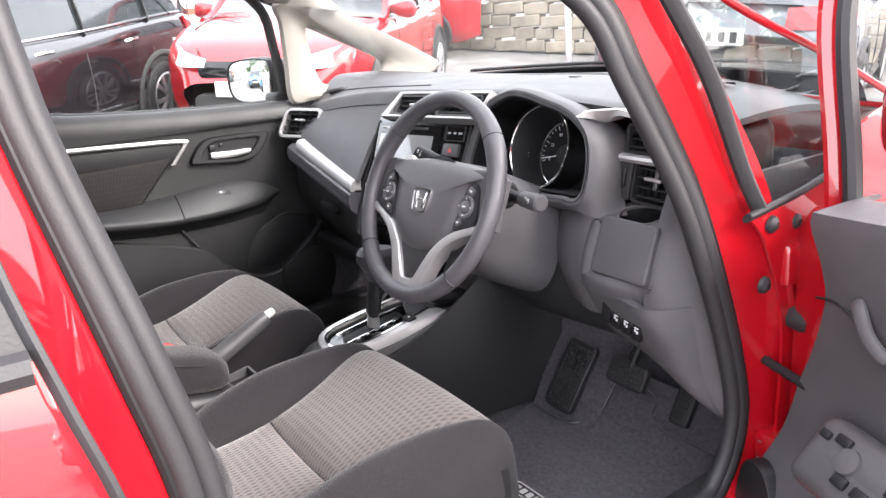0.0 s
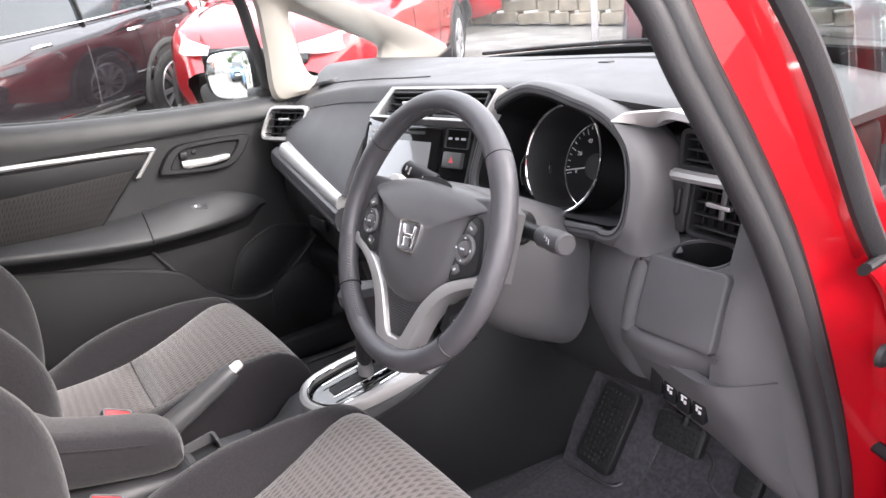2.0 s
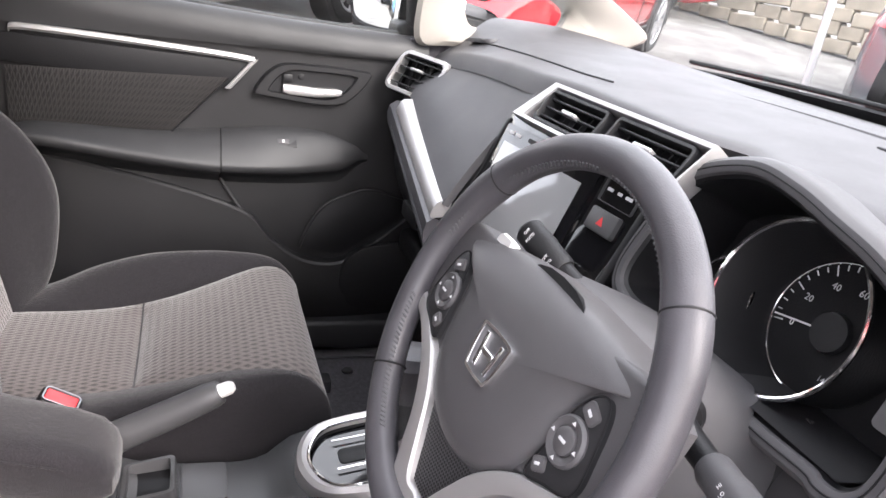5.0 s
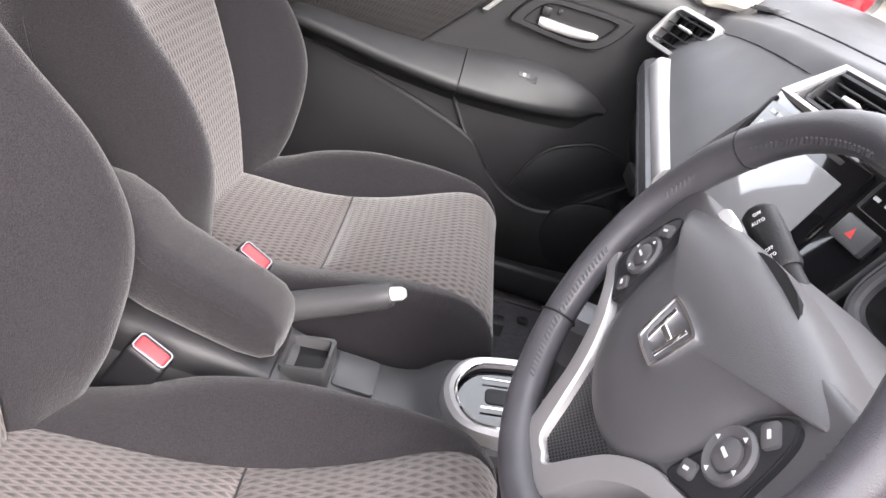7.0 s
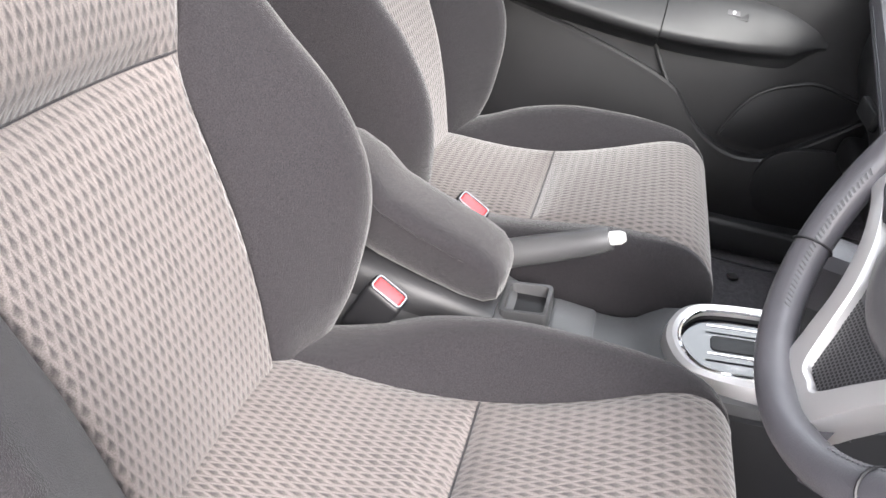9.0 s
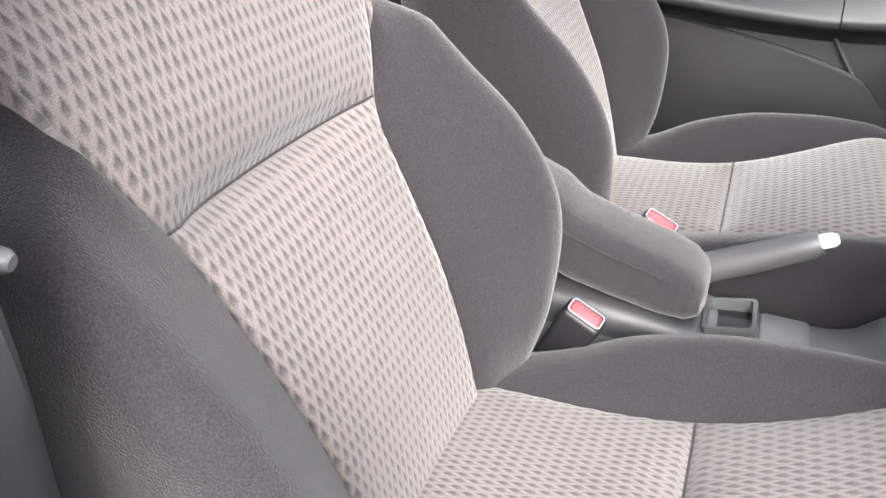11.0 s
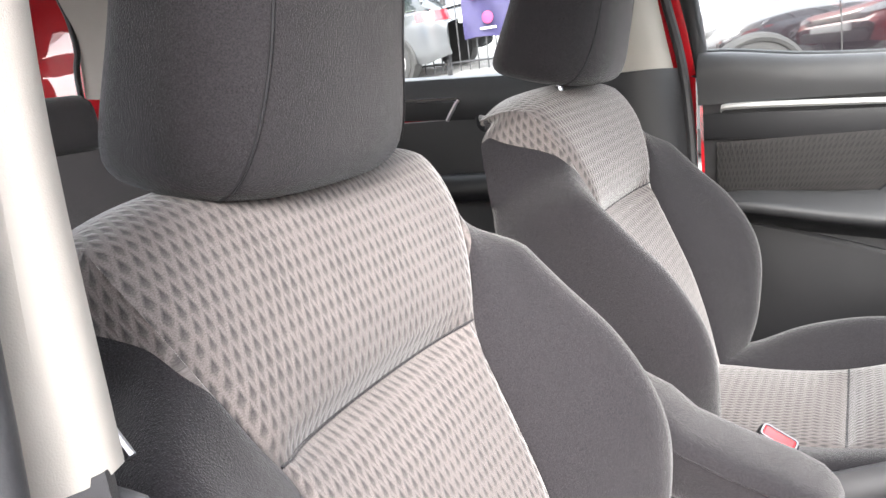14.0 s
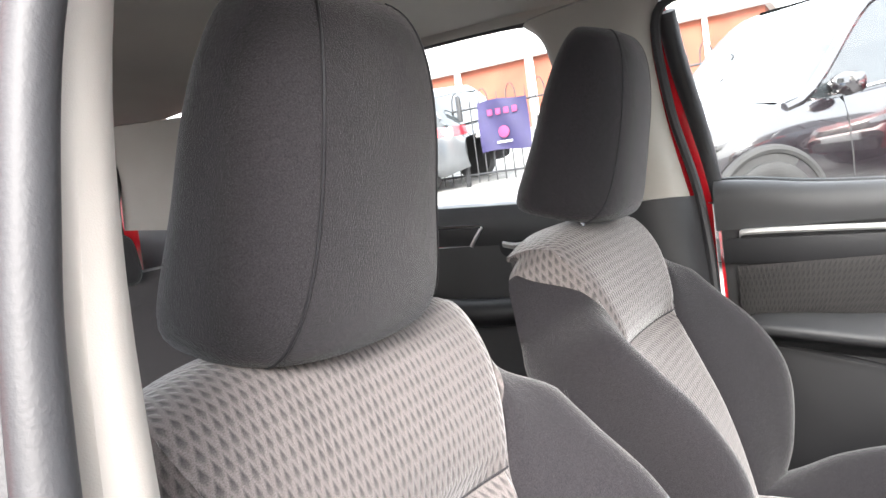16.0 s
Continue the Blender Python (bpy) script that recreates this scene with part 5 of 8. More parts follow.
part("garnish", loft([[a + Vector((0.002, 0.03, -0.004)), a, a.lerp(b, 0.1) + Vector((0, -0.004, 0)), a.lerp(b, 0.85) + Vector((0, -0.004, 0)), b, b + Vector((0.002, 0.03, 0.002))] for a, b in zip(gar_up, gar_lo)]), SILVER, dash, "satin silver dash end garnish")
part("vent_hood", loft([[p + Vector((0.0, 0.0, -k.x)), p + Vector((0.0, 0.004, -k.x - 0.006)), p + Vector((0, 0.028, -k.x - 0.010))] for p, k in zip(gx[22:], gh[22:])], cap=False, closed=False), PLASTIC, dash)
OM = basis((0.602, 0.974, 0.993), (1, 0.05, -0.07), (0.10, 0.10, 1))
louvre_vent(dash, OM, 0.088, 0.040, 3, frame_mat=PLASTIC, rim=0.007, radius=0.004, tabs=0)
part("vent_divider", loft([[(x, y, z + 0.003), (x, y - 0.010, z + 0.001), (x, y - 0.013, z - 0.004), (x, y - 0.010, z - 0.010), (x, y + 0.006, z - 0.012)] for x, y, z in [(0.517 + 0.160 * k / 16, 0.968 - 0.004 * math.sin(math.pi * k / 16), 0.970 - 0.006 * k / 16) for k in range(17)]]), SILVER, dash, "silver bar between the vents")
OM2 = basis((0.615, 0.962, 0.922), (1, 0.06, -0.10), (-0.10, 0.14, 1))
louvre_vent(dash, OM2, 0.072, 0.064, 4, frame_mat=PLASTIC, rim=0.005, radius=0.004)
part("air_key", moved(rbox((0.004, 0.012, -0.006), (0.008, 0.042, 0.010), 0.002, 1), OM2), STEEL, dash)
slide = part("vent_slide", moved(rbox((-0.053, 0, 0.0), (0.026, 0.070, 0.012), 0.003), OM2), PLASTIC, dash)
part("vent_wheel", moved(rbox((-0.053, 0.004, 0.004), (0.008, 0.036, 0.014), 0.004, 3), OM2), PLASTIC_DEEP, slide)

# pull-out cup holder: tray with a round well, cover below
CUP = basis((0.612, 0.928, 0.871), (1, 0.06, -0.02), (-0.05, 1, 0.28))
cup_o = [(-0.070, 0.042), (-0.082, 0.010), (-0.080, -0.012), (-0.06, -0.0235), (0.0, -0.024), (0.044, -0.024), (0.054, -0.018), (0.058, 0.010), (0.056, 0.045), (0.0, 0.050)]
cc_ = catmull([(x, y, 0) for x, y in cup_o], 48, True)
cup_i = []
for p in cc_:
    a = math.atan2((p.y - 0.012) / 0.034, p.x / 0.042)
    cup_i.append((0.0405 * math.cos(a), 0.012 + 0.031 * math.sin(a)))
cup = part("cup_holder", frame_plate([(p.x, p.y) for p in cc_], cup_i, CUP, 0.012, 0.002), DASH, dash, "grey pull-out cup holder tray")
part("cup_well", moved(loft([[(x * k, y * k, z) for x, y in cup_i] for k, z in ((1.0, -0.004), (0.96, -0.03), (0.90, -0.06), (0.3, -0.0605))], cap=False), CUP), PLASTIC_DEEP, cup)
part("cup_rim", moved(tube([(x * 1.02, y * 1.02, 0.0004) for x, y in cup_i], 0.0016, 8, True), CUP), DASH, cup)
FM = basis((0.606, 0.894, 0.822), (1, 0.03, -0.045), (0.02, 0.33, 0.94))
part("cup_cover", slab(rounded(0.116, 0.100, 0.009), FM @ Matrix.Translation((0.006, 0.002, 0.004)), 0.014, 0.004, 3), DASH, cup, "flat grey cup holder cover")
part("cup_frame", skin([[(0.522, 0.925, 0.868), (0.530, 0.906, 0.862), (0.545, 0.902, 0.862), (0.56, 0.915, 0.866)], [(0.522, 0.915, 0.82), (0.526, 0.892, 0.818), (0.540, 0.888, 0.818), (0.56, 0.905, 0.82)], [(0.522, 0.90, 0.775), (0.526, 0.878, 0.772), (0.540, 0.876, 0.770), (0.56, 0.895, 0.77)]], 12, 8, 0.008, (0.7, 1.4, 0.8)), DASH, cup)
part("cup_frame", skin([[(0.522, 0.900, 0.780), (0.55, 0.884, 0.779), (0.61, 0.882, 0.777), (0.672, 0.888, 0.768)], [(0.522, 0.884, 0.768), (0.55, 0.872, 0.766), (0.61, 0.870, 0.763), (0.664, 0.895, 0.752)], [(0.524, 0.882, 0.748), (0.55, 0.876, 0.742), (0.61, 0.876, 0.738), (0.660, 0.905, 0.732)]], 8, 12, 0.010, (0.6, 1.4, 0.8)), DASH, cup)
# switch row and lower side
part("knee_side", skin([[(0.524, 0.885, 0.752), (0.61, 0.874, 0.745), (0.668, 0.882, 0.734), (0.722, 0.93, 0.74)], [(0.550, 0.895, 0.70), (0.62, 0.892, 0.69), (0.69, 0.90, 0.68), (0.724, 0.95, 0.67)], [(0.58, 0.93, 0.645), (0.64, 0.935, 0.62), (0.70, 0.955, 0.57), (0.728, 0.99, 0.54)], [(0.62, 1.02, 0.62), (0.67, 1.03, 0.56), (0.715, 1.04, 0.50), (0.735, 1.05, 0.47)]], 16, 16, 0.014, (0.6, 1.4, 0.7)), DASH, dash)
for k in range(4):
    sm = basis((0.578 + 0.0215 * k, 0.893 + 0.001 * k, 0.706 - 0.006 * k), (1, 0.05, -0.22), (0.0, -0.10, 1))
    sw = part("switch", slab(rounded(0.0195, 0.038, 0.002), sm @ Matrix.Translation((0, 0, 0.008)), 0.010, 0.0015), PLASTIC_DEEP, dash, "black switch with white symbol")
    if k:
        for dx, dy, w, h in ((0, 0.005, 0.009, 0.0022), (-0.002, 0.0, 0.003, 0.006), (0.0025, -0.003, 0.004, 0.005)):
            part("symbol", slab(rounded(w, h, 0.0005), sm @ Matrix.Translation((dx, dy + 0.002, 0.0086)), 0.0008, 0), WHITE, sw, smooth=False)
part("side_panel", skin([[(0.655, 0.985, 0.985), (0.688, 0.935, 0.955), (0.728, 0.925, 0.95)], [(0.660, 0.925, 0.875), (0.690, 0.925, 0.868), (0.736, 0.940, 0.86)], [(0.664, 0.902, 0.82), (0.685, 0.908, 0.81), (0.740, 0.950, 0.80)], [(0.658, 0.890, 0.745), (0.690, 0.902, 0.738), (0.745, 0.960, 0.73)], [(0.662, 0.905, 0.66), (0.70, 0.93, 0.65), (0.748, 0.980, 0.64)], [(0.70, 0.985, 0.55), (0.735, 1.0, 0.52), (0.750, 1.01, 0.50)]], 20, 10, 0.012, (0.6, 1.5, 0.7)), DASH, dash)
part("panel_ridge", tube(catmull([(0.702, 0.935, 0.895), (0.695, 0.930, 0.875), (0.686, 0.914, 0.80), (0.680, 0.902, 0.72), (0.690, 0.916, 0.66), (0.712, 0.952, 0.585)], 24), 0.0022, 8), DASH, dash)
part("column_side", skin([[(0.420, 0.945, 0.895), (0.48, 0.920, 0.890), (0.530, 0.900, 0.882), (0.56, 0.93, 0.88)], [(0.425, 0.925, 0.84), (0.47, 0.902, 0.835), (0.520, 0.896, 0.835), (0.55, 0.92, 0.83)], [(0.435, 0.910, 0.77), (0.48, 0.892, 0.76), (0.522, 0.888, 0.755), (0.55, 0.90, 0.75)], [(0.46, 0.92, 0.70), (0.50, 0.905, 0.695), (0.53, 0.90, 0.69), (0.56, 0.91, 0.69)]], 14, 10, 0.012, (0.5, 1.5, 0.8)), DASH, dash)
part("side_fill", skin([[(0.655, 1.0, 0.98), (0.70, 0.97, 0.97)], [(0.66, 0.98, 0.87), (0.72, 0.96, 0.86)], [(0.665, 0.95, 0.74), (0.73, 0.97, 0.73)]], 8, 4, 0.012, (0.6, 1.6, 0.8)), DASH, dash)
# knee panel below the column
part("knee_panel", skin([[(0.175, 0.910, 0.875), (0.34, 0.915, 0.86), (0.50, 0.935, 0.868)], [(0.175, 0.900, 0.79), (0.34, 0.905, 0.77), (0.545, 0.93, 0.775)], [(0.19, 0.92, 0.69), (0.36, 0.925, 0.67), (0.57, 0.94, 0.68)], [(0.20, 0.96, 0.635), (0.38, 0.97, 0.62), (0.60, 0.98, 0.62)], [(0.20, 1.10, 0.64), (0.38, 1.10, 0.63), (0.62, 1.10, 0.62)]], 18, 14, 0.012, (0.4, 1.5, 0.8)), PLASTIC, dash)


# ---- centre console, lever, handbrake ----
console = thing("centre_console", (0, 0.5, 0.3), "dark plastic centre console with silver selector surround", "centre console")


def tunnel(u, v):
    """Upper skin of the console, from the rear box to the dash: v along, u across."""
    y = 0.10 + 0.86 * v
    w = lerp_table(y, [(0.10, 0.075), (0.35, 0.075), (0.50, 0.085), (0.60, 0.095), (0.75, 0.105), (0.96, 0.13)])
    z = lerp_table(y, [(0.10, 0.535), (0.34, 0.535), (0.40, 0.515), (0.50, 0.497), (0.56, 0.500), (0.60, 0.530), (0.75, 0.555), (0.96, 0.60)])
    a = 2 * u - 1
    lo = 0.30
    k = abs(a)
    x = w * min(1.0, k * 1.6)
    zz = z - 0.012 * min(1, k * 1.6) ** 3 if k < 0.625 else z - 0.012 - (z - 0.012 - lo) * (k - 0.625) / 0.375
    return (math.copysign(x + (0.02 * (k - 0.625) / 0.375 if k > 0.625 else 0), a) - 0.005, y, zz)


part("tunnel", sheet(tunnel, 40, 50), CONSOLE, console)
# selector surround: a silver loop, round at the back
SM = basis((0.0, 0.725, 0.563), (1, 0, -0.05), (0, 1, 0.16))
so = [(-0.062, 0.135), (-0.078, 0.05), (-0.080, -0.06), (-0.060, -0.115), (0, -0.136), (0.060, -0.115), (0.082, -0.06), (0.092, 0.05), (0.105, 0.150)]
si = [(-0.050, 0.124), (-0.062, 0.05), (-0.064, -0.058), (-0.048, -0.098), (0, -0.116), (0.048, -0.098), (0.064, -0.058), (0.060, 0.05), (0.052, 0.124)]
o2 = [(p.x, p.y) for p in catmull([(x, y, 0) for x, y in so], 60)]
i2 = [(p.x, p.y) for p in catmull([(x, y, 0) for x, y in si], 60)]
srows = []
for (ox, oy), (ix, iy) in zip(o2, i2):
    L = lambda k, z: SM @ Vector((ox + (ix - ox) * k, oy + (iy - oy) * k, z))
    srows.append([L(-0.25, -0.055), L(-0.12, -0.03), L(0.02, -0.006), L(0.2, 0.004), L(0.55, 0.008), L(0.9, 0.004), L(1.0, -0.010)])
part("selector_surround", loft(srows, cap=False, closed=False), SILVER, console, "satin silver selector surround")
part("inner_ring", tube([SM @ Vector((x, y, 0.004)) for x, y in i2], 0.003, 8), CHROME, console, "chrome inner ring")
part("selector_plate", slab(i2[::-1], SM @ Matrix.Translation((0, 0, -0.006)), 0.01, 0), GLOSS, console, "gloss black selector plate")
part("selector_gate", slab(rounded(0.030, 0.150, 0.008), SM @ Matrix.Translation((-0.004, 0.0, -0.004)), 0.006, 0.002), PLASTIC_DEEP, console)
for s in (-1, 1):
    part("gate_trim", tube([SM @ Vector((-0.004 + s * 0.028, y, 0.0)) for y in (-0.08, -0.02, 0.05, 0.09)], 0.0016, 8), CHROME, console)
for k in range(5):
    part("gate_print", slab(rounded(0.005, 0.007, 0.001), SM @ Matrix.Translation((0.018, -0.05 + 0.024 * k, -0.0052)), 0.0008, 0), WHITE, console, smooth=False)
ek = part("electric_key", slab(rounded(0.030, 0.022, 0.003), SM @ Matrix.Translation((0.062, 0.065, 0.012)), 0.010, 0.002), PLASTIC_DEEP, console)
part("key_print", slab(rounded(0.006, 0.005, 0.001), SM @ Matrix.Translation((0.062, 0.065, 0.0126)), 0.0008, 0), WHITE, ek, smooth=False)
# wing beside the driver, falling from the dash to the floor
for s in (-1, 1):
    part("side_wing", skin([[(s * 0.10, 0.62, 0.515), (s * 0.108, 0.62, 0.42), (s * 0.115, 0.62, 0.31)], [(s * 0.112, 0.74, 0.535), (s * 0.120, 0.74, 0.43), (s * 0.125, 0.74, 0.31)], [(s * 0.130, 0.86, 0.60), (s * 0.142, 0.86, 0.46), (s * 0.14, 0.86, 0.31)], [(s * 0.17, 0.97, 0.70), (s * 0.168, 0.98, 0.5), (s * 0.155, 0.98, 0.31)], [(s * 0.18, 1.15, 0.76), (s * 0.178, 1.15, 0.5), (s * 0.165, 1.18, 0.3)]], 18, 12, 0.01, (0, 0.9, 0.4)), PLASTIC, console)
for x in (-0.045, 0.055):
    part("cup_well", moved(loft([[(r * math.cos(t), r * math.sin(t), z) for t in (2 * math.pi * k / 30 for k in range(30))] for r, z in ((0.042, 0.004), (0.039, 0.004), (0.036, 0.0), (0.033, -0.06))], cap=False), pose(x, 0.90, 0.598, 8)), PLASTIC_DEEP, console)
    part("cup_floor", disc(0.034, pose(x, 0.90, 0.592, 8), 0.002, 26, 0), PLASTIC_DEEP, console)
# coin tray behind the selector
tray = part("coin_tray", frame_plate(rounded(0.075, 0.066, 0.008), rounded(0.062, 0.053, 0.006), pose(-0.008, 0.405, 0.536, 10, 0, 0), 0.03, 0.003), CONSOLE, console)
part("tray_floor", slab(rounded(0.064, 0.055, 0.006), pose(-0.008, 0.405, 0.519, 6), 0.003, 0), PLASTIC_DEEP, tray, smooth=False)
part("tray_lid", slab(rounded(0.074, 0.060, 0.006), pose(-0.030, 0.475, 0.5055, -3), 0.004, 0.001), CONSOLE, console)

lever = thing("gear_lever", (0.005, 0.725, 0.57), "automatic gear lever with black leather grip and silver collar", "gear lever")
gl = catmull([(0.005, 0.725, 0.565), (0.016, 0.722, 0.60), (0.044, 0.718, 0.66), (0.070, 0.714, 0.718)], 12)
part("shaft", tube(gl, [0.0115] * 4 + [0.017] * 4 + [0.0175, 0.018, 0.0185, 0.019], 18), PLASTIC, lever)
part("collar", tube(gl[:4], [0.015, 0.0148, 0.0142, 0.0135], 20), SILVER, lever, "silver collar")
kn = part("knob", loft([ring_of((0.072 + 0.045 * f, 0.713 - 0.01 * f, 0.722 + dz), w, h, (0, 0.995, -0.1), 26, 0.75) for dz, w, h, f in ((-0.030, 0.018, 0.020, 0), (-0.006, 0.026, 0.030, 0.1), (0.016, 0.031, 0.043, 0.2), (0.034, 0.031, 0.045, 0.3), (0.047, 0.024, 0.036, 0.3), (0.052, 0.008, 0.014, 0.3))]), LEATHER, lever, "black leather knob")
part("knob_stitch", tube([Vector((0.080, 0.712, 0.739)) + Vector((0.0312 * math.cos(t), 0.0432 * math.sin(t), 0)) for t in (2 * math.pi * k / 30 for k in range(30))], 0.0012, 5, True), THREAD, kn)

brake = thing("handbrake", (-0.06, 0.33, 0.53), "grey plastic handbrake lever with a pale button", "handbrake")
hb = catmull([(-0.052, 0.290, 0.525), (-0.048, 0.350, 0.565), (-0.042, 0.43, 0.608), (-0.037, 0.492, 0.643)], 16)
part("grip", tube(hb, [0.0215] * 6 + [0.0212, 0.0210, 0.0206, 0.0202, 0.0198, 0.0194, 0.0190, 0.0186, 0.0178, 0.0155], 20), CONSOLE, brake)
part("button", tube([(-0.037, 0.491, 0.643), (-0.036, 0.504, 0.649), (-0.0355, 0.509, 0.6515)], [0.0095, 0.0092, 0.006], 16), LIGHT_GREY, brake, "pale grey release button")
part("gaiter", loft([ring_of((-0.050, y, z), w, w * 1.1, (0, -0.4, 0.9), 18, 0.8) for y, z, w in ((0.35, 0.515, 0.026), (0.345, 0.535, 0.022), (0.345, 0.552, 0.017))]), PLASTIC_DEEP, brake)

armrest = thing("armrest_box", (0.0, 0.2, 0.5), "charcoal cloth covered centre armrest lid on a plastic box", "armrest")
ar = [(0.02, 0.690, 0.058, 0.062), (0.08, 0.692, 0.060, 0.064), (0.14, 0.688, 0.060, 0.062), (0.175, 0.674, 0.060, 0.056), (0.205, 0.650, 0.060, 0.048), (0.26, 0.630, 0.060, 0.044), (0.32, 0.612, 0.058, 0.042), (0.352, 0.600, 0.054, 0.036), (0.368, 0.590, 0.044, 0.026), (0.374, 0.585, 0.028, 0.014)]
part("lid", loft([ring_of((0.002, y, z - h * 0.55), w, h, (0, 0, 1), 32, 0.55) for y, z, w, h in [(0.0, 0.66, 0.05, 0.045)] + ar]), CLOTH_DARK, armrest, "charcoal cloth lid")
part("lid_seam", tube([(0.002 + 0.0605 * k, y, z - h * 0.55 + h * 0.62) for y, z, w, h in ar[1:7] for k in (1,)], 0.0012, 6), CLOTH_DARK, armrest)
part("box", loft([ring_of((0.002, y, 0.47), w, h, (0, 0, 1), 24, 0.35) for y, w, h in ((-0.02, 0.062, 0.11), (0.15, 0.066, 0.105), (0.30, 0.068, 0.085), (0.37, 0.066, 0.072))]), PLASTIC, armrest)

# seat belt buckles
def buckle(x, y, z, tilt, turn):
    b = thing("seat_belt_buckle", (x, y, z - 0.08), "black seat belt buckle with a red release button", "buckle", "seat belt buckles")
    up = Vector((tilt, turn, 0.86)).normalized()
    along = Vector((0.10, 0.86, -0.40))
    along = (along - up * along.dot(up)).normalized()
    m = basis((x, y, z), along, up.cross(along))
    part("body", moved(rbox((0, 0, -0.043), (0.052, 0.032, 0.092), 0.007, 3), m), PLASTIC_DEEP, b)
    part("frame", frame_plate(rounded(0.046, 0.026, 0.006), rounded(0.0415, 0.0215, 0.005), m @ Matrix.Translation((0, 0, 0.0045)), 0.006, 0.001), STEEL, b, "thin steel rim")
    part("button", moved(rbox((0, -0.001, 0.0015), (0.040, 0.0200, 0.006), 0.0025, 3), m), BUCKLE, b, "red release button")
    part("stalk", moved(rbox((0, 0, -0.13), (0.030, 0.010, 0.10), 0.004), m), PLASTIC_DEEP, b)


buckle(0.122, 0.243, 0.582, 0.16, 0.40)
buckle(-0.076, 0.298, 0.616, 0.16, 0.40)


# ---- pedals and floor mats ----
mat_bm = lambda x0, x1, y0, y1: sheet(lambda u, v: (x0 + (x1 - x0) * u, y0 + (y1 - y0) * v, 0.298 + 0.10 * max(0, (v - 0.72) / 0.28) ** 1.5), 12, 24, 0.006, (0, 0.8, 0))
for x0, x1, name in ((0.165, 0.66, "driver"), (-0.66, -0.16, "passenger")):
    mt = tagged(part("floor_mat", mat_bm(x0, x1, 0.62, 1.22), CARPET), "black carpet floor mat with a bound edge", "mat", "floor mats")
    pts = [(x0, 0.64), (x0, 1.0), (x0 + 0.01, 1.2), (x1 - 0.12, 1.215), (x1, 1.10), (x1, 0.64)]
    if x0 > 0:
        pts = [(0.19, 0.66), (0.19, 0.90), (0.178, 1.0), (0.174, 1.052), (0.25, 1.050), (0.303, 1.060), (0.314, 1.096), (0.304, 1.15), (0.306, 1.188), (0.376, 1.192), (0.420, 1.191), (0.444, 1.178), (0.454, 1.152), (0.495, 1.138), (0.55, 1.136), (0.63, 1.136)]
    edge = [(x, y, 0.303 + 0.10 * max(0, ((y - 0.62) / 0.6 - 0.72) / 0.28) ** 1.5) for x, y in [(p.x, p.y) for p in catmull([(a, b, 0) for a, b in pts], 90)]]
    part("binding", tube(edge, 0.003, 6), CONSOLE, mt)
    if x0 < 0:
        part("eyelet", revolve([(0.006, 0.0), (0.013, 0.0), (0.012, 0.004), (0.007, 0.004)], pose(-0.595, 0.80, 0.304), 18), STEEL, mt)
    else:
        for k in range(4):
            part("mat_badge", slab(rounded(0.012, 0.016, 0.003), pose(0.41 + 0.018 * k, 0.80, 0.3055, 0, 0, 0), 0.001, 0), LIGHT_GREY, mt, smooth=False)
        part("badge_rim", tube([(0.437 + x, 0.80 + y, 0.3055) for x, y in rounded(0.095, 0.03, 0.014)], 0.0015, 6, True), LIGHT_GREY, mt)


def studded(name, m, w, h, label, nx, ny):
    t = thing(name, m.translation, label, "pedal")
    body = part("pad", slab(rounded(w, h, min(w, h) * 0.18), m, 0.016, 0.004, 3), RUBBER, t)
    for i in range(nx):
        for j in range(ny):
            x, y = (-0.5 + (i + 0.5) / nx) * w * 0.86, (-0.5 + (j + 0.5) / ny) * h * 0.88
            part("stud", moved(rbox((x, y, 0.001), (w * 0.86 / nx * 0.6, h * 0.88 / ny * 0.6, 0.004), 0.001, 1), m), RUBBER, t)
    return t


studded("foot_rest", basis((0.256, 1.098, 0.398), (1, -0.03, -0.06), (-0.03, 0.53, 0.85)), 0.088, 0.172, "black ribbed rubber foot rest", 7, 14)
part("foot_rest_base", skin([[(0.168, 1.055, 0.300), (0.255, 1.062, 0.298), (0.345, 1.07, 0.298)], [(0.166, 1.125, 0.425), (0.255, 1.126, 0.405), (0.345, 1.15, 0.38)], [(0.165, 1.20, 0.54), (0.255, 1.195, 0.51), (0.345, 1.23, 0.48)]], 8, 8, 0.01, (0.2, 1.5, 0.2)), CARPET, shell)
bp_ = studded("brake_pedal", basis((0.425, 1.105, 0.458), (1, 0.05, -0.06), (0.0, 0.45, 0.89)), 0.098, 0.058, "black rubber brake pedal with raised studs", 8, 5)
part("arm", tube(catmull([(0.43, 1.118, 0.47), (0.435, 1.17, 0.56), (0.44, 1.25, 0.68)], 8), 0.009, 8), PLASTIC_DEEP, bp_)
ac_ = studded("accelerator_pedal", basis((0.528, 1.172, 0.411), (1, 0.05, -0.05), (0.10, 0.5, 0.86)), 0.045, 0.115, "black ribbed accelerator pedal", 1, 8)
part("arm", tube(catmull([(0.55, 1.19, 0.44), (0.555, 1.23, 0.54), (0.55, 1.30, 0.68)], 8), 0.008, 8), PLASTIC_DEEP, ac_)


# ---- passenger front door, seen from inside ----
def door_x(y, z):
    """Inner face of the left doors."""
    return -0.755 + 0.014 * math.exp(-((z - 0.62) / 0.16) ** 2) - 0.02 * max(0, (0.5 - z)) + 0.0


door_l = thing("door_1", (-0.77, 0.5, 0.33), "closed passenger door with dark trim, cloth panel and armrest", "car door", kind="structure")


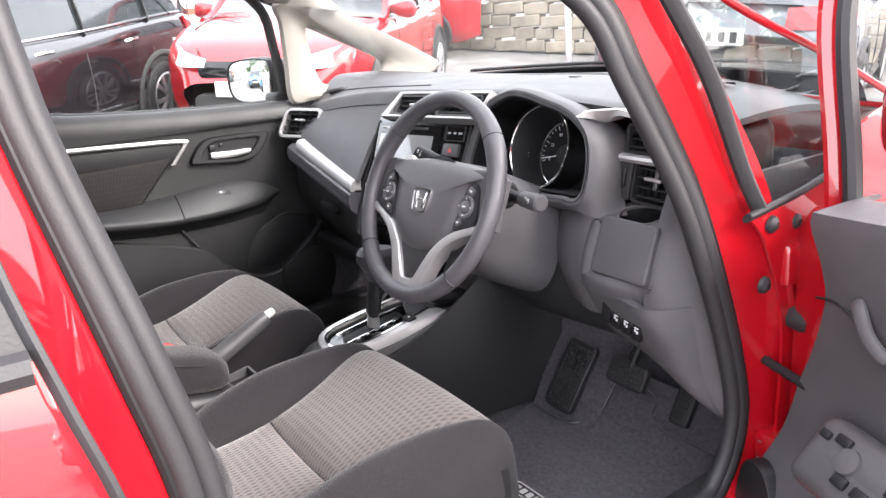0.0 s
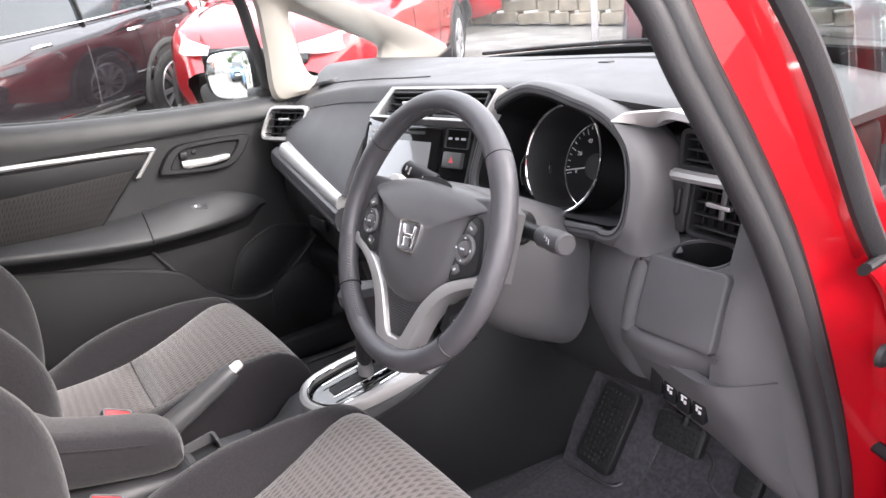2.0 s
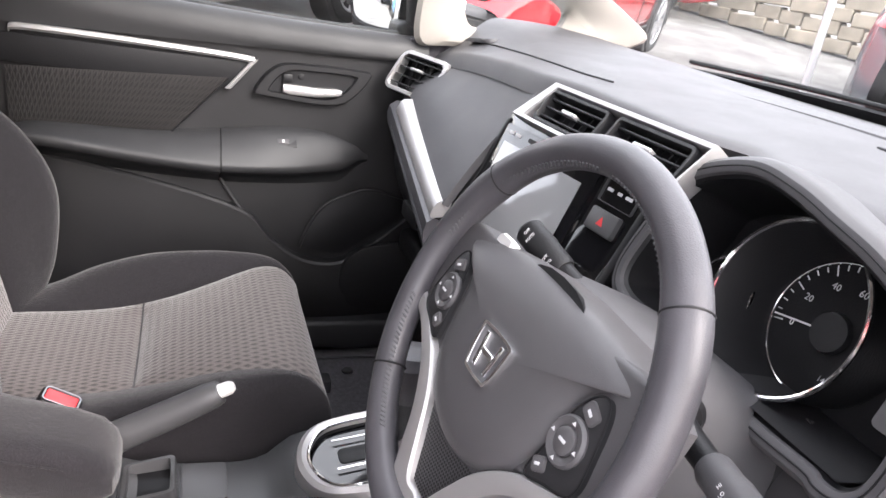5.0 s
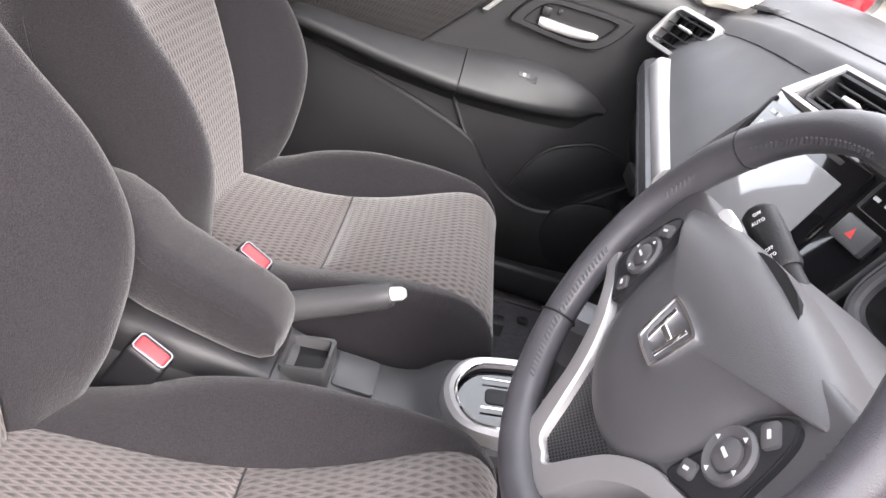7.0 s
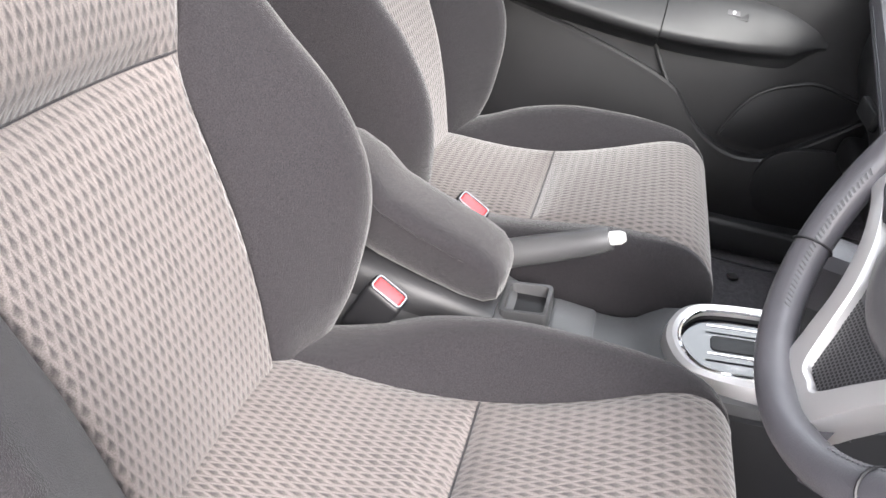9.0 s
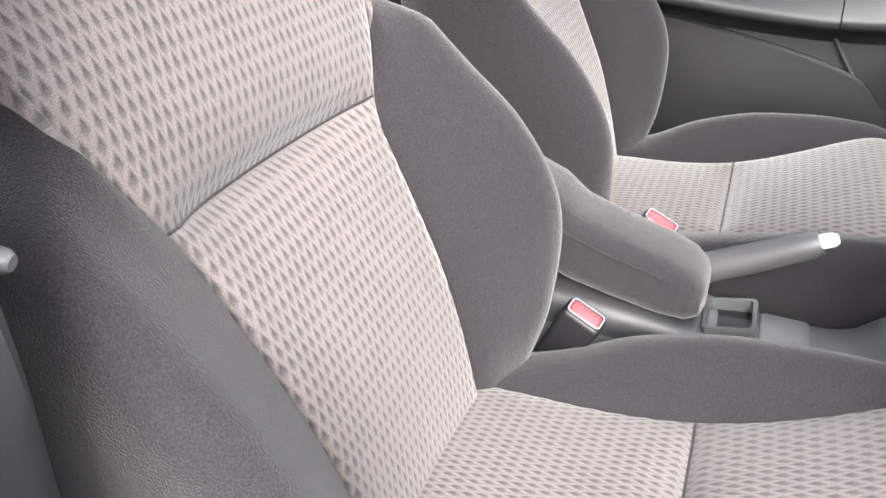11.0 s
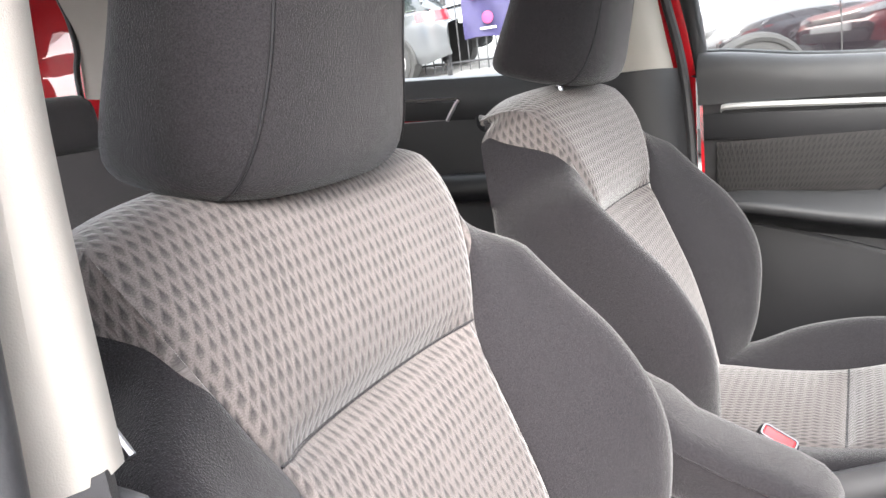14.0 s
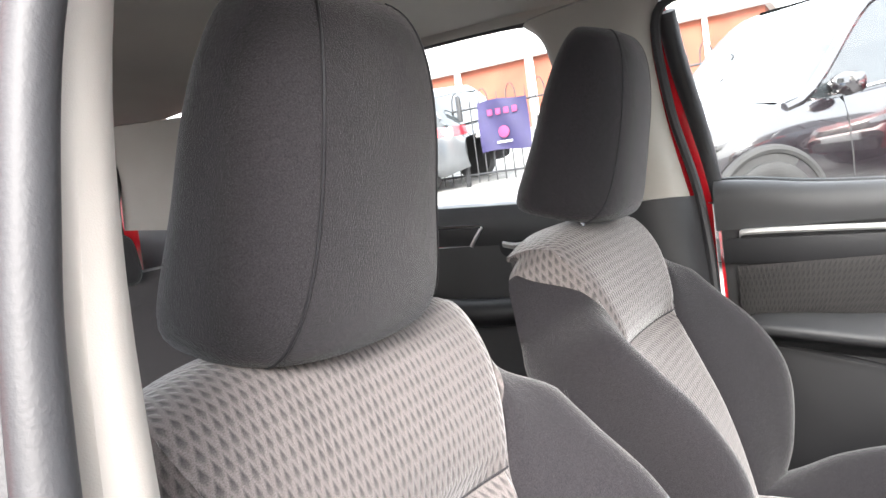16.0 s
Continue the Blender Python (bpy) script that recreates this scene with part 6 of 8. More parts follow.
def panel(y0, y1, z0, z1, nu=30, nv=30, dx=0.0):
    return sheet(lambda u, v: (door_x(y0 + (y1 - y0) * u, z0 + (z1 - z0) * v) + dx, y0 + (y1 - y0) * u, z0 + (z1 - z0) * v), nu, nv, 0.02, (-2, 0.5, 0.7))


part("trim_panel", panel(0.095, 0.94, 0.34, 1.0), DOOR_SHADED, door_l, "dark grained plastic door trim")
sill_line = [(0.09, 1.094), (0.30, 1.068), (0.55, 1.052), (0.75, 1.045), (0.93, 1.043)]
sz = lambda y: lerp_table(y, sill_line)


def upper(u, v):
    y = 0.09 + 0.85 * u
    steps = [(-0.790, sz(y) - 0.004), (-0.775, sz(y) + 0.001), (-0.758, sz(y) - 0.004), (-0.744, sz(y) - 0.020), (-0.738, sz(y) - 0.045), (-0.742, 0.990)]
    q = catmull([(x, 0, z) for x, z in steps], 17)[round(v * 16)]
    return (q.x, y, q.z)


part("upper_trim", sheet(upper, 30, 16), DOOR_LIT, door_l, "soft grey upper door trim")
part("window_seal", tube([(-0.790, 0.09 + 0.84 * k / 20, sz(0.09 + 0.84 * k / 20)) for k in range(21)], 0.007, 8), RUBBER, door_l)
# recessed band below the strip
part("strip_recess", slab([(0.10, 0.920), (0.10, 0.972), (0.56, 0.958), (0.520, 0.905)], basis((-0.739, 0, 0), (0, 1, 0), (0, 0, 1)), 0.004, 0.001), PLASTIC_DEEP, door_l)
st = catmull([(-0.742, 0.135, 0.978), (-0.738, 0.155, 0.984), (-0.738, 0.30, 0.980), (-0.735, 0.50, 0.971), (-0.733, 0.572, 0.965)], 24)
part("silver_strip", loft([[p + Vector((-0.006, 0, 0.006)), p + Vector((0.004, 0, 0.005)), p + Vector((0.007, 0, -0.001)), p + Vector((0.003, 0, -0.006)), p + Vector((-0.006, 0, -0.006))] for p in st]), SILVER, door_l, "satin chrome door strip")
part("strip_hook", loft([[p + Vector((-0.006, 0.005, 0)), p + Vector((0.004, 0.005, 0)), p + Vector((0.006, 0, 0)), p + Vector((0.003, -0.006, 0)), p + Vector((-0.006, -0.006, 0))] for p in catmull([(-0.733, 0.574, 0.966), (-0.735, 0.545, 0.930), (-0.737, 0.523, 0.903)], 10)]), SILVER, door_l)
# cloth panel
def cloth(u, v):
    y0, y1 = 0.125, 0.525 - 0.11 * (1 - v)
    y = y0 + (y1 - y0) * u
    zt = 0.805 + (0.912 - 0.805) * v + 0.012 * u * v
    bulge = 0.012 * math.sin(math.pi * u) ** 0.4 * math.sin(math.pi * v) ** 0.4
    return (-0.738 + bulge, y, zt)


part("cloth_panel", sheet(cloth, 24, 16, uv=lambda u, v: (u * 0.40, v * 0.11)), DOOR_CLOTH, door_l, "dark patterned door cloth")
part("cloth_seam", tube([Vector(cloth(1, k / 12)) + Vector((0.003, 0, 0)) for k in range(13)], 0.0018, 5), PLASTIC_DEEP, door_l)
# armrest: thick behind, tapering forward to a point
def arm_ring(y, n=20):
    zt = lerp_table(y, [(0.10, 0.790), (0.16, 0.812), (0.37, 0.808), (0.52, 0.816), (0.62, 0.826), (0.72, 0.822), (0.80, 0.795), (0.83, 0.775)])
    ze = lerp_table(y, [(0.10, 0.780), (0.16, 0.792), (0.35, 0.770), (0.51, 0.756), (0.65, 0.756), (0.76, 0.762), (0.83, 0.767)])
    out = lerp_table(y, [(0.10, 0.030), (0.14, 0.066), (0.30, 0.076), (0.50, 0.078), (0.65, 0.064), (0.76, 0.034), (0.83, 0.004)])
    k = min(1.0, out / 0.03)
    pts = [(0, zt), (out * 0.30, zt - (zt - ze) * 0.12), (out * 0.70, zt - (zt - ze) * 0.50), (out * 0.95, ze + 0.007 * k), (out, ze - 0.002 * k), (out * 0.95, ze - 0.012 * k), (out * 0.80, ze - 0.020 * k), (out * 0.35, ze - 0.034 * k), (0, ze - 0.060 * k)]
    return [Vector((-0.750 + q.x, y, q.z)) for q in catmull([(a, 0, b) for a, b in pts], n)]


arm_rest = part("door_armrest", loft([arm_ring(0.10 + 0.41 * k / 24) for k in range(25)], closed=False, cap=False), DOOR_LIT, door_l, "grey padded door armrest")
part("switch_pod", loft([[p + Vector((0.002, 0, 0.002)) for p in arm_ring(0.512 + 0.318 * k / 24)] for k in range(25)], closed=False, cap=False), DOOR_LIT, door_l)
swp = part("window_switch", rbox((-0.716, 0.640, 0.8015), (0.022, 0.052, 0.008), 0.002, 2, pose(0, 0, 0, 0, 42, 0)), PLASTIC_DEEP, door_l, "black window switch")
part("switch_key", rbox((-0.7135, 0.637, 0.8045), (0.012, 0.024, 0.006), 0.002, 2, pose(0, 0, 0, 0, 42, 0)), DASH, swp)
part("switch_print", rbox((-0.7112, 0.637, 0.8070), (0.006, 0.005, 0.0006), 0, 1, pose(0, 0, 0, 0, 42, 0)), WHITE, swp, smooth=False)
# release handle in its recess
ho = [(0.575, 0.905), (0.600, 0.895), (0.72, 0.885), (0.775, 0.900), (0.815, 0.950), (0.80, 0.962), (0.70, 0.965), (0.62, 0.958)]
ho2 = [(p.x, p.y) for p in catmull([(x, y, 0) for x, y in ho], 44, True)]
hin = [(0.690 + (x - 0.690) * 0.74, 0.926 + (y - 0.926) * 0.70) for x, y in ho2]
HD = basis((-0.736, 0, 0), (0, 1, 0), (0, 0, 1))
part("handle_bezel", frame_plate(ho2, hin, HD @ Matrix.Translation((0, 0, 0.006)), 0.03, 0.003), DOOR_SHADED, door_l)
part("handle_recess", slab(hin, HD @ Matrix.Translation((0, 0, -0.004)), 0.004, 0), PLASTIC_DEEP, door_l, smooth=False)
part("release_handle", loft([ring_of((-0.733, y, z), w, h, (0, 0, 1), 16, 0.7) for y, z, w, h in ((0.632, 0.914, 0.006, 0.009), (0.645, 0.912, 0.008, 0.011), (0.70, 0.910, 0.009, 0.010), (0.745, 0.913, 0.008, 0.008), (0.755, 0.914, 0.004, 0.005))]), SILVER, door_l, "satin silver release handle")
part("lock_tab", rbox((-0.734, 0.640, 0.935), (0.012, 0.020, 0.020), 0.004), PLASTIC_DEEP, door_l)
part("lock_pin", disc(0.006, HD @ Matrix.Translation((0.668, 0.940, 0.0)), 0.006), DOOR_SHADED, door_l)
# sweeping lower edge, pocket and speaker
sweep = catmull([(-0.742, 0.10, 0.755), (-0.735, 0.30, 0.715), (-0.728, 0.48, 0.668), (-0.722, 0.575, 0.630), (-0.718, 0.625, 0.575), (-0.716, 0.685, 0.532), (-0.716, 0.75, 0.517), (-0.718, 0.81, 0.532), (-0.725, 0.90, 0.60), (-0.735, 0.96, 0.65)], 60)
part("lower_sweep", loft([[p + Vector((-0.03, 0, 0.006)), p + Vector((-0.004, 0, 0.005)), p + Vector((0.001, 0, 0.0)), p + Vector((0.002, 0, -0.012)), p + Vector((0.0, 0, -0.03))] for p in sweep], closed=False, cap=False), DOOR_SHADED, door_l)
part("lower_panel", sheet(lambda u, v: (sweep[round(u * 59)].x + 0.002 + 0.010 * math.sin(math.pi * v) - 0.012 * v, sweep[round(u * 59)].y, (sweep[round(u * 59)].z - 0.010) * (1 - v) + 0.335 * v), 59, 14), DOOR_SHADED, door_l)
SPK = basis((-0.708, 0.875, 0.49), (0, 1, 0), (0.06, 0, 1))
spk = part("speaker_grille", slab([(p.x, p.y) for p in catmull([(-0.085, 0.03, 0), (-0.04, 0.075, 0), (0.06, 0.085, 0), (0.10, 0.02, 0), (0.07, -0.075, 0), (-0.04, -0.085, 0), (-0.085, -0.04, 0)], 40, True)], SPK, 0.012, 0.004), PLASTIC_DEEP, door_l, "black speaker grille")
pocket_edge = [(0.690, 0.553), (0.712, 0.615), (0.745, 0.660), (0.80, 0.688), (0.85, 0.697), (0.94, 0.676), (0.925, 0.63), (0.854, 0.584), (0.786, 0.538)]
# Flat near-black plate on the trim; the bin opening's shade is its colour.
part("pocket", slab(pocket_edge[::-1], basis((-0.7385, 0, 0), (0, 1, 0), (0, 0, 1)), 0.003, 0.001), PLASTIC_DEEP, door_l)
part("pocket_hood", tube(catmull([(-0.738, y, z) for y, z in pocket_edge[:6]], 24), 0.004, 8), DOOR_SHADED, door_l)
part("panel_crease", tube(catmull([(-0.737, 0.512, 0.712), (-0.735, 0.545, 0.660), (-0.732, 0.585, 0.605), (-0.728, 0.625, 0.562)], 16), 0.004, 8), DOOR_LIT, door_l)
part("door_frame", tube(catmull([(-0.80, 0.088, 1.05), (-0.76, 0.075, 1.20), (-0.70, 0.055, 1.36), (-0.665, 0.05, 1.45)], 16), 0.021, 12, flat=0.9), RUBBER, door_l, "black window frame")
part("door_frame", tube(catmull([(-0.80, 0.915, 1.03), (-0.765, 0.885, 1.20), (-0.72, 0.83, 1.33), (-0.665, 0.62, 1.44), (-0.645, 0.3, 1.475), (-0.65, 0.05, 1.475)], 30), 0.016, 10, flat=0.7), RUBBER, door_l)
part("door_edge", skin([[(-0.752, 0.092, 0.34), (-0.79, 0.086, 0.34)], [(-0.752, 0.092, 0.70), (-0.80, 0.086, 0.70)], [(-0.752, 0.092, 0.90), (-0.80, 0.085, 0.90)], [(-0.75, 0.092, 1.045), (-0.80, 0.084, 1.045)]], 16, 3, 0.006, (-0.77, 0.5, 0.7)), RED, door_l, "red painted door edge")
part("outer_skin", sheet(lambda u, v: (-0.835 - 0.012 * math.sin(math.pi * v), 0.08 + 1.06 * u, 0.30 + 0.72 * v), 8, 10, 0.004, (0, 0.5, 0.6)), RED, door_l)

# left door mirror
mir = thing("door_mirror", (-0.95, 1.05, 1.02), "door mirror with dark casing and clear mirror glass", "mirror", "door mirrors")
MM = basis((-0.93, 0.855, 1.105), (1, 0.45, 0), (0, 0.03, 1)) 
mo = [(p.x, p.y) for p in catmull([(-0.10, 0.035, 0), (-0.06, 0.070, 0), (0.07, 0.072, 0), (0.098, 0.045, 0), (0.098, -0.045, 0), (0.07, -0.068, 0), (-0.05, -0.066, 0), (-0.095, -0.035, 0)], 48, True)]
part("casing", moved(loft([[(x * k, y * k, z) for x, y in mo] for k, z in ((0.90, -0.004), (0.97, 0.004), (1.0, -0.006), (1.04, -0.03), (0.95, -0.09), (0.6, -0.13), (0.2, -0.145))]), MM), PLASTIC_DEEP, mir)
MIRROR = material("mirror_glass", (0.9, 0.92, 0.92), 0.01, metal=1.0)
part("mirror_glass", slab([(x * 0.90, y * 0.90) for x, y in mo], MM @ Matrix.Translation((0, 0, 0.0015)), 0.003, 0.0005), MIRROR, mir, "clear mirror glass")
part("mirror_arm", rbox((-0.83, 0.905, 1.045), (0.10, 0.06, 0.05), 0.015, 3), PLASTIC_DEEP, mir)

# ---- left B pillar, rear door, rear seat, roof sides ----
part("centre_pillar_trim", skin([[(-0.745, 0.045, 1.06), (-0.70, 0.02, 1.06), (-0.675, -0.05, 1.06), (-0.70, -0.16, 1.06), (-0.75, -0.19, 1.06)], [(-0.70, 0.02, 1.25), (-0.655, -0.01, 1.25), (-0.63, -0.08, 1.25), (-0.65, -0.17, 1.25), (-0.70, -0.19, 1.25)], [(-0.65, 0.02, 1.42), (-0.61, -0.01, 1.42), (-0.59, -0.08, 1.42), (-0.60, -0.18, 1.42), (-0.66, -0.20, 1.42)], [(-0.62, 0.06, 1.48), (-0.57, 0.02, 1.48), (-0.55, -0.08, 1.485), (-0.57, -0.2, 1.48), (-0.62, -0.24, 1.48)]], 16, 16, 0.01, (-1, -0.1, 1.2)), BEIGE, shell, "pale beige centre pillar trim")
part("centre_pillar_base", skin([[(-0.755, 0.070, 0.34), (-0.72, 0.04, 0.34), (-0.70, -0.06, 0.34), (-0.72, -0.2, 0.34)], [(-0.755, 0.070, 0.75), (-0.71, 0.04, 0.75), (-0.69, -0.06, 0.75), (-0.71, -0.2, 0.75)], [(-0.745, 0.055, 1.07), (-0.69, 0.025, 1.075), (-0.665, -0.05, 1.075), (-0.70, -0.2, 1.075)]], 12, 12, 0.01, (-1, -0.1, 0.8)), PLASTIC, shell)
part("pillar_seal", tube(catmull([(-0.757, 0.075, 0.40), (-0.757, 0.075, 0.80), (-0.748, 0.062, 1.06), (-0.70, 0.03, 1.27), (-0.64, 0.04, 1.45), (-0.62, 0.15, 1.465)], 30), 0.010, 8), RUBBER, shell)
part("roof_rail_trim", tube(catmull([(-0.63, 0.60, 1.44), (-0.605, 0.3, 1.475), (-0.605, -0.1, 1.51), (-0.61, -0.5, 1.52), (-0.615, -0.8, 1.505), (-0.63, -1.2, 1.45)], 30), 0.035, 10, flat=0.6), BEIGE, shell)
part("roof_rail_trim", tube(catmull([(0.61, 0.50, 1.455), (0.59, 0.3, 1.475), (0.58, -0.2, 1.48), (0.59, -0.8, 1.47), (0.62, -1.2, 1.43)], 30), 0.035, 10, flat=0.6), BEIGE, shell)

part("centre_pillar_skin", skin([[(-0.780, -0.06, 1.05), (-0.782, 0.082, 1.05)], [(-0.735, -0.06, 1.22), (-0.742, 0.068, 1.22)], [(-0.690, -0.06, 1.38), (-0.695, 0.052, 1.38)], [(-0.655, -0.06, 1.50), (-0.660, 0.05, 1.50)]], 12, 4, 0.006, (-2, 0, 1.2)), RED, shell, "glossy red centre pillar")

door_r = thing("door_2", (-0.77, -0.45, 0.4), "closed rear passenger door with dark trim and silver strip", "car door", kind="structure")
part("trim_panel", sheet(lambda u, v: (-0.748, -0.85 + 0.70 * u, 0.42 + 0.58 * v), 10, 10, 0.03, (-2, 0, 0.6)), PLASTIC, door_r)
part("upper_trim", loft([[Vector((x, -0.86 + 0.72 * k / 12, z + 0.03 * (1 - k / 12))) for x, z in ((-0.80, 1.085), (-0.775, 1.092), (-0.752, 1.085), (-0.738, 1.06), (-0.735, 1.02), (-0.748, 0.985))] for k in range(13)], closed=False, cap=False), PLASTIC, door_r)
part("silver_strip", tube(catmull([(-0.736, -0.84, 1.058), (-0.736, -0.60, 1.055), (-0.736, -0.468, 1.049)], 10), 0.006, 8), CHROME, door_r, "satin chrome door strip")
part("strip_hook", tube(catmull([(-0.736, -0.466, 1.048), (-0.738, -0.49, 1.02), (-0.74, -0.505, 1.0)], 6), 0.005, 8), SILVER, door_r)
part("handle_recess", slab(rounded(0.15, 0.085, 0.03), basis((-0.744, -0.355, 1.005), (0, 1, 0), (0, 0, 1)), 0.01, 0.004), PLASTIC_DEEP, door_r)
part("release_handle", tube(catmull([(-0.734, -0.410, 1.0), (-0.728, -0.37, 0.994), (-0.732, -0.31, 1.0)], 8), 0.010, 10, flat=0.7), SILVER, door_r, "satin silver release handle")
part("door_armrest", tube(catmull([(-0.73, -0.80, 0.86), (-0.69, -0.70, 0.85), (-0.68, -0.45, 0.84), (-0.70, -0.28, 0.85), (-0.74, -0.2, 0.86)], 20), 0.035, 12), PLASTIC_DEEP, door_r)
part("window_frame", tube(catmull([(-0.80, -0.155, 1.06), (-0.74, -0.140, 1.25), (-0.68, -0.135, 1.42), (-0.655, -0.19, 1.49), (-0.645, -0.5, 1.502), (-0.660, -0.76, 1.485), (-0.70, -0.84, 1.40), (-0.79, -0.86, 1.12)], 40), 0.014, 8), RUBBER, door_r)
part("outer_skin", sheet(lambda u, v: (-0.835, -0.95 + 1.02 * u, 0.30 + 0.78 * v), 8, 8, 0.004, (0, -0.5, 0.6)), RED, door_r)

bench = thing("rear_seat", (0, -0.85, 0.3), "dark cloth rear bench seat with low headrests", "car seat")
part("backrest", loft([ring_of((0, y, z), w, d, (0, 1, 0), 40, 0.35) for y, z, w, d in ((-0.86, 0.50, 0.60, 0.09), (-0.92, 0.70, 0.61, 0.09), (-0.99, 0.95, 0.60, 0.08), (-1.02, 1.04, 0.58, 0.065), (-1.03, 1.07, 0.55, 0.04))]), CLOTH_DARK, bench)
part("cushion", rbox((0, -0.60, 0.49), (1.24, 0.50, 0.15), 0.05, 4), CLOTH_DARK, bench)
for x in (-0.36, 0.0, 0.36):
    part("headrest", rbox((x, -1.00, 1.10), (0.25, 0.09, 0.12), 0.035, 4, pose(0, 0, 0, 10)), CLOTH_DARK, bench)
# rear pillars, quarter trims and the open tail
part("rear_pillar_trim", skin([[(-0.735, -0.86, 1.10), (-0.68, -0.98, 1.10), (-0.62, -1.2, 1.12), (-0.535, -1.59, 1.16)], [(-0.69, -0.84, 1.30), (-0.65, -0.95, 1.30), (-0.61, -1.2, 1.32), (-0.545, -1.59, 1.34)], [(-0.63, -0.78, 1.44), (-0.59, -0.95, 1.45), (-0.56, -1.2, 1.45), (-0.50, -1.58, 1.47)]], 14, 14, 0.01, (-1, -1, 1.2)), BEIGE, shell, "pale beige rear pillar trim")
part("rear_side_trim", skin([[(-0.70, -0.88, 0.55), (-0.60, -1.2, 0.55), (-0.58, -1.6, 0.6)], [(-0.70, -0.90, 0.9), (-0.60, -1.2, 0.9), (-0.58, -1.6, 0.9)], [(-0.72, -0.90, 1.11), (-0.61, -1.15, 1.14), (-0.59, -1.6, 1.17)]], 10, 10, 0.01, (-1, -1, 0.8)), PLASTIC, shell)
part("rear_pillar", skin([[(-0.525, -1.60, 0.62), (-0.47, -1.72, 0.62), (-0.38, -1.78, 0.62)], [(-0.525, -1.61, 1.17), (-0.47, -1.72, 1.17), (-0.39, -1.78, 1.17)], [(-0.540, -1.60, 1.30), (-0.49, -1.71, 1.30), (-0.41, -1.77, 1.30)], [(-0.530, -1.60, 1.41), (-0.48, -1.69, 1.41), (-0.42, -1.75, 1.41)], [(-0.47, -1.58, 1.50), (-0.44, -1.64, 1.51), (-0.38, -1.72, 1.52)]], 18, 8, 0.01, (-1, -1.5, 1)), RED, shell, "glossy red tailgate opening edge")
part("tail_seal", tube(catmull([(-0.527, -1.595, 0.62), (-0.527, -1.60, 1.17), (-0.543, -1.592, 1.30), (-0.533, -1.592, 1.41), (-0.473, -1.575, 1.50), (-0.30, -1.56, 1.53)], 30), 0.009, 8), RUBBER, shell)
for s in (1,):
    part("rear_pillar_trim", skin([[(s * 0.735, -0.86, 1.10), (s * 0.66, -1.2, 1.12), (s * 0.60, -1.6, 1.16)], [(s * 0.63, -0.78, 1.44), (s * 0.57, -1.2, 1.45), (s * 0.54, -1.6, 1.44)]], 10, 10, 0.01, (s, -1, 1.2)), BEIGE, shell)
    part("rear_side_trim", skin([[(s * 0.70, -0.88, 0.5), (s * 0.60, -1.6, 0.5)], [(s * 0.72, -0.88, 1.11), (s * 0.59, -1.6, 1.17)]], 6, 6, 0.01, (s, -1, 0.8)), PLASTIC, shell)

# ---- right B pillar and rear door ----
part("centre_pillar_trim", skin([[(0.698, 0.066, 0.97), (0.686, 0.086, 0.97), (0.662, 0.070, 0.97), (0.64, -0.06, 0.97), (0.67, -0.16, 0.97)], [(0.676, 0.048, 1.15), (0.662, 0.064, 1.15), (0.637, 0.040, 1.15), (0.615, -0.06, 1.15), (0.64, -0.16, 1.15)], [(0.650, 0.045, 1.30), (0.628, 0.050, 1.30), (0.60, 0.02, 1.30), (0.585, -0.06, 1.30), (0.61, -0.16, 1.30)], [(0.605, 0.08, 1.45), (0.58, 0.08, 1.45), (0.56, 0.04, 1.46), (0.55, -0.06, 1.46), (0.57, -0.2, 1.46)]], 18, 14, 0.01, (1, -0.1, 1.2)), BEIGE, shell)
part("centre_pillar_base", skin([[(0.75, 0.135, 0.36), (0.715, 0.135, 0.36), (0.69, 0.08, 0.36), (0.70, -0.16, 0.36)], [(0.745, 0.120, 0.72), (0.71, 0.120, 0.72), (0.68, 0.06, 0.72), (0.69, -0.16, 0.72)], [(0.722, 0.105, 0.90), (0.700, 0.112, 0.90), (0.670, 0.075, 0.90), (0.67, -0.16, 0.90)], [(0.704, 0.072, 0.975), (0.690, 0.092, 0.975), (0.665, 0.073, 0.975), (0.67, -0.16, 0.975)]], 16, 12, 0.01, (1, -0.1, 0.8)), PLASTIC, shell)
rdoor = thing("door_3", (0.80, -0.4, 0.35), "closed red rear door on the driver side", "car door", kind="structure")
fr = catmull([(0.838, 0.085, 0.36), (0.848, 0.080, 0.60), (0.845, 0.064, 0.82), (0.832, 0.040, 0.94), (0.808, 0.018, 1.05), (0.772, 0.0, 1.20), (0.728, -0.015, 1.34), (0.69, -0.03, 1.44)], 30)
part("outer_skin", loft([[p, p + Vector((0.006, -0.012, 0)), Vector((p.x + 0.010, p.y - 0.10, p.z)), Vector((p.x + 0.012, -0.5, p.z)), Vector((p.x, -0.95, p.z))] for p in fr if p.z < 0.985], closed=False, cap=False), RED, rdoor, "glossy red door skin")
part("door_edge_seal", tube(fr, 0.008, 8, flat=0.6), RUBBER, rdoor)
part("window_frame", loft([[p, p + Vector((0.004, -0.01, 0)), Vector((p.x + 0.004, p.y - 0.045, p.z))] for p in fr if p.z > 0.95], closed=False, cap=False), RUBBER, rdoor)
part("waist_strip", tube([(0.832, 0.025, 0.978), (0.838, -0.4, 0.985), (0.828, -0.9, 1.0)], 0.014, 8), RUBBER, rdoor)
window("window_6", [(0.822, -0.03, 0.98), (0.822, -0.85, 1.0), (0.69, -0.8, 1.42), (0.69, -0.07, 1.43)], "clear rear door window on the driver side", (-1, 0, 0))

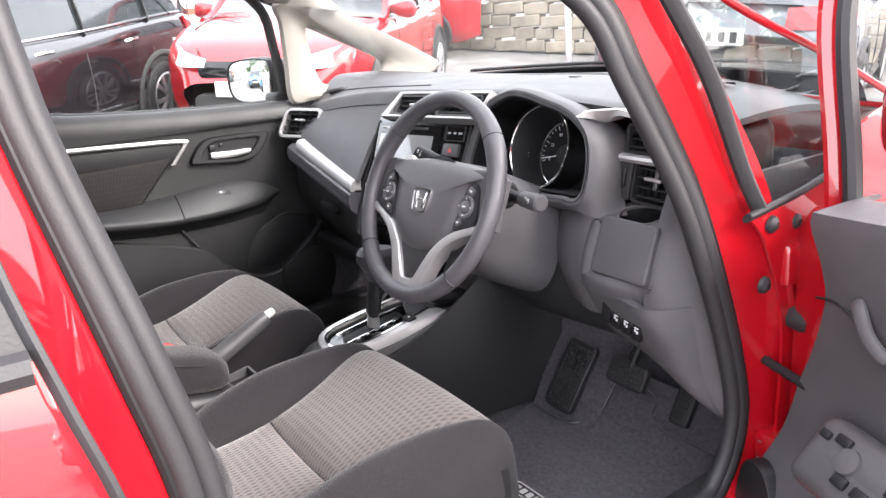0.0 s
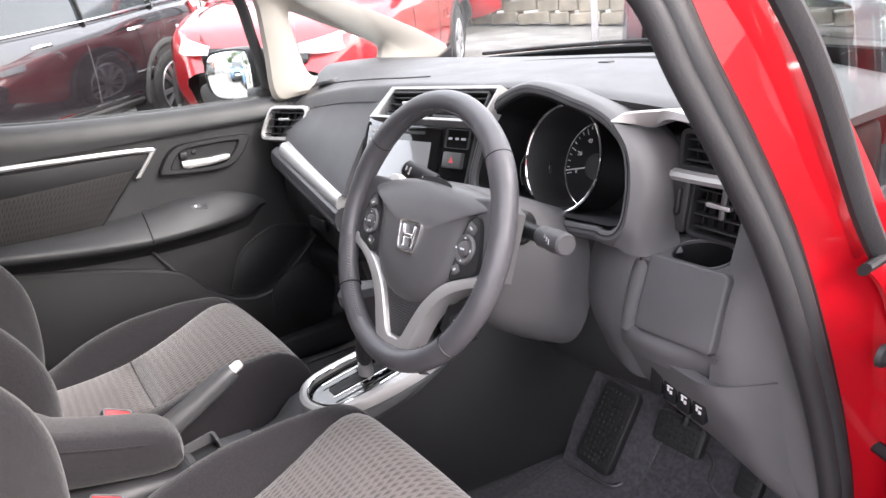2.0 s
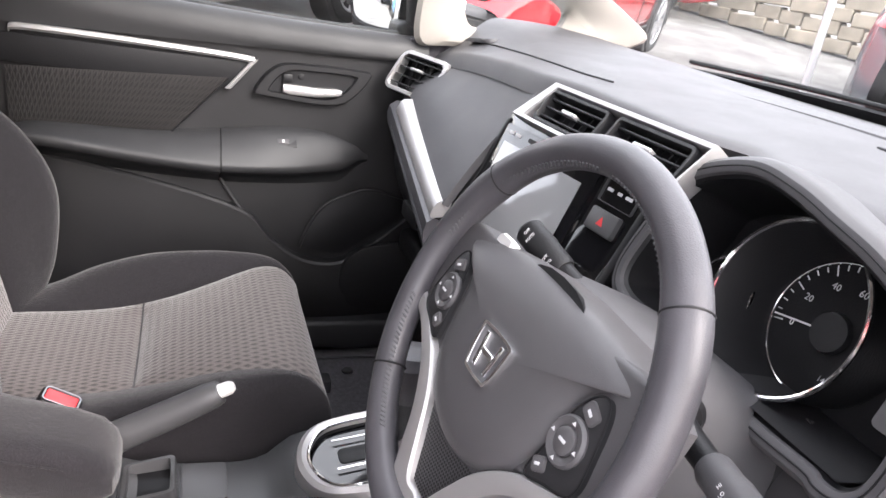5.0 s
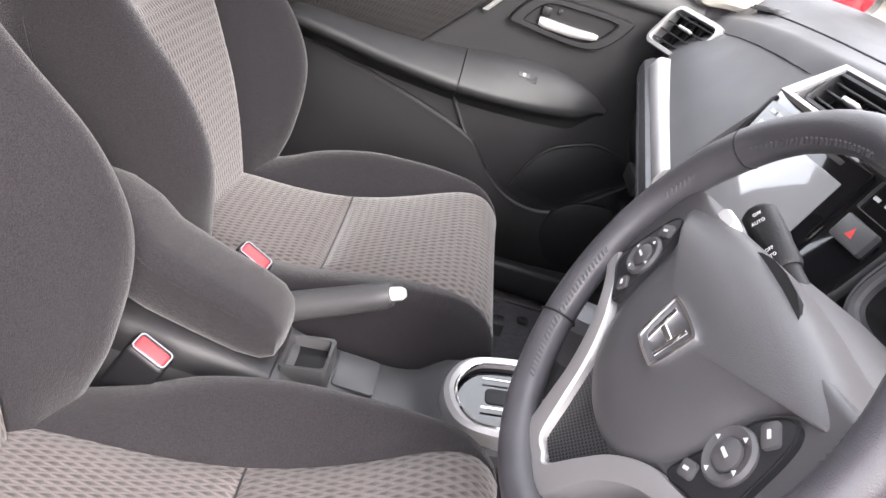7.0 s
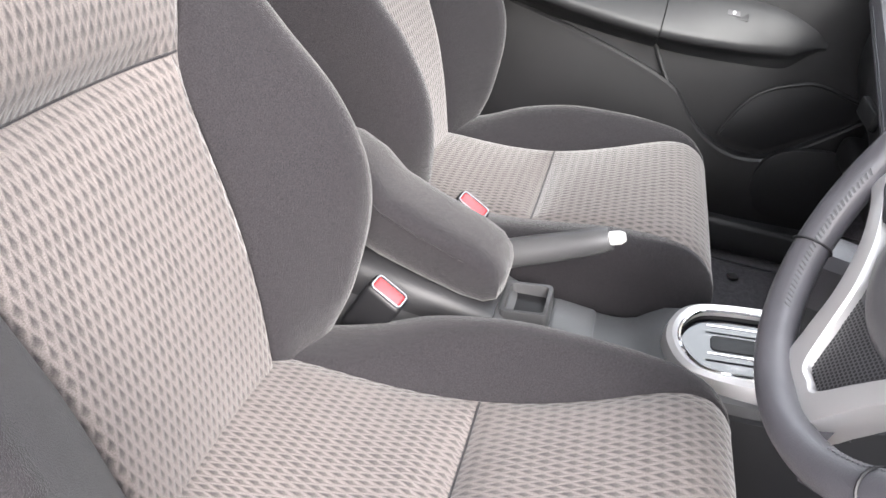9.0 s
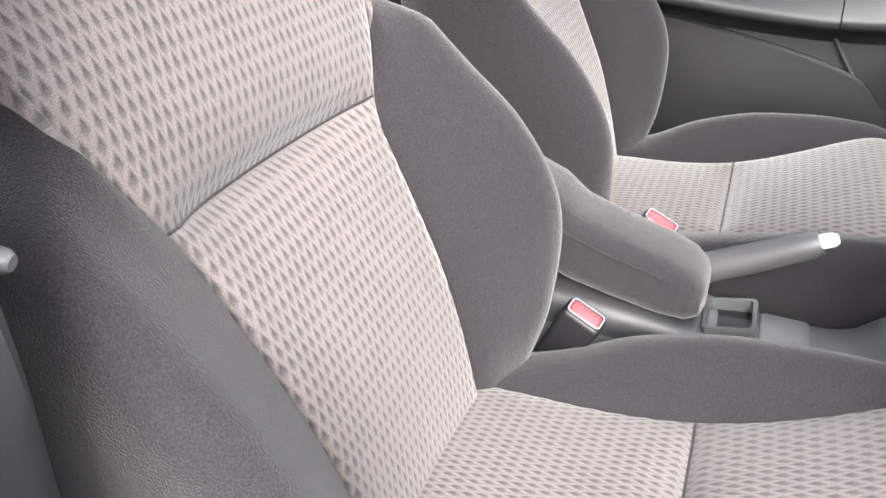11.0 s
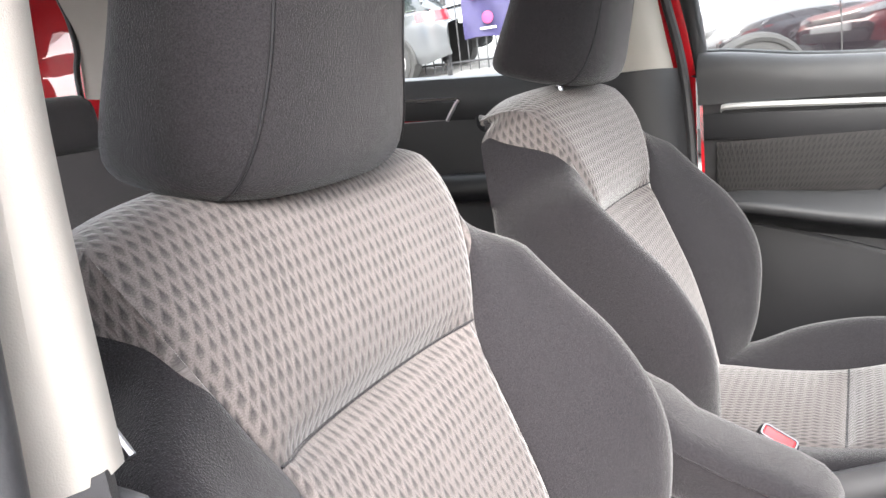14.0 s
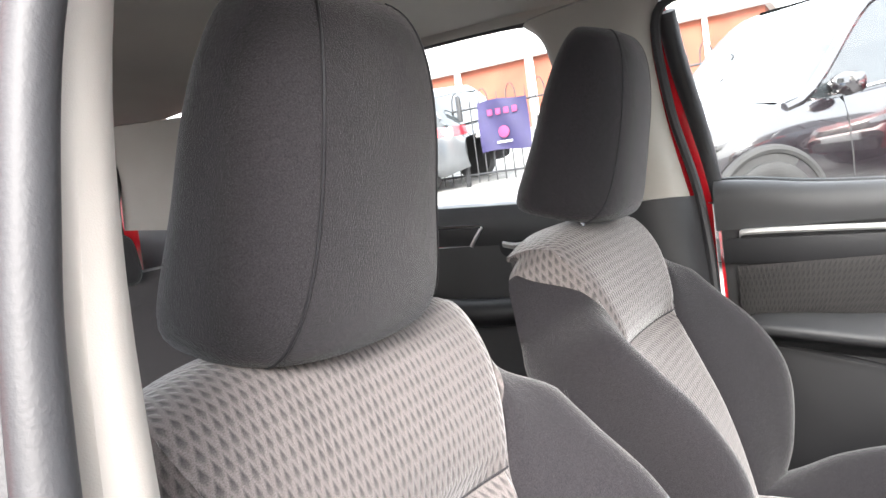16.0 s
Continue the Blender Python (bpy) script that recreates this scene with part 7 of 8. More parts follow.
# front seat belt on the right pillar
belt = thing("seat_belt", (0.66, 0.07, 0.9), "dark seat belt webbing with a silver tongue beside the driver pillar", "seat belt")
part("webbing", skin([[(0.665, 0.05, 0.96), (0.648, 0.01, 0.96)], [(0.680, 0.07, 0.7), (0.664, 0.03, 0.7)], [(0.69, 0.10, 0.42), (0.68, 0.06, 0.42)]], 14, 2, 0.0015, (0.8, 0, 0.8)), PLASTIC, belt)
part("tongue", tube([(0.650, 0.060, 0.985), (0.650, 0.078, 0.964)], 0.0028, 8), STEEL, belt, "silver tongue")
part("guide_knob", tube([(0.664, 0.068, 0.950), (0.660, 0.080, 0.945), (0.657, 0.087, 0.942), (0.656, 0.090, 0.941)], [0.006, 0.0068, 0.0065, 0.004], 14), CONSOLE, belt)

# ---- open driver door ----
DH, DA = Vector((0.805, 1.075, 0)), radians(66)
dx, dy = Vector((math.sin(DA), -math.cos(DA), 0)), Vector((math.cos(DA), math.sin(DA), 0))
DM = Matrix((dx, (0, 0, 1), dx.cross(Vector((0, 0, 1))))).transposed().to_4x4()
DM.translation = DH
inner_n = DM.to_3x3() @ Vector((0, 0, 1))
odoor = thing("door_4", DH + Vector((0, 0, 0.35)), "open driver door with black inner trim and red frame", "car door", kind="structure")
part("door_shell", slab([(0.0, 0.35), (0.0, 0.86), (0.03, 0.895), (1.04, 0.98), (1.06, 0.9), (1.05, 0.5), (1.0, 0.33)], DM @ Matrix.Translation((0, 0, 0.0)), 0.12, 0.01), RED, odoor, "glossy red door shell")
FRONT = [(0.36, -0.02), (0.497, 0.013), (0.62, 0.040), (0.70, 0.078), (0.755, 0.104), (0.80, 0.120), (0.85, 0.112), (0.89, 0.096), (0.92, 0.096)]
PROFILE = [(0.36, 0.082), (0.43, 0.078), (0.48, 0.062), (0.53, 0.040), (0.58, 0.030), (0.66, 0.030), (0.74, 0.042), (0.80, 0.054), (0.86, 0.062), (0.90, 0.066), (0.92, 0.066)]


def door_trim(u, v):
    """Inner trim of the open door: a ledge on top, a hollow face, a flare above the pocket."""
    k = min(1.0, v / 0.86)
    z = 0.36 + 0.552 * k
    x0 = lerp_table(z, FRONT)
    x = x0 + (1.02 - x0) * u
    w = lerp_table(z, PROFILE) + 0.002
    rise = 0.085 * (x - 0.1) * k ** 6
    if v > 0.86:
        a = (v - 0.86) / 0.14
        w, rise = w * (1 - a) - 0.012 * a, rise + 0.010 * math.sin(a * math.pi * 0.5)
    edge = max(0.0, 1 - u / 0.03)
    return DM @ Vector((x, z + rise, w - 0.05 * edge ** 2))


# Driver's door trim in paler DASH: the light it catches is put into colour.
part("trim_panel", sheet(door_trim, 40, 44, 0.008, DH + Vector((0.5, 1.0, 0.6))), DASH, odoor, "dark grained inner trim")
part("trim_joint", tube([DM @ Vector((x, y, w)) for x, y, w in [(p.x, p.y, p.z) for p in catmull([(0.126, 0.790, 0.0555), (0.16, 0.796, 0.0560), (0.194, 0.787, 0.0545), (0.225, 0.765, 0.050), (0.26, 0.735, 0.044), (0.34, 0.715, 0.040), (0.60, 0.71, 0.040)], 30)]], 0.0022, 6), PLASTIC_DEEP, odoor)
part("door_armrest", moved(rbox((0.60, 0.575, 0.065), (0.80, 0.09, 0.09), 0.03, 4), DM), DASH, odoor)
part("switch_panel", moved(rbox((0.300, 0.590, 0.085), (0.24, 0.11, 0.05), 0.022, 4, pose(0, 0, 0, -42)), DM), CONSOLE, odoor, "grey window switch panel")
SWP = DM @ pose(0.300, 0.590, 0.085, -42, 0, 0) @ Matrix.Translation((0, 0, 0.025))
for du, dv, w, h in ((-0.092, 0.022, 0.018, 0.012), (-0.062, 0.028, 0.026, 0.014), (-0.030, -0.018, 0.024, 0.016), (0.004, -0.018, 0.024, 0.016), (0.040, 0.010, 0.026, 0.018), (0.040, -0.020, 0.026, 0.018)):
    part("window_key", moved(rbox((du, dv, 0.002), (w, h, 0.008), 0.003), SWP), PLASTIC_DEEP, odoor)
part("mirror_dial", revolve([(0.0, 0.0), (0.019, 0.0), (0.018, 0.005), (0.010, 0.007), (0.0, 0.006)], SWP @ Matrix.Translation((-0.040, 0.008, 0)), 24), DASH, odoor)
part("speaker_grille", slab([(p.x, p.y) for p in catmull([(0.0, 0.37, 0), (0.014, 0.455, 0), (0.045, 0.480, 0), (0.082, 0.462, 0), (0.10, 0.38, 0), (0.05, 0.34, 0)], 30, True)], DM @ Matrix.Translation((0, 0, 0.090)), 0.03, 0.004), PLASTIC_DEEP, odoor)
part("pull_handle", tube([DM @ p for p in catmull([(0.205, 0.812, 0.056), (0.222, 0.805, 0.066), (0.236, 0.775, 0.064), (0.262, 0.748, 0.056)], 14)], [0.006] + [0.010] * 12 + [0.006], 10, flat=0.6), DASH, odoor, "grey handle edge")
wf = catmull([(0.058, 0.88, -0.03), (0.045, 0.98, -0.03), (0.015, 1.19, -0.03), (0.02, 1.34, -0.08), (0.36, 1.42, -0.15), (0.62, 1.44, -0.16), (0.98, 1.42, -0.155), (1.03, 1.2, -0.08), (1.05, 1.0, -0.03)], 60)
part("window_frame", tube([DM @ p for p in wf], 0.022, 10, flat=0.6), RED, odoor, "red window frame")
part("window_seal", tube([DM @ (p + Vector((0.034, -0.004, 0.006))) for p in wf], 0.014, 8), RUBBER, odoor)
for z0 in (0.46, 0.80):
    hg = part("hinge", rbox((0.793, 1.075, z0), (0.05, 0.07, 0.07), 0.01, 2), RED, odoor, "red painted hinge")
    for d in (-0.02, 0.02):
        part("bolt", revolve([(0.0, 0.0), (0.010, 0.0), (0.010, 0.006), (0.0, 0.007)], basis((0.778, 1.045 + d * 0.2, z0 + d), (0, 1, 0.2), (0, 0, 1)) @ pose(0, 0, 0, 0, 0, 0), 6), STEEL, hg)
for y, z in ((1.005, 0.876), (1.067, 0.868), (0.997, 0.780)):
    part("body_plug", revolve([(0.0, 0.0), (0.014, 0.0), (0.013, 0.006), (0.006, 0.011), (0.0, 0.011)], basis((0.804 if y > 1 else 0.800, y, z), (0, 1, 0.2), (0.1, 0, 1)), 20), RUBBER, odoor, "black rubber plug")
part("check_strap", tube([(0.745, 1.06, 0.632), (0.80, 1.04, 0.628), (0.87, 1.02, 0.622)], 0.008, 8, flat=0.6), PLASTIC_DEEP, odoor, "black door check strap")
part("door_gaiter", tube([(0.77, 1.09, 0.70), (0.80, 1.085, 0.705), (0.84, 1.08, 0.70)], 0.022, 12), RUBBER, odoor)
rmir = thing("door_mirror", (1.0, 1.2, 1.0), "red door mirror casing on the open door", "mirror", "door mirrors")
part("casing", rbox(DM @ Vector((0.10, 1.03, -0.16)), (0.13, 0.20, 0.15), 0.05, 4), RED, rmir)
# closed lower half of the tailgate behind the rear seat
part("tailgate_trim", skin([[(-0.50, -1.70, 0.45), (0, -1.76, 0.45), (0.50, -1.70, 0.45)], [(-0.50, -1.72, 0.85), (0, -1.78, 0.85), (0.50, -1.72, 0.85)], [(-0.48, -1.69, 1.16), (0, -1.74, 1.17), (0.48, -1.69, 1.16)]], 8, 10, 0.02, (0, -3, 0.8)), PLASTIC, shell)
# outside of the car's tail, and its wheels
for s in (-1, 1):
    part("rear_wing", skin([[(s * 0.835, -0.95, 0.32), (s * 0.83, -1.35, 0.36), (s * 0.74, -1.80, 0.40)], [(s * 0.845, -0.95, 0.70), (s * 0.83, -1.40, 0.75), (s * 0.72, -1.84, 0.80)], [(s * 0.812, -0.95, 1.06), (s * 0.77, -1.40, 1.10), (s * 0.66, -1.80, 1.14)]], 10, 10, 0.008, (0, -1.3, 0.6)), RED, shell, "glossy red rear wing")
    part("rear_quarter", skin([[(s * 0.812, -0.95, 1.06), (s * 0.77, -1.40, 1.10), (s * 0.66, -1.80, 1.14)], [(s * 0.72, -0.92, 1.30), (s * 0.69, -1.38, 1.32), (s * 0.61, -1.76, 1.34)], [(s * 0.635, -0.88, 1.465), (s * 0.62, -1.35, 1.47), (s * 0.57, -1.72, 1.47)]], 10, 10, 0.008, (0, -1.3, 1.2)), RED, shell)
    for y in (-0.78, 1.75):
        hubm = basis((s * 0.745, y, 0.31), (0, 1, 0), (0, 0, s))
        wh = part("wheel", revolve([(0.20, -0.085), (0.27, -0.090), (0.300, -0.075), (0.308, -0.03), (0.308, 0.03), (0.300, 0.075), (0.27, 0.090), (0.20, 0.085)], hubm, 40), RUBBER, shell, "black tyre on a silver alloy wheel")
        part("rim", revolve([(0.0, 0.060), (0.05, 0.062), (0.06, 0.045), (0.17, 0.060), (0.195, 0.080), (0.205, 0.084), (0.205, -0.08)], hubm, 40), SILVER, wh, "silver alloy rim")
part("tailgate", skin([[(-0.70, -1.81, 0.36), (0, -1.90, 0.36), (0.70, -1.81, 0.36)], [(-0.70, -1.84, 0.80), (0, -1.92, 0.80), (0.70, -1.84, 0.80)], [(-0.64, -1.79, 1.15), (0, -1.84, 1.16), (0.64, -1.79, 1.15)]], 8, 12, 0.012, (0, -1, 0.8)), RED, shell, "glossy red lower tailgate")


# ---- outside: parked cars, fence, wall, buildings, trees ----
CAR_GLASS = material("tinted_glass", (0.02, 0.024, 0.026), 0.04, coat=1.0)
TYRE = material("tyre", (0.03, 0.03, 0.03), 0.8, grain=0.4, scale=90, spread=0.2)
ALLOY = material("alloy", (0.55, 0.55, 0.56), 0.3, metal=0.9, spread=0.06)
LAMP_RED = material("lamp_red", (0.45, 0.01, 0.015), 0.12, coat=1.0)
LAMP_CLEAR = material("lamp_clear", (0.72, 0.74, 0.76), 0.1, coat=1.0, spread=0.2, big=30)
PLATE = material("plate", (0.78, 0.78, 0.76), 0.5)


def parked_car(at, heading, paint, label, length=4.2, width=1.78, height=1.58, plate=None):
    """A parked five-door car: lofted body, glasshouse, pillars, wheels, lamps, handles and mirrors. Local x ahead, y left, z up."""
    x0, y0 = at
    m = Matrix.Translation((x0, y0, ground_z(x0, y0))) @ Matrix.Rotation(math.atan(0.118), 4, 'Y') @ pose(0, 0, 0, 0, 0, heading)
    root = thing("parked_car", (x0, y0, ground_z(x0, y0)), label, "car", "parked cars")
    P = lambda name, bm, mat, lab="", parent=root: part(name, moved(bm, m), mat, parent, lab)
    L, W, H = length / 2, width / 2, height
    belt = [(-L, 0.80), (-L * 0.95, 1.00), (-L * 0.8, 1.05), (-0.2 * L, 0.99), (0.35 * L, 0.96), (0.48 * L, 0.97), (0.75 * L, 0.90), (0.93 * L, 0.76), (L, 0.55)]
    half = [(-L, 0.70 * W), (-L * 0.93, 0.92 * W), (-0.6 * L, W), (0.6 * L, W), (0.88 * L, 0.90 * W), (L, 0.62 * W)]
    st = [-L + 2 * L * k / 48 for k in range(49)]
    rings = []
    for x in st:
        b, w = lerp_table(x, belt), lerp_table(x, half)
        lo = 0.24 + 0.10 * max(0, (abs(x) - 0.85 * L) / (0.15 * L))
        sec = [(-w * 0.90, lo), (-w * 0.985, lo + 0.12), (-w, lo + (b - lo) * 0.45), (-w * 0.985, lo + (b - lo) * 0.80), (-w * 0.93, b - 0.02), (-w * 0.80, b + 0.006), (-w * 0.4, b + 0.02), (0, b + 0.026)]
        sec = sec + [(-y, z) for y, z in sec[-2::-1]]
        rings.append([(x, q.x, q.z) for q in catmull([(y, 0, z) for y, z in sec], 41)])
    body = P("body", loft(rings, closed=False, cap=False), paint)
    end = lambda ring: [(p[0], p[1], p[2]) for p in ring]
    # glasshouse
    base0, roof0, roof1, base1 = 0.52 * L, 0.12 * L, -0.70 * L, -0.97 * L
    gl, rf = [], []
    for k in range(31):
        t = k / 30
        x = base0 + (base1 - base0) * t
        b = lerp_table(x, belt)
        top = lerp_table(x, [(base1, 1.02), (roof1 - 0.1, H - 0.10), (roof1 + 0.12, H - 0.035), (-0.25 * L, H), (roof0 - 0.1, H - 0.02), (roof0 + 0.12, H - 0.09), (base0, 0.99)])
        top = max(top, b + 0.01)
        w, f = lerp_table(x, half) * 0.93, max(0.0, (top - b) / 0.6)
        wr = w * (1 - 0.20 * f)
        gl.append([(x, -w, b - 0.03), (x, -(w + wr) / 2 - 0.012, (b + top) / 2), (x, -wr, top - 0.05), (x, -wr * 0.90, top - 0.012), (x, 0, top), (x, wr * 0.90, top - 0.012), (x, wr, top - 0.05), (x, (w + wr) / 2 + 0.012, (b + top) / 2), (x, w, b - 0.03)])
    P("glasshouse", loft(gl, closed=False, cap=False), CAR_GLASS, "dark tinted glass")
    P("roof", loft([[(p[0], p[1] * 1.012, p[2] + 0.012) for p in g[2:7]] for g in gl[9:27]], closed=False, cap=False), paint)
    for s in (0, 1):
        i = (1, 2) if s == 0 else (7, 6)
        e = (0, 1, 2) if s == 0 else (8, 7, 6)
        for a, w in ((14, 0.03), (22, 0.035)):
            P("pillar", tube([Vector(gl[a][j]) * 1.0 + Vector((0, (-1 if s == 0 else 1) * 0.006, 0)) for j in e], w, 6, flat=0.4), TYRE)
        P("screen_pillar", tube([Vector(g[e[2]]) for g in gl[0:12]], 0.035, 8), paint)
        P("roof_edge", tube([Vector(g[e[2]]) for g in gl[11:29]], 0.028, 8), paint)
        P("waist_trim", tube([Vector(g[e[0]]) + Vector((0, (-1 if s == 0 else 1) * 0.012, 0.035)) for g in gl[3:28]], 0.010, 6), CHROME)
    # wheels
    for ax in (0.62 * L, -0.60 * L):
        for s in (-1, 1):
            c = Vector((ax, s * (W - 0.09), 0.325))
            wm = Matrix.Translation(c) @ basis((0, 0, 0), (s, 0, 0), (0, 0, 1)) @ pose(0, 0, 0, 0, 0, 0)
            wm = basis(c, (1, 0, 0), (0, 0, 1)) if s < 0 else basis(c, (-1, 0, 0), (0, 0, 1))
            P("wheel_arch", moved(tube([(0.40 * math.cos(t), 0.40 * math.sin(t), 0.085) for t in (math.pi * k / 24 - 0.15 + 0.3 * k / 24 for k in range(25))], 0.03, 8), wm), TYRE)
            P("arch_well", moved(loft([[(0.385 * math.cos(t), 0.385 * math.sin(t), z) for t in (2 * math.pi * k / 32 for k in range(32))] for z in (0.094, 0.088, -0.1)]), wm), TYRE)
            wh = P("wheel", moved(loft([[(r * math.cos(t), r * math.sin(t), z) for t in (2 * math.pi * k / 36 for k in range(36))] for r, z in ((0.225, 0.108), (0.24, 0.118), (0.29, 0.122), (0.318, 0.112), (0.325, 0.09), (0.325, -0.08), (0.29, -0.1))], cap=False), wm), TYRE)
            P("rim", moved(loft([[(r * math.cos(t), r * math.sin(t), z) for t in (2 * math.pi * k / 36 for k in range(36))] for r, z in ((0.228, 0.110), (0.218, 0.118), (0.205, 0.105), (0.20, 0.04))], cap=False), wm), ALLOY, "", wh)
            P("brake_disc", moved(disc(0.20, Matrix.Translation((0, 0, 0.096)), 0.01, 28), wm), TYRE, "", wh)
            for k in range(10):
                a = 36 * k + (8 if k % 2 else 0)
                P("rim_spoke", moved(slab([(0.03, -0.016), (0.205, -0.030), (0.205, 0.012), (0.03, 0.016)], pose(0, 0, 0.116, 0, 0, a), 0.016, 0.004), wm), ALLOY, "", wh)
            P("hub_cap", moved(disc(0.042, Matrix.Translation((0, 0, 0.119)), 0.012, 20), wm), ALLOY, "", wh)
    # lamps, grille, bumper trims, handles, mirrors, door joints
    for s in (-1, 1):
        P("headlamp", skin([[(0.985 * L, s * 0.40 * W, 0.74), (0.935 * L, s * 0.66 * W, 0.79), (0.80 * L, s * 0.915 * W, 0.86)], [(0.995 * L, s * 0.42 * W, 0.68), (0.955 * L, s * 0.70 * W, 0.68), (0.80 * L, s * 0.945 * W, 0.76)]], 6, 12, 0.02, (0, 0, 0.7)), LAMP_CLEAR, "clear headlamp")
        P("tail_lamp", skin([[(-0.985 * L, s * 0.55 * W, 0.99), (-0.95 * L, s * 0.80 * W, 1.01), (-0.83 * L, s * 0.955 * W, 1.02)], [(-1.005 * L, s * 0.55 * W, 0.86), (-0.965 * L, s * 0.84 * W, 0.86), (-0.84 * L, s * 0.99 * W, 0.88)]], 6, 12, 0.02, (0, 0, 0.9)), LAMP_RED, "red tail lamp")
        for hx in (0.06 * L, -0.42 * L):
            hd = P("door_handle", tube([(hx - 0.09, s * W * 0.985, 0.875), (hx - 0.05, s * (W * 0.985 + 0.03), 0.882), (hx + 0.05, s * (W * 0.985 + 0.03), 0.880), (hx + 0.09, s * W * 0.985, 0.872)], 0.014, 8), CHROME)
        for jx in (0.34 * L, -0.14 * L, -0.55 * L):
            P("door_joint", tube([(jx, s * lerp_table(jx, half) * y, z) for y, z in ((0.945, 0.94), (0.99, 0.80), (1.003, 0.56), (0.992, 0.38))], 0.005, 5), TYRE)
        mr = P("door_mirror", loft([ring_of((0.36 * L, s * (W + d), 1.02), a, b, (0, 0, 1), 18, 0.7) for d, a, b in ((-0.06, 0.03, 0.03), (0.02, 0.07, 0.06), (0.10, 0.08, 0.075), (0.15, 0.06, 0.06), (0.165, 0.03, 0.03))]), paint)
        P("sill_trim", tube([(-0.38 * L, s * W * 0.985, 0.31), (0.40 * L, s * W * 0.985, 0.31)], 0.035, 8, flat=0.5), TYRE)
        P("sill_line", tube([(-0.38 * L, s * W * 1.0, 0.375), (0.40 * L, s * W * 1.0, 0.365)], 0.008, 6), CHROME)
    P("grille", slab(rounded(0.95 * W, 0.13, 0.05), basis((0.985 * L, 0, 0.66), (0, 1, 0), (-0.25, 0, 1)) , 0.05, 0.01), GLOSS)
    P("lower_grille", slab(rounded(1.05 * W, 0.15, 0.06), basis((1.0 * L, 0, 0.40), (0, 1, 0), (0.05, 0, 1)), 0.08, 0.01), TYRE)
    P("front_plate", slab(rounded(0.52, 0.11, 0.01), basis((1.01 * L, 0, 0.52), (0, 1, 0), (0, 0, 1)), 0.02, 0.003), PLATE)
    P("rear_plate", slab(rounded(0.52, 0.11, 0.01), basis((-1.012 * L, 0, 0.80), (0, -1, 0), (0, 0, 1)), 0.06, 0.003), PLATE)
    for k in range(6):
        P("plate_bar", slab(rounded(0.045, 0.07, 0.004), basis((-1.012 * L - 0.001, 0.20 - 0.08 * k, 0.80), (0, -1, 0), (0, 0, 1)), 0.002, 0), TYRE)
    P("bonnet_joint", tube([(0.52 * L, -0.78 * W, 0.985), (0.75 * L, -0.74 * W, 0.915), (0.95 * L, -0.5 * W, 0.765)], 0.006, 5), TYRE)
    return root


DARK_PAINT = material("black_paint", (0.012, 0.010, 0.012), 0.16, coat=1.0, spread=0.1)
DARK_PAINT.node_tree.nodes["Principled BSDF"].inputs["Coat IOR"].default_value = 1.8
GREY_PAINT = material("grey_paint", (0.20, 0.22, 0.24), 0.25, metal=0.4, coat=1.0, spread=0.05)
SILVER_PAINT = material("silver_car_paint", (0.12, 0.125, 0.132), 0.25, metal=0.5, coat=1.0, spread=0.05)
BLUE_PAINT = material("blue_paint", (0.10, 0.24, 0.42), 0.25, metal=0.3, coat=1.0, spread=0.05)
WHITE_PAINT = material("white_paint", (0.75, 0.75, 0.75), 0.2, coat=1.0, spread=0.03)
parked_car((-5.55, 0.22), -48, DARK_PAINT, "black compact SUV parked beside the fence", 4.3, 1.79, 1.60)
parked_car((-5.45, 3.35), -45, RED, "red hatchback parked nose towards the path", 4.0, 1.72, 1.52)
parked_car((-9.15, 5.7), 225, RED, "red hatchback parked beside a stone wall", 4.0, 1.72, 1.52)
parked_car((-2.75, 6.5), 112, GREY_PAINT, "dark grey SUV seen from behind with a white plate", 4.5, 1.84, 1.66)
parked_car((-10.2, -7.2), -98, SILVER_PAINT, "silver SUV parked along the fence", 4.5, 1.82, 1.66)
parked_car((-2.9, -6.6), 80, BLUE_PAINT, "pale blue car parked behind", 4.2, 1.76, 1.5)
parked_car((-0.6, 10.6), 20, WHITE_PAINT, "white car parked further up", 4.2, 1.8, 1.6)
# Unseen car, added so paint and glass on this side have something to reflect.
parked_car((4.6, 4.4), -70, SILVER_PAINT, "unseen silver car added beyond the lane for reflections", 4.3, 1.8, 1.55)

# iron fence with hooped tops
IRON = material("iron", (0.02, 0.02, 0.022), 0.5, spread=0.2)
fence = thing("fence", (-9.4, -2, 0.75), "black iron railing fence with hooped tops", "fence")
fz = ground_z(-9.4, -2)
bar_mesh = None
for k in range(102):
    y = -13.0 + 0.16 * k
    z0 = ground_z(-9.4, y)
    if bar_mesh is None:
        first = part("bar", tube([(0, 0, 0.05), (0, 0, 1.28), (0, 0, 1.42)], [0.011, 0.011, 0.004], 6), IRON, fence)
        bar_mesh = first.data
        first.location = (-9.4, y, z0)
    else:
        b = new("bar", bar_mesh)
        b.parent, b.matrix_parent_inverse, b.location = fence, fence.matrix_basis.inverted(), (-9.4, y, z0)
    if k % 3 == 0:
        part("hoop", tube([(-9.4, y + 0.08 - 0.08 * math.cos(t), z0 + 1.28 + 0.22 * math.sin(t)) for t in (math.pi * q / 10 for q in range(11))], 0.009, 6), IRON, fence)
for z in (0.18, 1.22):
    part("rail", tube([(-9.4, -13 + 2.4 * k, ground_z(-9.4, -13 + 2.32 * k) + z) for k in range(8)], 0.018, 6), IRON, fence)
for k in range(7):
    part("post", rbox((-9.4, -13 + 2.6 * k, ground_z(-9.4, -13 + 2.6 * k) + 0.7), (0.06, 0.06, 1.5), 0.006), IRON, fence)

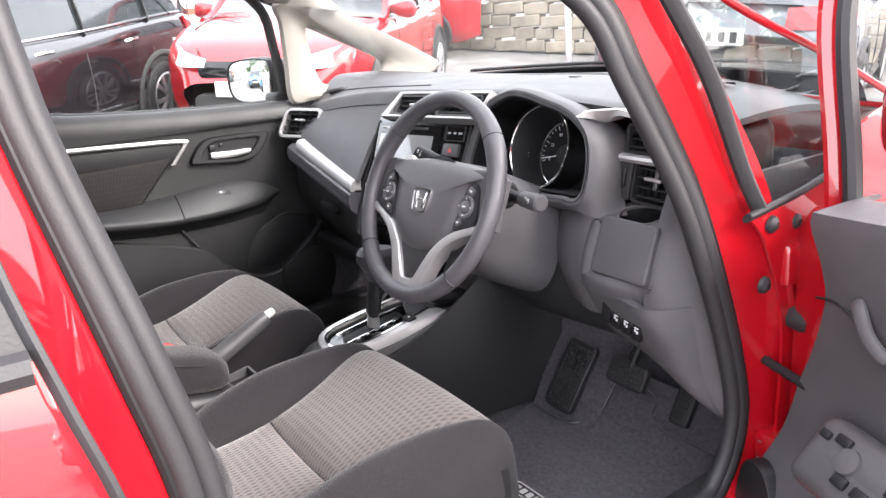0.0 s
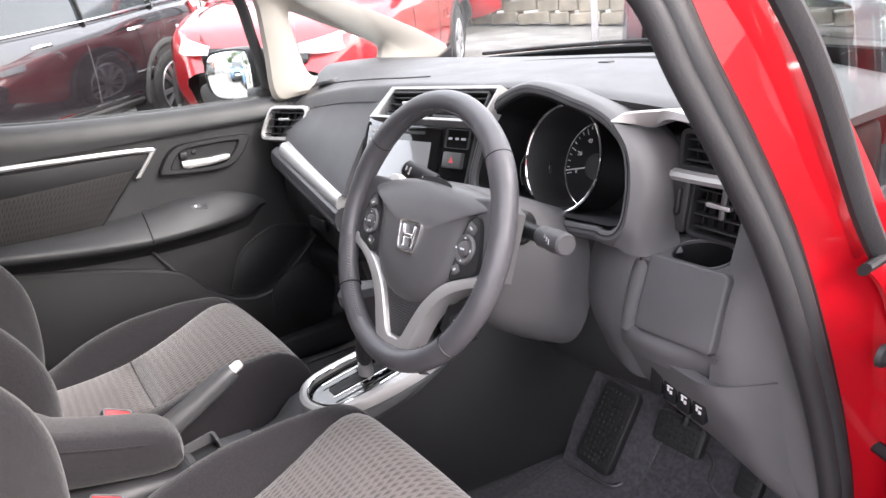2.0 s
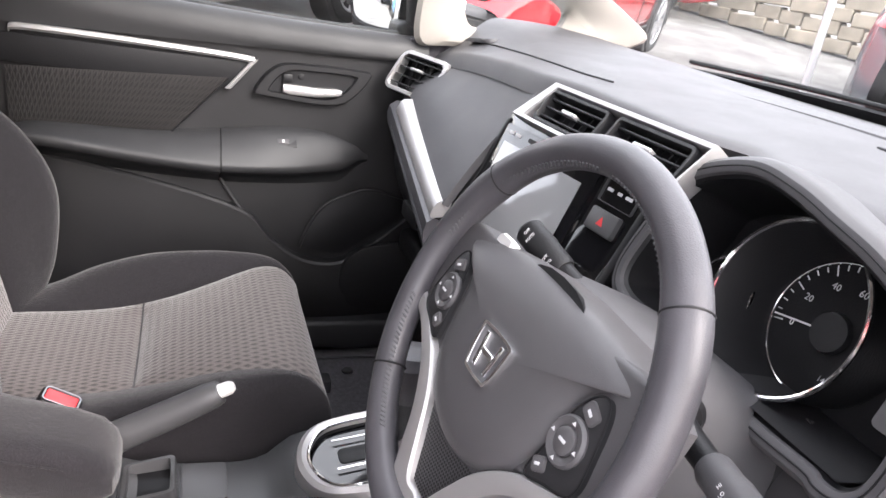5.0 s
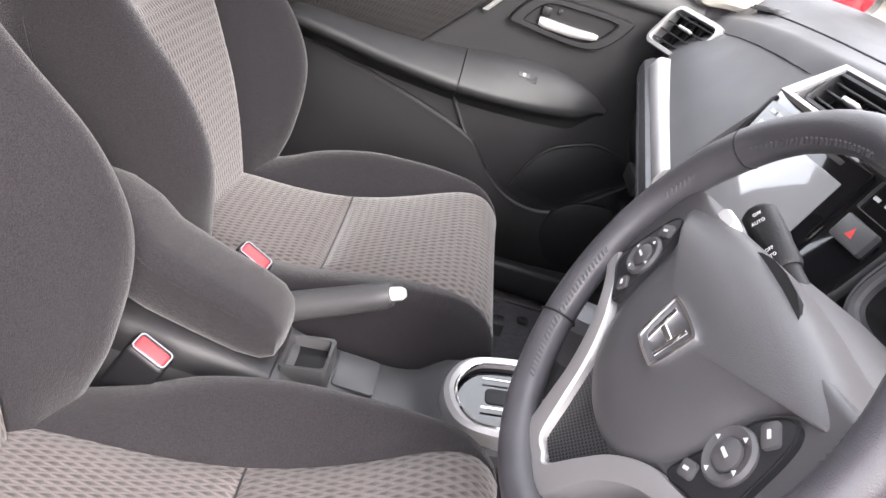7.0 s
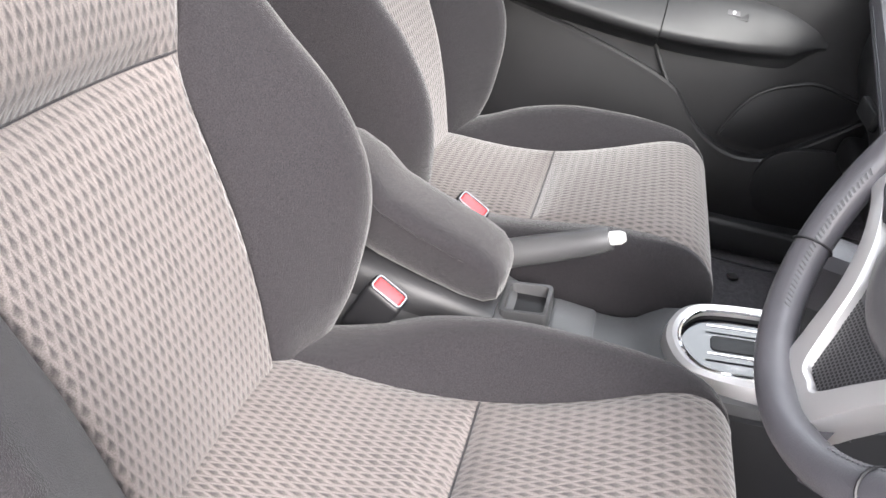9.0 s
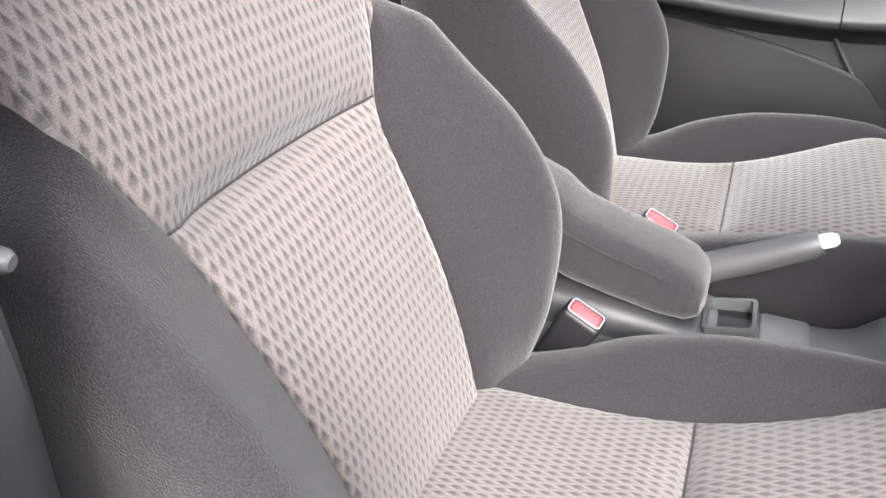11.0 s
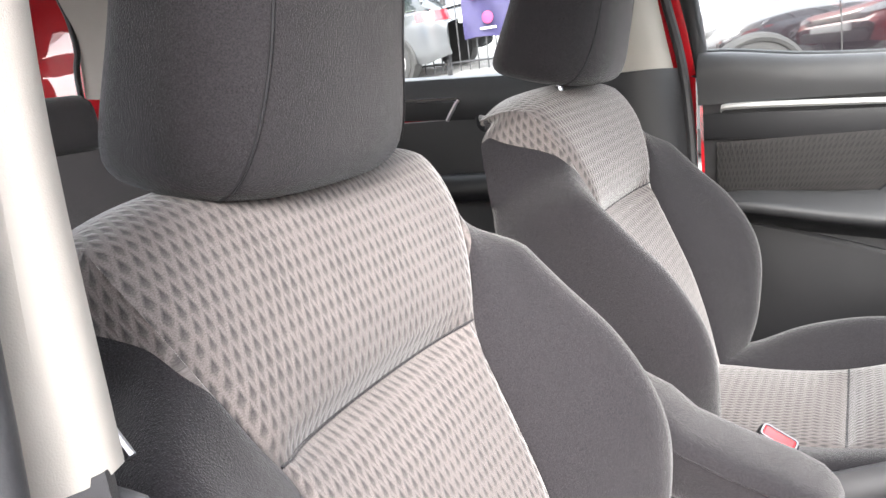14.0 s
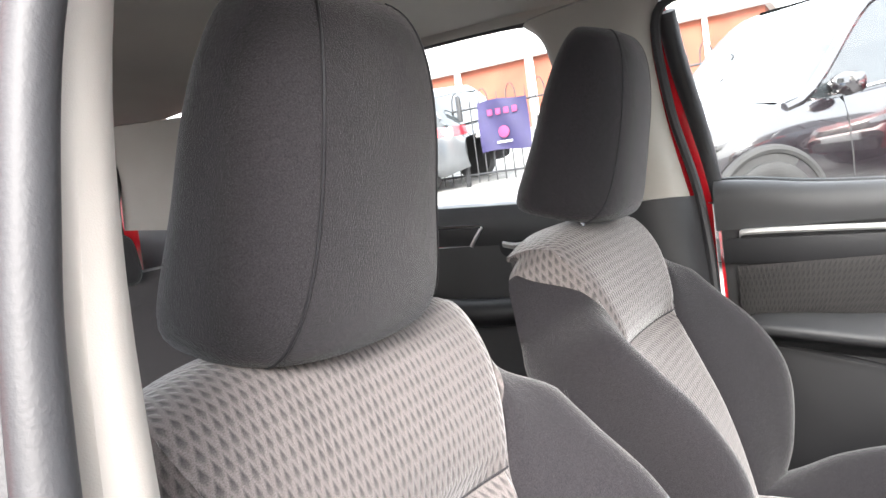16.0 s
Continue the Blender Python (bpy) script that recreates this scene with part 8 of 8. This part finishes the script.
PURPLE = material("banner_cloth", (0.022, 0.018, 0.066), 0.7, spread=0.15, big=4)
PINK = material("banner_print", (0.28, 0.03, 0.10), 0.7)
banner = thing("banner", (-9.3, -4.4, 1.5), "purple cloth banner with pink print tied on a fence", "banner")
part("cloth", sheet(lambda u, v: (-9.34 + 0.02 * math.sin(9 * u + 4 * v), -4.85 + 0.85 * u, 1.50 + 0.78 * v + 0.02 * math.sin(5 * u)), 16, 16, 0.004, (-12, -4, 2)), PURPLE, banner)
for k in range(4):
    part("print_bar", rbox((-9.30, -4.62 + 0.14 * k, 2.10), (0.004, 0.08, 0.09), 0), PINK, banner)
part("print_disc", disc(0.09, basis((-9.30, -4.42, 1.78), (0, 1, 0), (0, 0, 1)), 0.004), PINK, banner)
part("print_line", rbox((-9.30, -4.42, 1.63), (0.004, 0.26, 0.03), 0), WHITE, banner)

BRICK = material("red_brick", (0.22, 0.065, 0.038), 0.85, grain=0.4, scale=8, spread=0.2, big=1.2)
STONE = material("stone", (0.36, 0.32, 0.25), 0.9, grain=0.6, scale=20, spread=0.3, big=4)
RENDER_WHITE = material("white_render", (0.72, 0.72, 0.70), 0.85, spread=0.06, big=0.6)
hall = thing("brick_hall", (-26, -12, 1.5), "long red brick hall with a white roof band", "building")
part("wall", rbox((-26, -14, 2.8), (6, 24, 4.4), 0.02), BRICK, hall)
part("roof_band", rbox((-25.9, -14, 5.9), (6.4, 24.4, 1.9), 0.03), RENDER_WHITE, hall, "white metal roof band")
for k in range(8):
    part("downpipe", tube([(-22.95, -24 + 2.9 * k, 1.2), (-22.95, -24 + 2.9 * k, 5.0)], 0.09, 8), RENDER_WHITE, hall)
house = thing("white_building", (-24, 4, 1.5), "white rendered building with brick base", "building")
part("wall", rbox((-24, 5.5, 4.6), (6, 12, 4.0), 0.02), RENDER_WHITE, house)
part("brick_base", rbox((-23.9, 5.5, 1.9), (6, 12, 1.6), 0.02), BRICK, house)
for k in range(4):
    wn_ = part("window", rbox((-20.98, 1.4 + 2.7 * k, 4.7), (0.06, 1.2, 1.5), 0.01), CAR_GLASS, house)
    part("sill", rbox((-20.95, 1.4 + 2.7 * k, 3.9), (0.14, 1.4, 0.1), 0.01), RENDER_WHITE, wn_)
for y in (-6.3, -8.2):
    lp = thing("street_lamp", (-15, y, 1.3), "slim grey street lamp post", "street lamp")
    part("post", tube([(-15, y, 1.25), (-15, y, 4.2), (-15, y, 8.0)], [0.07, 0.055, 0.04], 10), STEEL, lp)
    part("arm", tube([(-15, y, 8.0), (-14.6, y, 8.2), (-14.0, y, 8.25)], 0.03, 8), STEEL, lp)
    part("lantern", rbox((-13.8, y, 8.22), (0.5, 0.16, 0.08), 0.03, 2), STEEL, lp)

# low stone wall in courses beyond the bonnets
wall = thing("stone_wall", (-5, 8.5, 0.5), "low wall of rough pale stone blocks", "wall", kind="structure")
wa, wb = Vector((-11.5, 5.6, 0)), Vector((2.5, 11.6, 0))
wd = (wb - wa).normalized()
random.seed(4)
for c in range(5):
    s = -random.random() * 0.3
    while s < (wb - wa).length:
        ln = random.uniform(0.28, 0.55)
        p = wa + wd * (s + ln / 2)
        p.z = ground_z(p.x, p.y) + 0.10 + 0.175 * c
        part("stone", moved(rbox((0, 0, 0), (ln - 0.015, 0.24 + random.uniform(-0.02, 0.03), 0.16), 0.015, 1), basis(p, wd, (-wd.y, wd.x, 0))), STONE, wall)
        s += ln
post = thing("white_post", (-4.2, 5.4, 0.4), "thin white bollard post", "post")
part("shaft", tube([(-4.25, 5.5, 0.3), (-4.25, 5.5, 1.45)], 0.035, 12), WHITE_PAINT, post)

LEAF = material("leaf", (0.065, 0.115, 0.03), 0.6, spread=0.4, big=3, spec=0.3)
BARK = material("bark", (0.10, 0.08, 0.06), 0.9, grain=0.8, scale=30, spread=0.3)


def tree(at, h, seed, label):
    rnd = random.Random(seed)
    x, y = at
    z0 = ground_z(x, y)
    t = thing("tree", (x, y, z0), label, "tree", "trees")
    trunk = catmull([(x, y, z0 - 0.1), (x + 0.1, y, z0 + h * 0.25), (x - 0.05, y + 0.1, z0 + h * 0.55), (x, y, z0 + h * 0.9)], 12)
    part("trunk", tube(trunk, [0.16 * h / 6 * (1 - 0.075 * k) for k in range(12)], 9), BARK, t)
    tips = []
    for k in range(16):
        p = trunk[3 + k % 8]
        a, r = rnd.uniform(0, 6.28), h * rnd.uniform(0.16, 0.34)
        q = p + Vector((math.cos(a) * r, math.sin(a) * r, h * rnd.uniform(0.06, 0.22)))
        part("limb", tube([p, p.lerp(q, 0.5) + Vector((0, 0, 0.1)), q], [0.05, 0.035, 0.015], 6), BARK, t)
        tips += [q, p.lerp(q, 0.65), trunk[-1]]
    vs, fs = [], []
    for k in range(5200):
        c = rnd.choice(tips)
        d = Vector((rnd.gauss(0, 1), rnd.gauss(0, 1), rnd.gauss(0, 0.8))) * h * 0.065
        p = c + d
        a = Vector((rnd.uniform(-1, 1), rnd.uniform(-1, 1), rnd.uniform(-1, 1))).normalized() * h * 0.018
        b = a.orthogonal().normalized() * h * 0.011
        i = len(vs)
        vs += [p - a, p + b, p + a, p - b]
        fs.append((i, i + 1, i + 2, i + 3))
    me = bpy.data.meshes.new("crown")
    me.from_pydata([tuple(v) for v in vs], [], fs)
    bm = bmesh.new()
    bm.from_mesh(me)
    bpy.data.meshes.remove(me)
    part("crown", bm, LEAF, t, smooth=False)


tree((-5.2, -11.5), 6.0, 3, "leafy green tree behind the parked cars")
tree((-1.6, -13.0), 6.5, 5, "leafy green tree behind the parked cars")
tree((7.5, 13.0), 7.0, 8, "leafy green tree beyond the lane")
